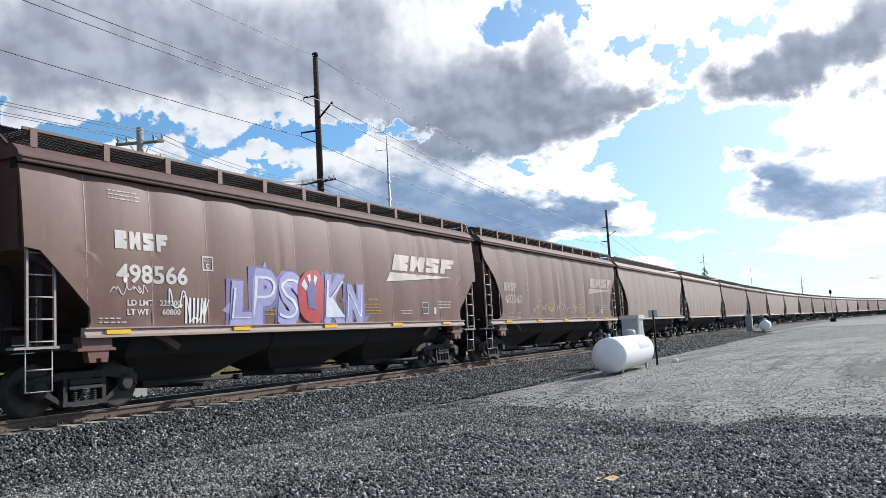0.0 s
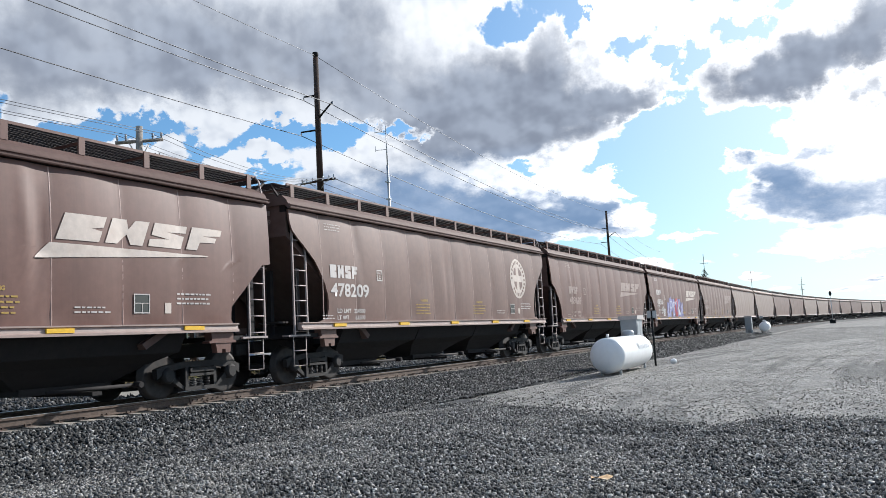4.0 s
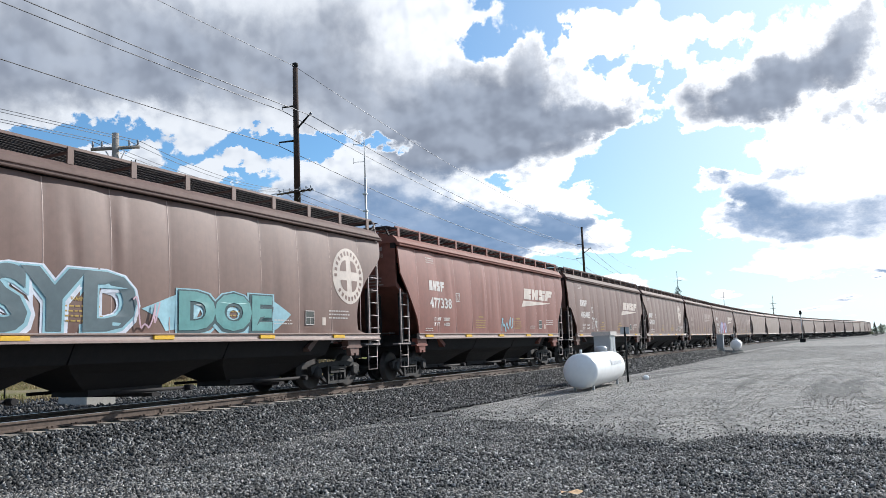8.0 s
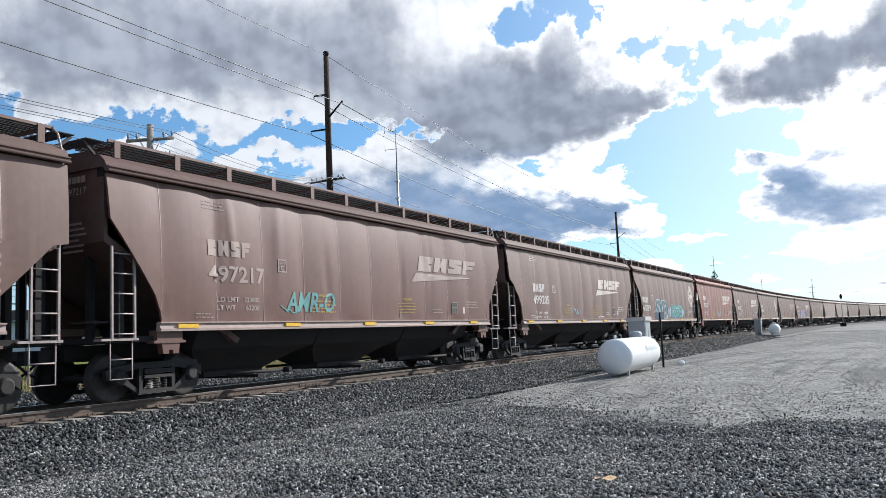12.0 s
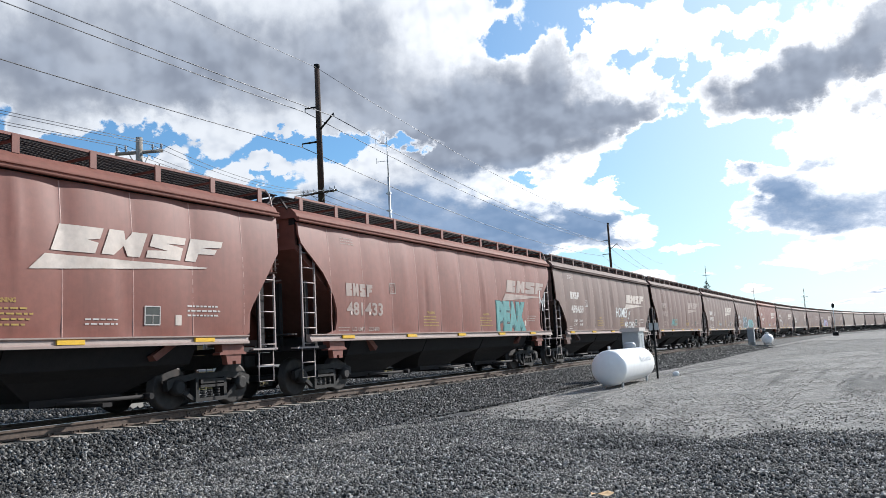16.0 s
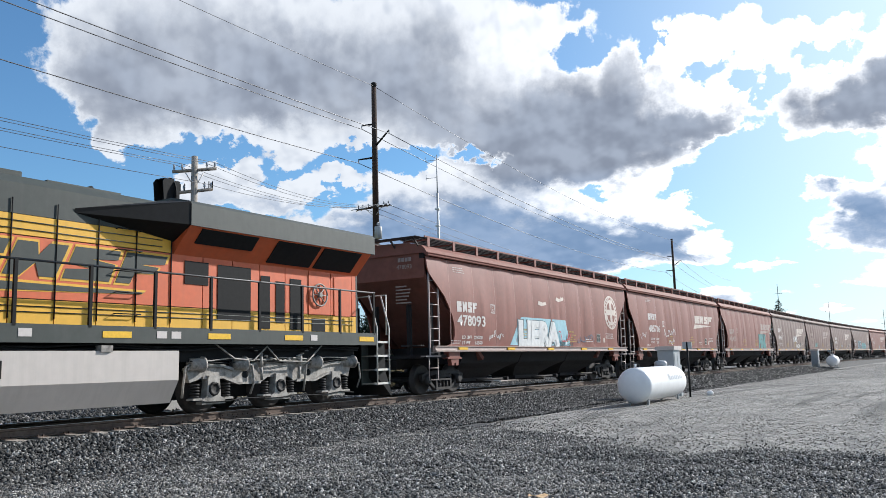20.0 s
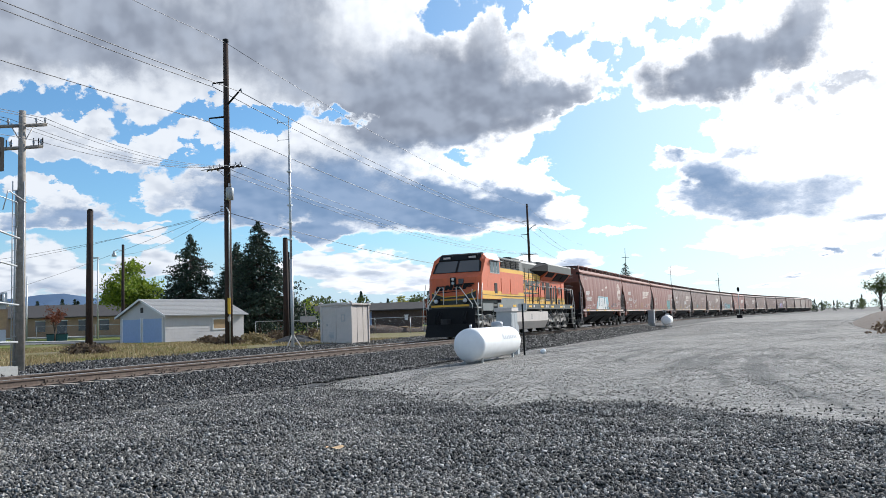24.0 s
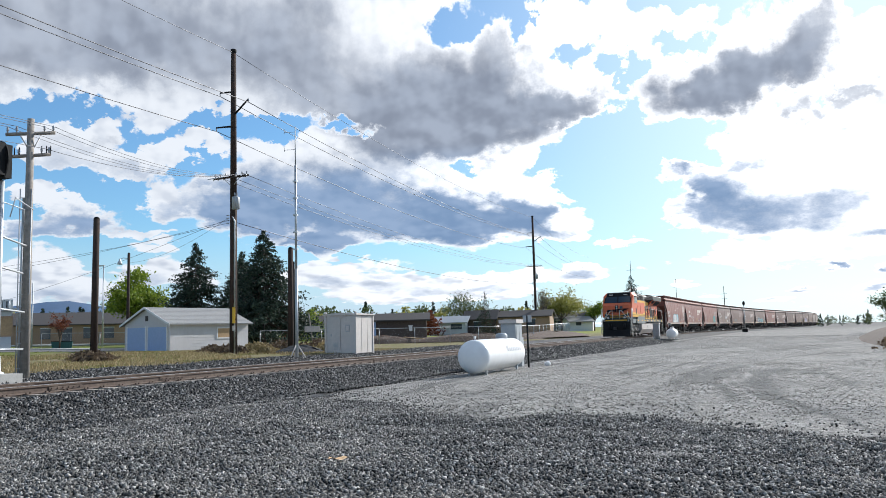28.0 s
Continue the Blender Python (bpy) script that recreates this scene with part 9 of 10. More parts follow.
def leaves_mesh(name, centres, sizes, mat_, seed, flat=None):
    """Many small leaves, each a bent pair of triangles, at the given places."""
    rs = np.random.RandomState(seed)
    n = len(centres)
    c = np.asarray(centres, float)
    u = rs.normal(size=(n, 3))
    if flat is not None:
        u = u * (1 - flat[1]) + np.asarray(flat[0]) * flat[1] * 1.7
    u /= np.linalg.norm(u, axis=1)[:, None]
    v = rs.normal(size=(n, 3))
    v -= u * (u * v).sum(1)[:, None]
    v /= np.linalg.norm(v, axis=1)[:, None]
    s = np.asarray(sizes)[:, None]
    w = np.cross(u, v) * s * 0.25
    verts = np.stack([c - u * s, c + v * s * 0.55 + w, c + u * s, c - v * s * 0.55 + w], 1).reshape(-1, 3)
    k = np.arange(n)[:, None] * 4
    faces = np.concatenate([k + np.array([[0, 1, 2]]), k + np.array([[0, 2, 3]])], 1).reshape(-1, 3)
    return quick(name, verts.tolist(), faces.tolist(), mat_)


def spruce(x, y, z, h, r, seed, label="dark green spruce tree", n_leaf=7000, name="spruce_tree", bare=0.08):
    t = thing(name, label, "tree", pose(x, y, z))
    rnd = random.Random(seed)
    bm = bmesh.new()
    tube(bm, (0, 0, -0.4), (0, 0, h * 0.95), 0.028 * h * 0.7, 0.02, 8)
    part("trunk", bm, BARK, t)
    cs, ss = [], []
    bm = bmesh.new()
    layers = max(14, int(h * 4.2))
    per = n_leaf // layers
    for k in range(layers):
        q = k / layers
        zz = h * (bare + (1 - bare) * q)
        rad = r * (1 - q) ** 0.95 * rnd.uniform(0.62, 1.15) + 0.10
        nb = max(4, int(8 * (1 - q)) + 4)
        for b in range(nb):
            a = rnd.uniform(0, 2 * math.pi)
            l = rad * rnd.uniform(0.65, 1.1)
            droop = rnd.uniform(0.15, 0.42) * l
            tip = Vector((l * math.cos(a), l * math.sin(a), zz - droop))
            if l > 0.5:
                tube(bm, (0, 0, zz), tip, 0.02 + 0.012 * l, 0.008, 4, False)
            for _ in range(max(2, int(1.5 * per / nb * (1.08 - q)))):
                f = rnd.uniform(0.10, 1.08) ** 0.6
                p = Vector((0, 0, zz)).lerp(tip, f)
                cs.append((p.x + rnd.gauss(0, 0.04 + 0.09 * l), p.y + rnd.gauss(0, 0.04 + 0.09 * l), p.z - abs(rnd.gauss(0, 0.22)) + 0.08))
                ss.append(rnd.uniform(0.09, 0.25) * (1.0 - 0.35 * q) * (h / 12) ** 0.4)
    part("crown_wood", bm, BARK, t, "bare spruce branches")
    ob = new("needles", leaves_mesh("needles", cs, ss, SPRUCE_L, seed))
    ob.parent = t
    return t


def leafy(x, y, z, h, r, mat_, seed, label, n_leaf=5000, leaf=0.16, bare=0.0, name="tree"):
    """A broad tree: forked limbs and a crown of separate clumps of leaves with gaps between."""
    t = thing(name, label, "tree", pose(x, y, z))
    rnd = random.Random(seed)
    bm = bmesh.new()
    fork = h * 0.28
    tube(bm, (0, 0, -0.4), (0.05, 0, fork), 0.028 * h, 0.02 * h, 8)
    part("trunk", bm, BARK, t)
    tips = []
    bm = bmesh.new()
    for k in range(int(9 + h)):
        a = rnd.uniform(0, 2 * math.pi)
        el = rnd.uniform(0.25, 1.4)
        l = rnd.uniform(0.55, 1.0)
        tip = Vector((r * l * math.cos(a) * math.cos(el) * 1.15, r * l * math.sin(a) * math.cos(el) * 1.15, fork + (h - fork) * (0.18 + 0.80 * l * math.sin(el))))
        mid = Vector((0, 0, fork)).lerp(tip, 0.5) + Vector((rnd.gauss(0, 0.2), rnd.gauss(0, 0.2), 0.3))
        tube(bm, (0, 0, fork * rnd.uniform(0.8, 1.1)), mid, 0.012 * h, 0.007 * h, 5, False)
        tube(bm, mid, tip, 0.007 * h, 0.002 * h, 5, False)
        tips += [(mid, 0.8), (tip, 1.0), (mid.lerp(tip, 0.5), 0.9)]
        for _ in range(2):
            tw = tip + Vector((rnd.gauss(0, 0.22 * r), rnd.gauss(0, 0.22 * r), rnd.gauss(0, 0.15 * r)))
            tube(bm, mid.lerp(tip, 0.6), tw, 0.003 * h, 0.001 * h, 4, False)
            tips.append((tw, 0.8))
    part("crown_wood", bm, BARK, t, "forked bare wood of the crown")
    cs, ss = [], []
    for _ in range(n_leaf):
        p, wgt = rnd.choice(tips)
        sp = 0.17 * r * wgt
        cs.append((p.x + rnd.gauss(0, sp), p.y + rnd.gauss(0, sp), p.z + rnd.gauss(0, sp * 0.8)))
        ss.append(leaf * rnd.uniform(0.6, 1.3))
    ob = new("crown", leaves_mesh("crown", cs, ss, mat_, seed))
    ob.parent = t
    return t


def bush(x, y, z, h, r, mat_, seed, label, n=900, name="bush", leaf=0.14):
    rs = np.random.RandomState(seed)
    a = rs.uniform(0, 2 * np.pi, n)
    q = rs.uniform(0.2, 1.0, n) ** 0.5
    e = rs.uniform(0, np.pi / 2, n)
    lump = 1 + 0.25 * np.sin(3 * a + seed) + 0.15 * np.sin(7 * a)
    c = np.stack([r * q * lump * np.cos(a) * np.cos(e), r * q * lump * np.sin(a) * np.cos(e), h * q * np.sin(e) * (1 + 0.2 * np.sin(5 * a)) + 0.02], 1)
    t = thing(name, label, "bush", pose(x, y, z))
    bm = bmesh.new()
    for k in range(7):
        q = c[k * 11 % n]
        tube(bm, (0.04 * k - 0.12, 0.03 * (k % 3), -0.1), Vector(q) * 0.8, 0.015, 0.006, 4, False)
    part("stem", bm, BARK, t, "thin bare stems")
    ob = new("foliage", leaves_mesh("foliage", c, leaf * rs.uniform(0.5, 1.3, n), mat_, seed))
    ob.parent = t
    return t


spruce(-46.0, 72.5, 0.1, 11.7, 6.4, 1, n_leaf=19000)
spruce(-44.6, 79.0, 0.1, 11.2, 6.2, 2, n_leaf=16000)
spruce(-42.2, 75.5, 0.1, 10.0, 6.0, 3, n_leaf=16000)
spruce(-36.2, 71.6, 0.0, 12.4, 6.8, 4, "tall dark green spruce tree with a bare lower trunk", 20000, bare=0.2)
spruce(-28.5, 246.6, 1.0, 15.8, 9.0, 5, "dark spruce tree far behind the train", 9000)
spruce(-26.3, 112.4, 0.8, 6.2, 1.7, 6, "thin sparse conifer at the field's edge", 900)
leafy(-57.5, 75.6, 0.3, 9.0, 3.3, GREEN_L, 7, "bright green leafy tree behind the garage", 7000, 0.20)
leafy(-55.9, 63.0, 0.3, 3.7, 1.3, RED_L, 8, "small bare reddish tree by the lot", 900, 0.10)
leafy(-36.6, 129.8, 0.8, 6.6, 3.3, DULL_L, 9, "thinly leaved tree far behind the field", 2200, 0.16)
leafy(-23.6, 145.5, 0.8, 7.4, 3.9, YELLOW_L, 10, "pale yellow green spring tree by the line", 4500, 0.20)
leafy(-23.9, 134.2, 0.8, 7.2, 1.8, GREY_L, 11, "bare grey tree beside the pole", 900, 0.12)
leafy(-19.0, 152.0, 0.9, 5.0, 2.4, GREEN_L, 12, "green tree beside the distant houses", 1500, 0.2)
leafy(-85.0, 100.0, 0.8, 8.0, 3.4, DULL_L, 13, "grey green tree behind the school", 2200, 0.2)
for k, (x, y, h) in enumerate(((-25.4, 133.5, 2.6), (-24.5, 134.0, 2.7), (-23.2, 134.4, 2.6), (-22.2, 134.9, 2.5), (-26.3, 133.2, 2.3))):
    bush(x, y, ground_z(x, y), h, 0.75, SPRUCE_L, 30 + k, "dark clipped evergreen bush by the house", 700, "evergreen_bush", 0.16)
bush(-37.8, 118.5, ground_z(-37.8, 118.5), 3.6, 2.0, RED_L, 40, "rust red leafy bush behind the field", 900, leaf=0.22)
bush(-43.8, 92.7, ground_z(-43.8, 92.7), 3.6, 2.3, GREEN_L, 41, "bright green bush behind the fence", 1100, leaf=0.2)
bush(-40.6, 94.0, ground_z(-40.6, 94), 3.0, 2.0, DULL_L, 42, "dull green bush behind the fence", 900, leaf=0.2)
bush(-47.5, 93.0, ground_z(-47, 93), 3.2, 1.6, RED_L, 43, "rust red bush behind the fence", 700, leaf=0.2)


def far_woods():
    """The line of trees round the horizon: one leafy mass of many crowns, each with a trunk."""
    rnd = random.Random(77)
    for mat_, share, seed in ((DULL_L, 0, 1), (YELLOW_L, 1, 2), (SPRUCE_L, 2, 3)):
        cs, ss = [], []
        for k in range(300):
            az = radians(rnd.uniform(-66, -13.5) if k % 4 else rnd.uniform(1.3, 16))
            d = rnd.uniform(150, 330) if az < 0 else rnd.uniform(330, 620)
            if rnd.random() > (0.55, 0.3 if az < 0 else 0.0, 0.3 if az < 0 else 0.9)[share]:
                continue
            x, y = 14 + d * math.sin(az), d * math.cos(az)
            g = ground_z(x, y) if az < 0 else -0.6
            hh = rnd.uniform(4.0, 8.0) * d / 200 * (0.85 if az < 0 else 0.36)
            rr = hh * (0.42 if share < 2 else 0.2)
            for _ in range(130):
                q = rnd.random()
                if share == 2:
                    w = rr * (1 - q) + 0.1
                    a = rnd.uniform(0, 6.283)
                    cs.append((x + w * math.cos(a) * rnd.random() ** 0.4, y + w * math.sin(a) * rnd.random() ** 0.4, g + hh * (0.08 + 1.0 * q)))
                else:
                    a, e, l = rnd.uniform(0, 6.283), rnd.uniform(-0.5, 1.57), rnd.uniform(0.5, 1) ** 0.5 * (1 + 0.2 * math.sin(3 * k + 5 * q))
                    cs.append((x + rr * l * math.cos(a) * math.cos(e), y + rr * l * math.sin(a) * math.cos(e), g + hh * 0.42 + hh * 0.45 * l * math.sin(e)))
                ss.append(rnd.uniform(0.25, 0.6) * hh / 7)
            for _ in range(6):
                cs.append((x + rnd.gauss(0, 0.1), y, g + hh * 0.4 * rnd.random()))
                ss.append(0.4)
        ob = new("far_woods", leaves_mesh("far_woods", cs, ss, mat_, seed))
        tagged(ob, "distant trees along the horizon", "woods", kind="stuff")


far_woods()

# hills beyond the town; the blue haze of distance is mixed into their colour
HILL = material("hazed wooded hill", (0.075, 0.135, 0.235), 1.0, 0, 0.15, 0.01, 0.4, 0.004, (0.085, 0.14, 0.22))
bm = bmesh.new()
rows = []
for j, f in enumerate((0.0, 0.5, 0.85, 1.0)):
    row = []
    for k in range(50):
        az = radians(-75 + 1.3 * k)
        e = 50 + 62 * math.exp(-((math.degrees(az) + 48.0) / 4.6) ** 2) + 35 * math.exp(-((math.degrees(az) + 55) / 3.5) ** 2) - 45 * min(1, max(0, (math.degrees(az) + 44) / 9)) + 6 * noise.noise(Vector((k * 0.9, 0, 3)))
        d = 2500 + 350 * f
        row.append((14 + d * math.sin(az), d * math.cos(az), -12 + 1.28 * e * f))
    rows.append(row)
sheet(bm, rows)
solid("distant_hill", bm, HILL, "low wooded hills on the horizon, blue haze in their colour", "hill", kind="structure")

# ---- dirt, brush and grass on the far verge ----
DIRT = material("brown dirt", (0.105, 0.074, 0.055), 0.95, 0, 0.5, 5, 0.5, 1.0, (0.055, 0.042, 0.034), 0.03, 9)


def mound(name, x, y, z, rx, ry, h, mat_, label, seed, rot=0):
    bm = bmesh.new()
    rows = []
    for j in range(9):
        q = j / 8
        rows.append([(rx * q * math.cos(2 * math.pi * k / 24), ry * q * math.sin(2 * math.pi * k / 24), h * (1 - q * q) * (1 + 0.35 * noise.noise(Vector((q * 3 + seed, k * 0.7, seed)))) + 0.06 * noise.noise(Vector((k, j, seed))) - 0.06) for k in range(25)])
    sheet(bm, rows)
    return solid(name, bm, mat_, label, "mound", pose(x, y, z, 0, 0, rot))


mound("dirt_mound", -24.0, 74.0, 0.0, 5.0, 1.6, 0.75, DIRT, "low brown dirt mound along the fence", 1, 25)
mound("dirt_mound", -15.5, 78.5, 0.05, 8.0, 1.8, 0.7, DIRT, "long brown dirt mound along the fence", 2, 32)
mound("dirt_mound", -13.0, 100.0, 0.1, 3.0, 14.0, 0.7, DIRT, "long brown dirt bank beside the track", 3, -4)
mound("dirt_mound", 27.0, 80.0, -0.62, 7.0, 48.0, 1.6, DIRT, "brown dirt bank at the yard's edge", 4, -4)
leafy(26.7, 121.0, 0.3, 4.6, 1.9, DULL_L, 85, "dark thin tree on the dirt bank", 1100, 0.14)
leafy(28.8, 115.0, 0.3, 5.2, 2.2, GREY_L, 86, "bare dark tree on the dirt bank", 800, 0.10)
for k, (x, y) in enumerate(((20.6, 46.0), (21.4, 55.0), (22.4, 65.0), (23.0, 78.0), (21.0, 50.5))):
    bush(x, y, ground_z(x, y) + 0.05, 0.6, 1.5, BRUSH_L, 87 + k, "low bare brown brush on the dirt bank", 500, "dry_brush", 0.12)
mound("stone_mound", -13.8, 43.8, -0.2, 2.2, 1.4, 0.55, BALLAST_BED, "low heap of dark crushed stone", 5)
for k, (x, y, h, r) in enumerate(((-12.4, 45.6, 0.7, 1.3), (-14.6, 47.5, 0.8, 1.6), (-17.4, 47.2, 0.7, 1.5), (-20.0, 48.0, 0.6, 1.4), (-18.4, 43.2, 0.45, 1.0), (-19.8, 44.6, 0.5, 1.1), (-16.0, 43.5, 0.4, 0.9), (-20.4, 33.4, 0.45, 1.2), (-18.4, 31.6, 0.4, 1.1), (-22.0, 34.4, 0.4, 1.0), (-23.0, 47.0, 0.45, 1.2), (-17.0, 30.4, 0.3, 0.8))):
    bush(x, y, ground_z(x, y), h, r, BRUSH_L if k % 3 else DRY_L, 60 + k, "dry brown brush on the verge", 700, "dry_brush", 0.13)
bush(27.0, 74.0, 0.0, 2.8, 2.6, DULL_L, 80, "dark leafy bush on the dirt bank", 1300, leaf=0.2)
bush(31.0, 84.0, 0.0, 3.6, 3.2, DULL_L, 81, "dark leafy bush on the dirt bank", 1300, leaf=0.22)
bush(24.0, 62.0, 0.1, 1.2, 2.4, BRUSH_L, 82, "bare brown brush on the dirt bank", 700)


def blades(name, label, spots, n, h, mat_, seed):
    """Grass as many thin bent blades."""
    rs = np.random.RandomState(seed)
    c = spots(rs, n)
    a = rs.uniform(0, 2 * np.pi, n)
    hh = h * rs.uniform(0.4, 1.2, n)
    w = rs.uniform(0.012, 0.03, n)
    lean = rs.uniform(0.1, 0.6, n) * hh
    d = np.stack([np.cos(a), np.sin(a), np.zeros(n)], 1)
    s = np.stack([-np.sin(a), np.cos(a), np.zeros(n)], 1) * w[:, None]
    up = np.array([[0, 0, 1.0]])
    v = np.stack([c - s, c + s, c + d * (lean * 0.35)[:, None] + up * (hh * 0.6)[:, None] + s * 0.7, c + d * lean[:, None] + up * hh[:, None]], 1).reshape(-1, 3)
    k = np.arange(n)[:, None] * 4
    f = np.concatenate([k + np.array([[0, 1, 2]]), k + np.array([[0, 2, 3]])], 1).reshape(-1, 3)
    ob = new(name, quick(name, v.tolist(), f.tolist(), mat_))
    return tagged(ob, label, "grass", kind="stuff")


def verge_spots(x0, x1, y0, y1, keep):
    def spots(rs, n):
        out = np.zeros((0, 3))
        while len(out) < n:
            x, y = rs.uniform(x0, x1, n), rs.uniform(y0, y1, n)
            m = np.array([keep(a, b) for a, b in zip(x, y)])
            z = np.array([ground_z(a, b) for a, b in zip(x, y)])
            out = np.concatenate([out, np.stack([x, y, z], 1)[m]])
        return out[:n]
    return spots


def patchy(a, b):
    return noise.noise(Vector((a * 0.25, b * 0.25, 2))) > -0.1 and a < -9.2 + 1.2 * noise.noise(Vector((a * 0.4, b * 0.3, 9)))


blades("verge_grass", "dry yellow grass on the verge behind the track", verge_spots(-34, -9, 14, 50, patchy), 26000, 0.17, DRY_L, 3)
blades("verge_grass", "short green grass on the verge behind the track", verge_spots(-45, -10, 14, 52, lambda a, b: noise.noise(Vector((a * 0.2, b * 0.2, 6))) > 0.0), 26000, 0.10, GRASS_L, 4)

# ---- crushed stone ----
def coarse_edge(x):
    """How far from the camera's side the spread of coarse dark stone reaches, for each x."""
    pts = ((3.6, 40.0), (3.9, 24.0), (4.4, 18.0), (5.1, 15.3), (6.4, 14.6), (7.6, 14.4), (9.0, 13.0), (10.6, 11.9), (11.3, 13.2), (12.6, 13.2), (14.0, 12.2), (15.5, 11.3), (17.5, 10.4), (20.0, 9.2), (24.0, 8.0))
    for (x0, y0), (x1, y1) in zip(pts, pts[1:]):
        if x <= x1:
            return y0 + (y1 - y0) * max(0.0, (x - x0) / (x1 - x0))
    return pts[-1][1]


def is_coarse(x, y, fray=0.5):
    return y < coarse_edge(x) + fray * noise.noise(Vector((x * 1.1, y * 1.1, 3)))


def spread_lift(x, y):
    """How thick the spread lies: uneven heaps that thin out at the rim."""
    inside = max(0.0, min(1.0, (coarse_edge(x) - y + 0.3) / 0.9))
    return inside * (0.05 + 0.05 * noise.noise(Vector((x * 0.7, y * 0.7, 11))) + 0.03 * noise.noise(Vector((x * 1.9, y * 1.9, 5)))) - 0.01 * (1 - inside)


def build_coarse_sheet():
    """The thin spread of dark stone over the yard, with a frayed rim."""
    bm = bmesh.new()
    step = 0.5
    grid = {}

    def vert(i, j):
        if (i, j) not in grid:
            x, y = 2.6 + i * step, -14.0 + j * step
            grid[i, j] = bm.verts.new((x, y, max(ground_z(x, y), ballast_z(x) if x < 3.6 else -9) + spread_lift(x, y) - 0.012))
        return grid[i, j]
    for i in range(50):
        for j in range(62):
            x, y = 2.6 + (i + 0.5) * step, -14.0 + (j + 0.5) * step
            if is_coarse(x, y, 0.7) and y > -12 + 2 * noise.noise(Vector((x * 0.5, 0, 1))):
                bm.faces.new((vert(i, j), vert(i + 1, j), vert(i + 1, j + 1), vert(i, j + 1))).smooth = True
    solid("coarse_gravel_spread", bm, BALLAST_BED, "spread of dark coarse crushed stone over the yard", "gravel", kind="structure")


def stones(name, label, places, size, seed, mat_=None, flat=1.0):
    """Broken stones: eight-faced chips with every corner knocked about."""
    rs = np.random.RandomState(seed)
    n = len(places)
    c = np.asarray(places)
    chip = np.array([(1.15, 0, 0), (0, 1.15, 0), (-1.15, 0, 0), (0, -1.15, 0), (0, 0, 1.0), (0, 0, -1.0)], float)
    v = chip[None] * rs.uniform(0.75, 1.25, (n, 6, 1)) + rs.uniform(-0.36, 0.36, (n, 6, 3))
    q = rs.normal(size=(n, 4))
    q /= np.linalg.norm(q, axis=1)[:, None]
    w, x, y, z = q.T
    rot = np.stack([np.stack([1 - 2 * (y * y + z * z), 2 * (x * y - z * w), 2 * (x * z + y * w)], 1), np.stack([2 * (x * y + z * w), 1 - 2 * (x * x + z * z), 2 * (y * z - x * w)], 1), np.stack([2 * (x * z - y * w), 2 * (y * z + x * w), 1 - 2 * (x * x + y * y)], 1)], 1)
    s = (size * rs.uniform(0.6, 1.3, n))[:, None, None] * rs.uniform(0.7, 1.2, (n, 1, 3))
    v = np.einsum("nij,nkj->nki", rot, v * s) * np.array([1.0, 1.0, flat]) + c[:, None, :]
    k = np.arange(n)[:, None, None] * 6
    f = (k + np.array([(0, 1, 4), (1, 2, 4), (2, 3, 4), (3, 0, 4), (1, 0, 5), (2, 1, 5), (3, 2, 5), (0, 3, 5)])[None]).reshape(-1, 3)
    me = bpy.data.meshes.new(name)
    me.from_pydata(v.reshape(-1, 3), [], f)
    me.materials.append(mat_ or STONE_M)
    me.polygons.foreach_set("use_smooth", [True] * len(me.polygons))
    ob = new(name, me)
    return tagged(ob, label, "stones", kind="stuff")


def scatter(x0, x1, y0, y1, per_m2, seed, keep, top):
    rs = np.random.RandomState(seed)
    n = int((x1 - x0) * (y1 - y0) * per_m2)
    out = []
    for x, y in zip(rs.uniform(x0, x1, n), rs.uniform(y0, y1, n)):
        if keep(x, y):
            out.append((x, y, top(x, y)))
    return out


def yard_top(x, y):
    return max(ground_z(x, y), ballast_z(x) if x < 3.6 else -9) + spread_lift(x, y)


def in_view(x, y):
    return (x - 12.6) > -(y + 0.8) * 1.62 and (x - 12.5) < (y + 0.5) * 0.16 + 2.9


BALLAST_M = stone_material((0.024, 0.024, 0.023), (0.086, 0.085, 0.082), (0.22, 0.215, 0.205), (0.48, 0.47, 0.445))
build_coarse_sheet()
stones("coarse_stone", "dark coarse crushed stone spread over the yard", scatter(2.4, 19, 3.0, 15.5, 1000, 1, lambda x, y: in_view(x, y) and is_coarse(x, y, 1.2), yard_top), 0.0208, 1)
stones("coarse_stone", "dark coarse crushed stone spread over the yard", scatter(2.4, 24, -8.0, 5.5, 30, 11, lambda x, y: y < 3.0 or not in_view(x, y), yard_top), 0.0225, 11)
stones("ballast_stone", "dark crushed stone on the track shoulder", scatter(0.85, 4.2, 5.0, 40.0, 430, 2, lambda x, y: True, lambda x, y: ballast_z(x) + 0.02 if x < 2.6 else yard_top(x, y) + 0.008), 0.032, 2, BALLAST_M)
stones("ballast_stone", "dark crushed stone on the track shoulder", scatter(0.85, 4.4, 40.0, 85.0, 85, 3, lambda x, y: True, lambda x, y: ballast_z(x) + 0.02), 0.06, 3, BALLAST_M)
stones("ballast_stone", "grey crushed stone between and behind the rails", scatter(-10.5, -1.75, 9.0, 62.0, 55, 4, lambda x, y: True, lambda x, y: max(ballast_z(x), ground_z(x, y) if x < -4 else -9) + 0.02), 0.045, 4, BALLAST_M)
stones("ballast_stone", "grey crushed stone between the rails", scatter(-1.35, -0.15, 8.0, 45.0, 160, 5, lambda x, y: True, lambda x, y: -0.2 + 0.01), 0.035, 5)
FINE_M = stone_material((0.20, 0.188, 0.166), (0.41, 0.388, 0.345), (0.57, 0.54, 0.485), (0.80, 0.765, 0.69))


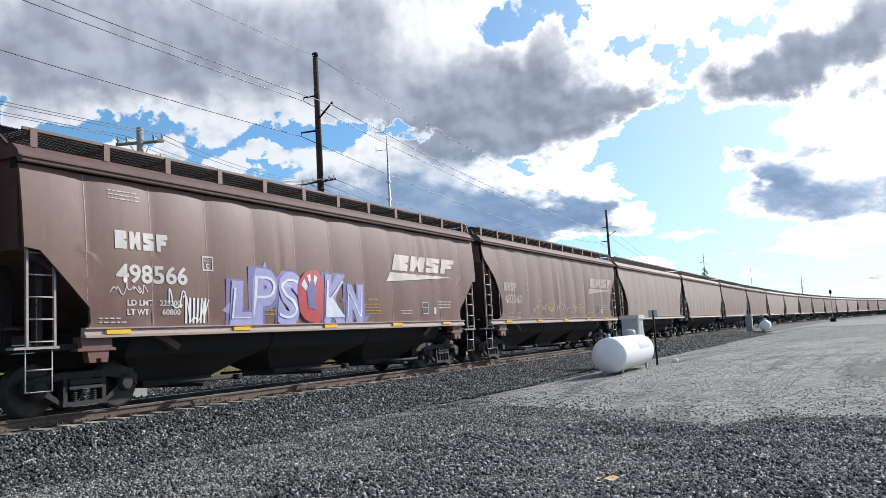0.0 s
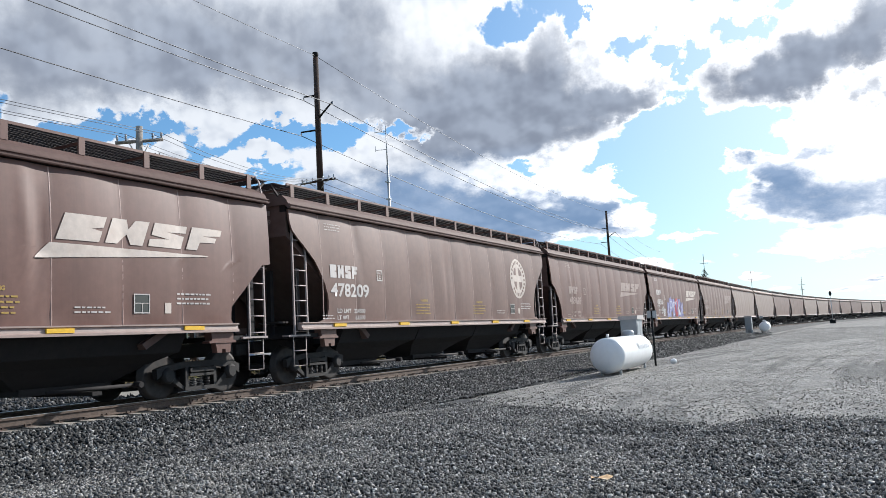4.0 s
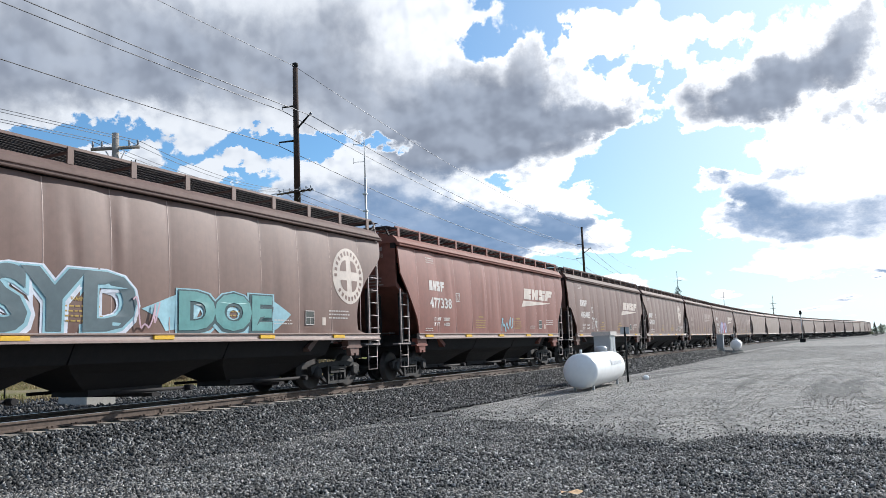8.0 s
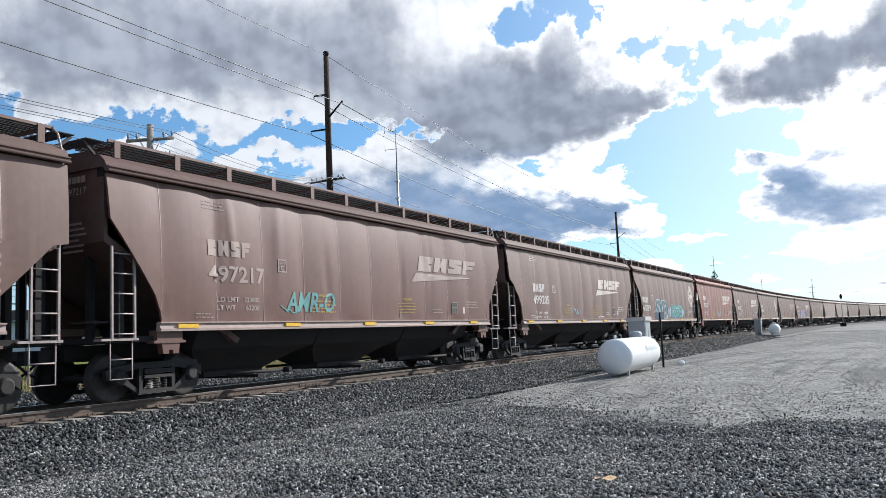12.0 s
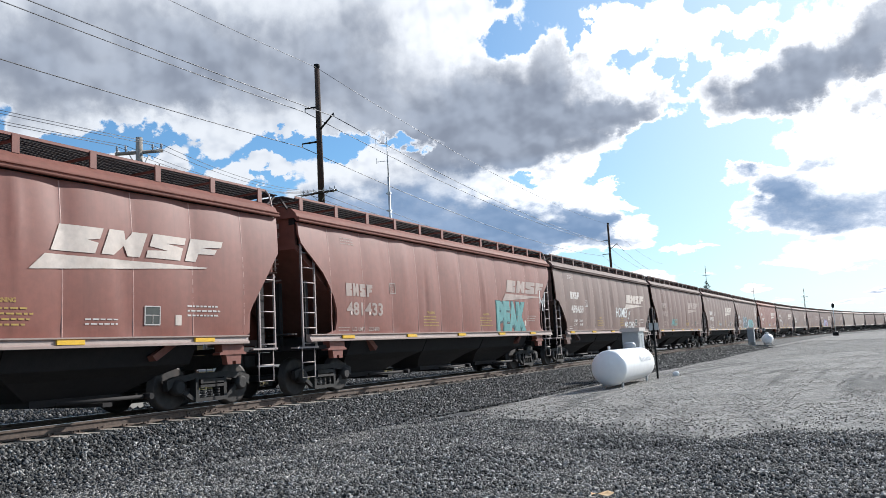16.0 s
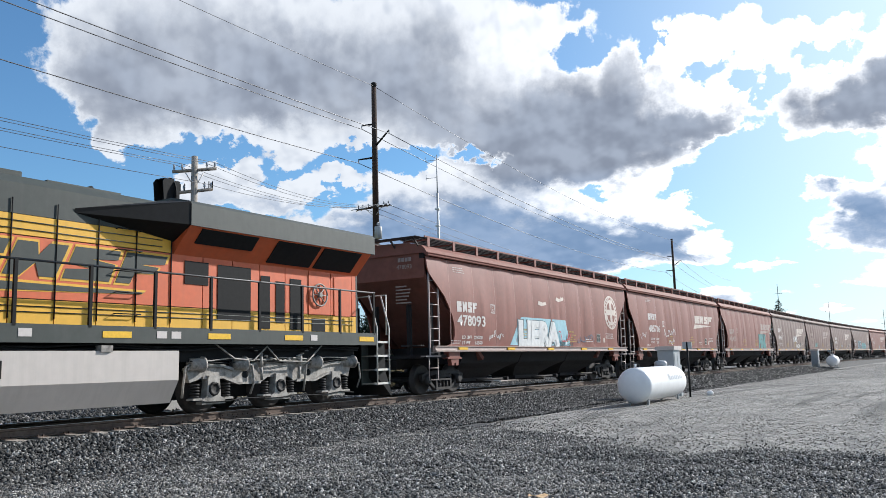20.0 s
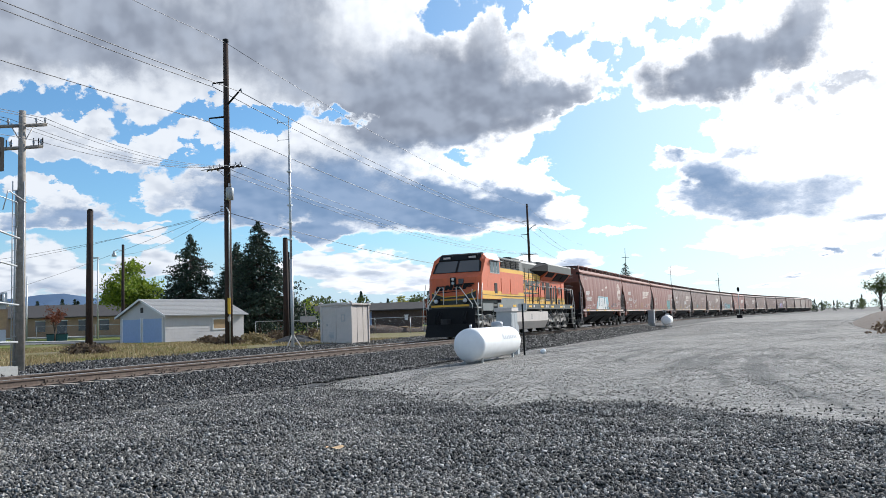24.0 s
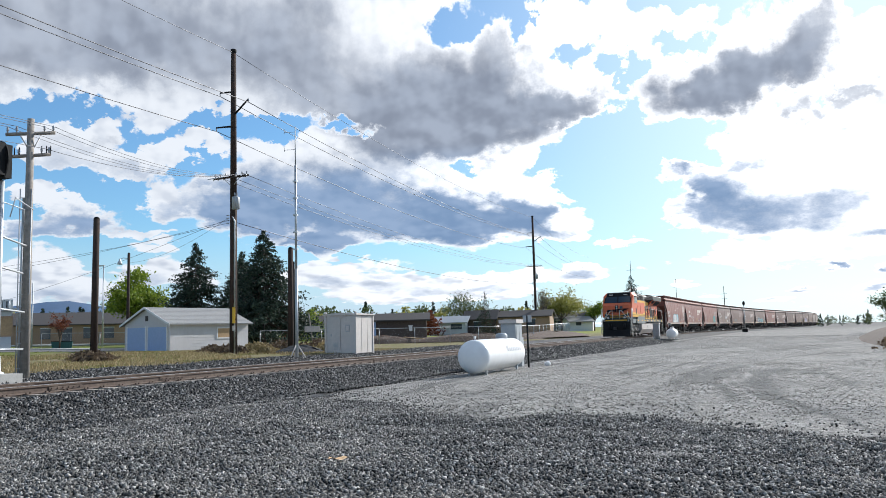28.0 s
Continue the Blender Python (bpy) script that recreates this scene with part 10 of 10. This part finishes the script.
def fade(x, y):
    """Fewer and fewer stones with the distance."""
    return noise.random() < min(1.0, (9.0 / max(y - 8.0, 1.0)) ** 1.3) * (0.8 + 0.6 * noise.noise(Vector((x * 0.6, y * 0.35, 8))))


noise.seed_set(7)
stones("fine_gravel", "pale fine gravel of the yard", scatter(4.0, 26, 9.5, 34, 130, 6, lambda x, y: in_view(x, y) and not is_coarse(x, y, 0.4) and fade(x, y), lambda x, y: ground_z(x, y) + 0.035 * noise.noise(Vector((x * 0.35, y * 0.25, 0))) + 0.02 * noise.noise(Vector((x * 1.1, y * 0.5, 4))) + 0.006), 0.017, 6, FINE_M, 0.4)

stones("fine_gravel", "pale coarser gravel over the far yard", scatter(4.5, 34, 30, 110, 14, 7, lambda x, y: (x - 12.5) < (y + 0.5) * 0.22 + 3, lambda x, y: ground_z(x, y) + 0.006), 0.022, 8, FINE_M, 0.4)

def strays(x, y):
    """Dark stones kicked past the rim of the spread, thinning out in two metres."""
    d = y - coarse_edge(x)
    return -0.5 < d < 3.2 and in_view(x, y) and noise.random() < math.exp(-max(d, 0.0) / 0.8) * (0.55 + 0.9 * noise.noise(Vector((x * 0.9, y * 0.9, 21))))


def thin_patch(x, y):
    """Where the coarse spread is thin and the fine gravel shows through."""
    return in_view(x, y) and is_coarse(x, y, 0.6) and noise.random() < 3.0 * (noise.noise(Vector((x * 0.55, y * 0.55, 31))) + 0.4 * noise.noise(Vector((x * 1.7, y * 1.7, 33))) - 0.05)


stones("coarse_stone", "dark stray stones on the fine gravel", scatter(3.5, 21, 6.0, 18.0, 150, 21, strays, lambda x, y: ground_z(x, y) + 0.015), 0.017, 21)
stones("fine_gravel", "pale fine gravel between the dark stones", scatter(3.4, 19, 3.0, 15.5, 560, 22, thin_patch, lambda x, y: yard_top(x, y) + 0.012), 0.014, 22, FINE_M, 0.7)

# scrap of paper and a few pale stones on the gravel
bm = bmesh.new()
sheet(bm, [[(0.05 * i - 0.1 + 0.015 * math.sin(j * 3), 0.04 * j - 0.06, 0.02 + 0.015 * math.sin(i * 1.7 + j)) for i in range(5)] for j in range(4)])
solid("paper_scrap", bm, material("faded orange paper", (0.62, 0.40, 0.20), 0.8, 0, 0.3, 14, 0.5, 8, (0.75, 0.68, 0.5)), "crumpled faded orange paper scrap on the stones", "litter", pose(10.36, 7.45, -0.44, 0, 0, 20))


def rolled(t):
    for (t0, s0), (t1, s1) in zip(ROLL, ROLL[1:]):
        if t <= t1:
            return s0 + (s1 - s0) * (t - t0) / (t1 - t0)
    return ROLL[-1][1]


def train_rows(s0):
    rows = []
    for t, s in ROLL:
        x, y, h = track_at(s0 + s)
        rows.append((t, pose(x, y, 0, 0, 0, -math.degrees(h))))
    return rows


def wheel_rows(y, r):
    """A wheelset turning under its wagon."""
    return [(0.059 * k, pose(0, y, r, -math.degrees(rolled(0.059 * k) / r) % 360)) for k in range(476)]


def motions():
    for car, r in [(CARS[k], 0.457) for k in range(-1, 12)] + [(LOCO, 0.533)]:
        for ob in list(car.children):
            if ob.name.startswith("wheelset"):
                walk(ob, wheel_rows(ob.matrix_basis.translation.y, r))
    for k, car in CARS.items():
        stretch, shift = LENGTHS.get(k, (1.0, 0.0))
        car.scale.y = stretch
        walk(car, train_rows(CAR0_Y - CAR_PITCH * k + shift))
    walk(LOCO, train_rows(LOCO_Y))


motions()
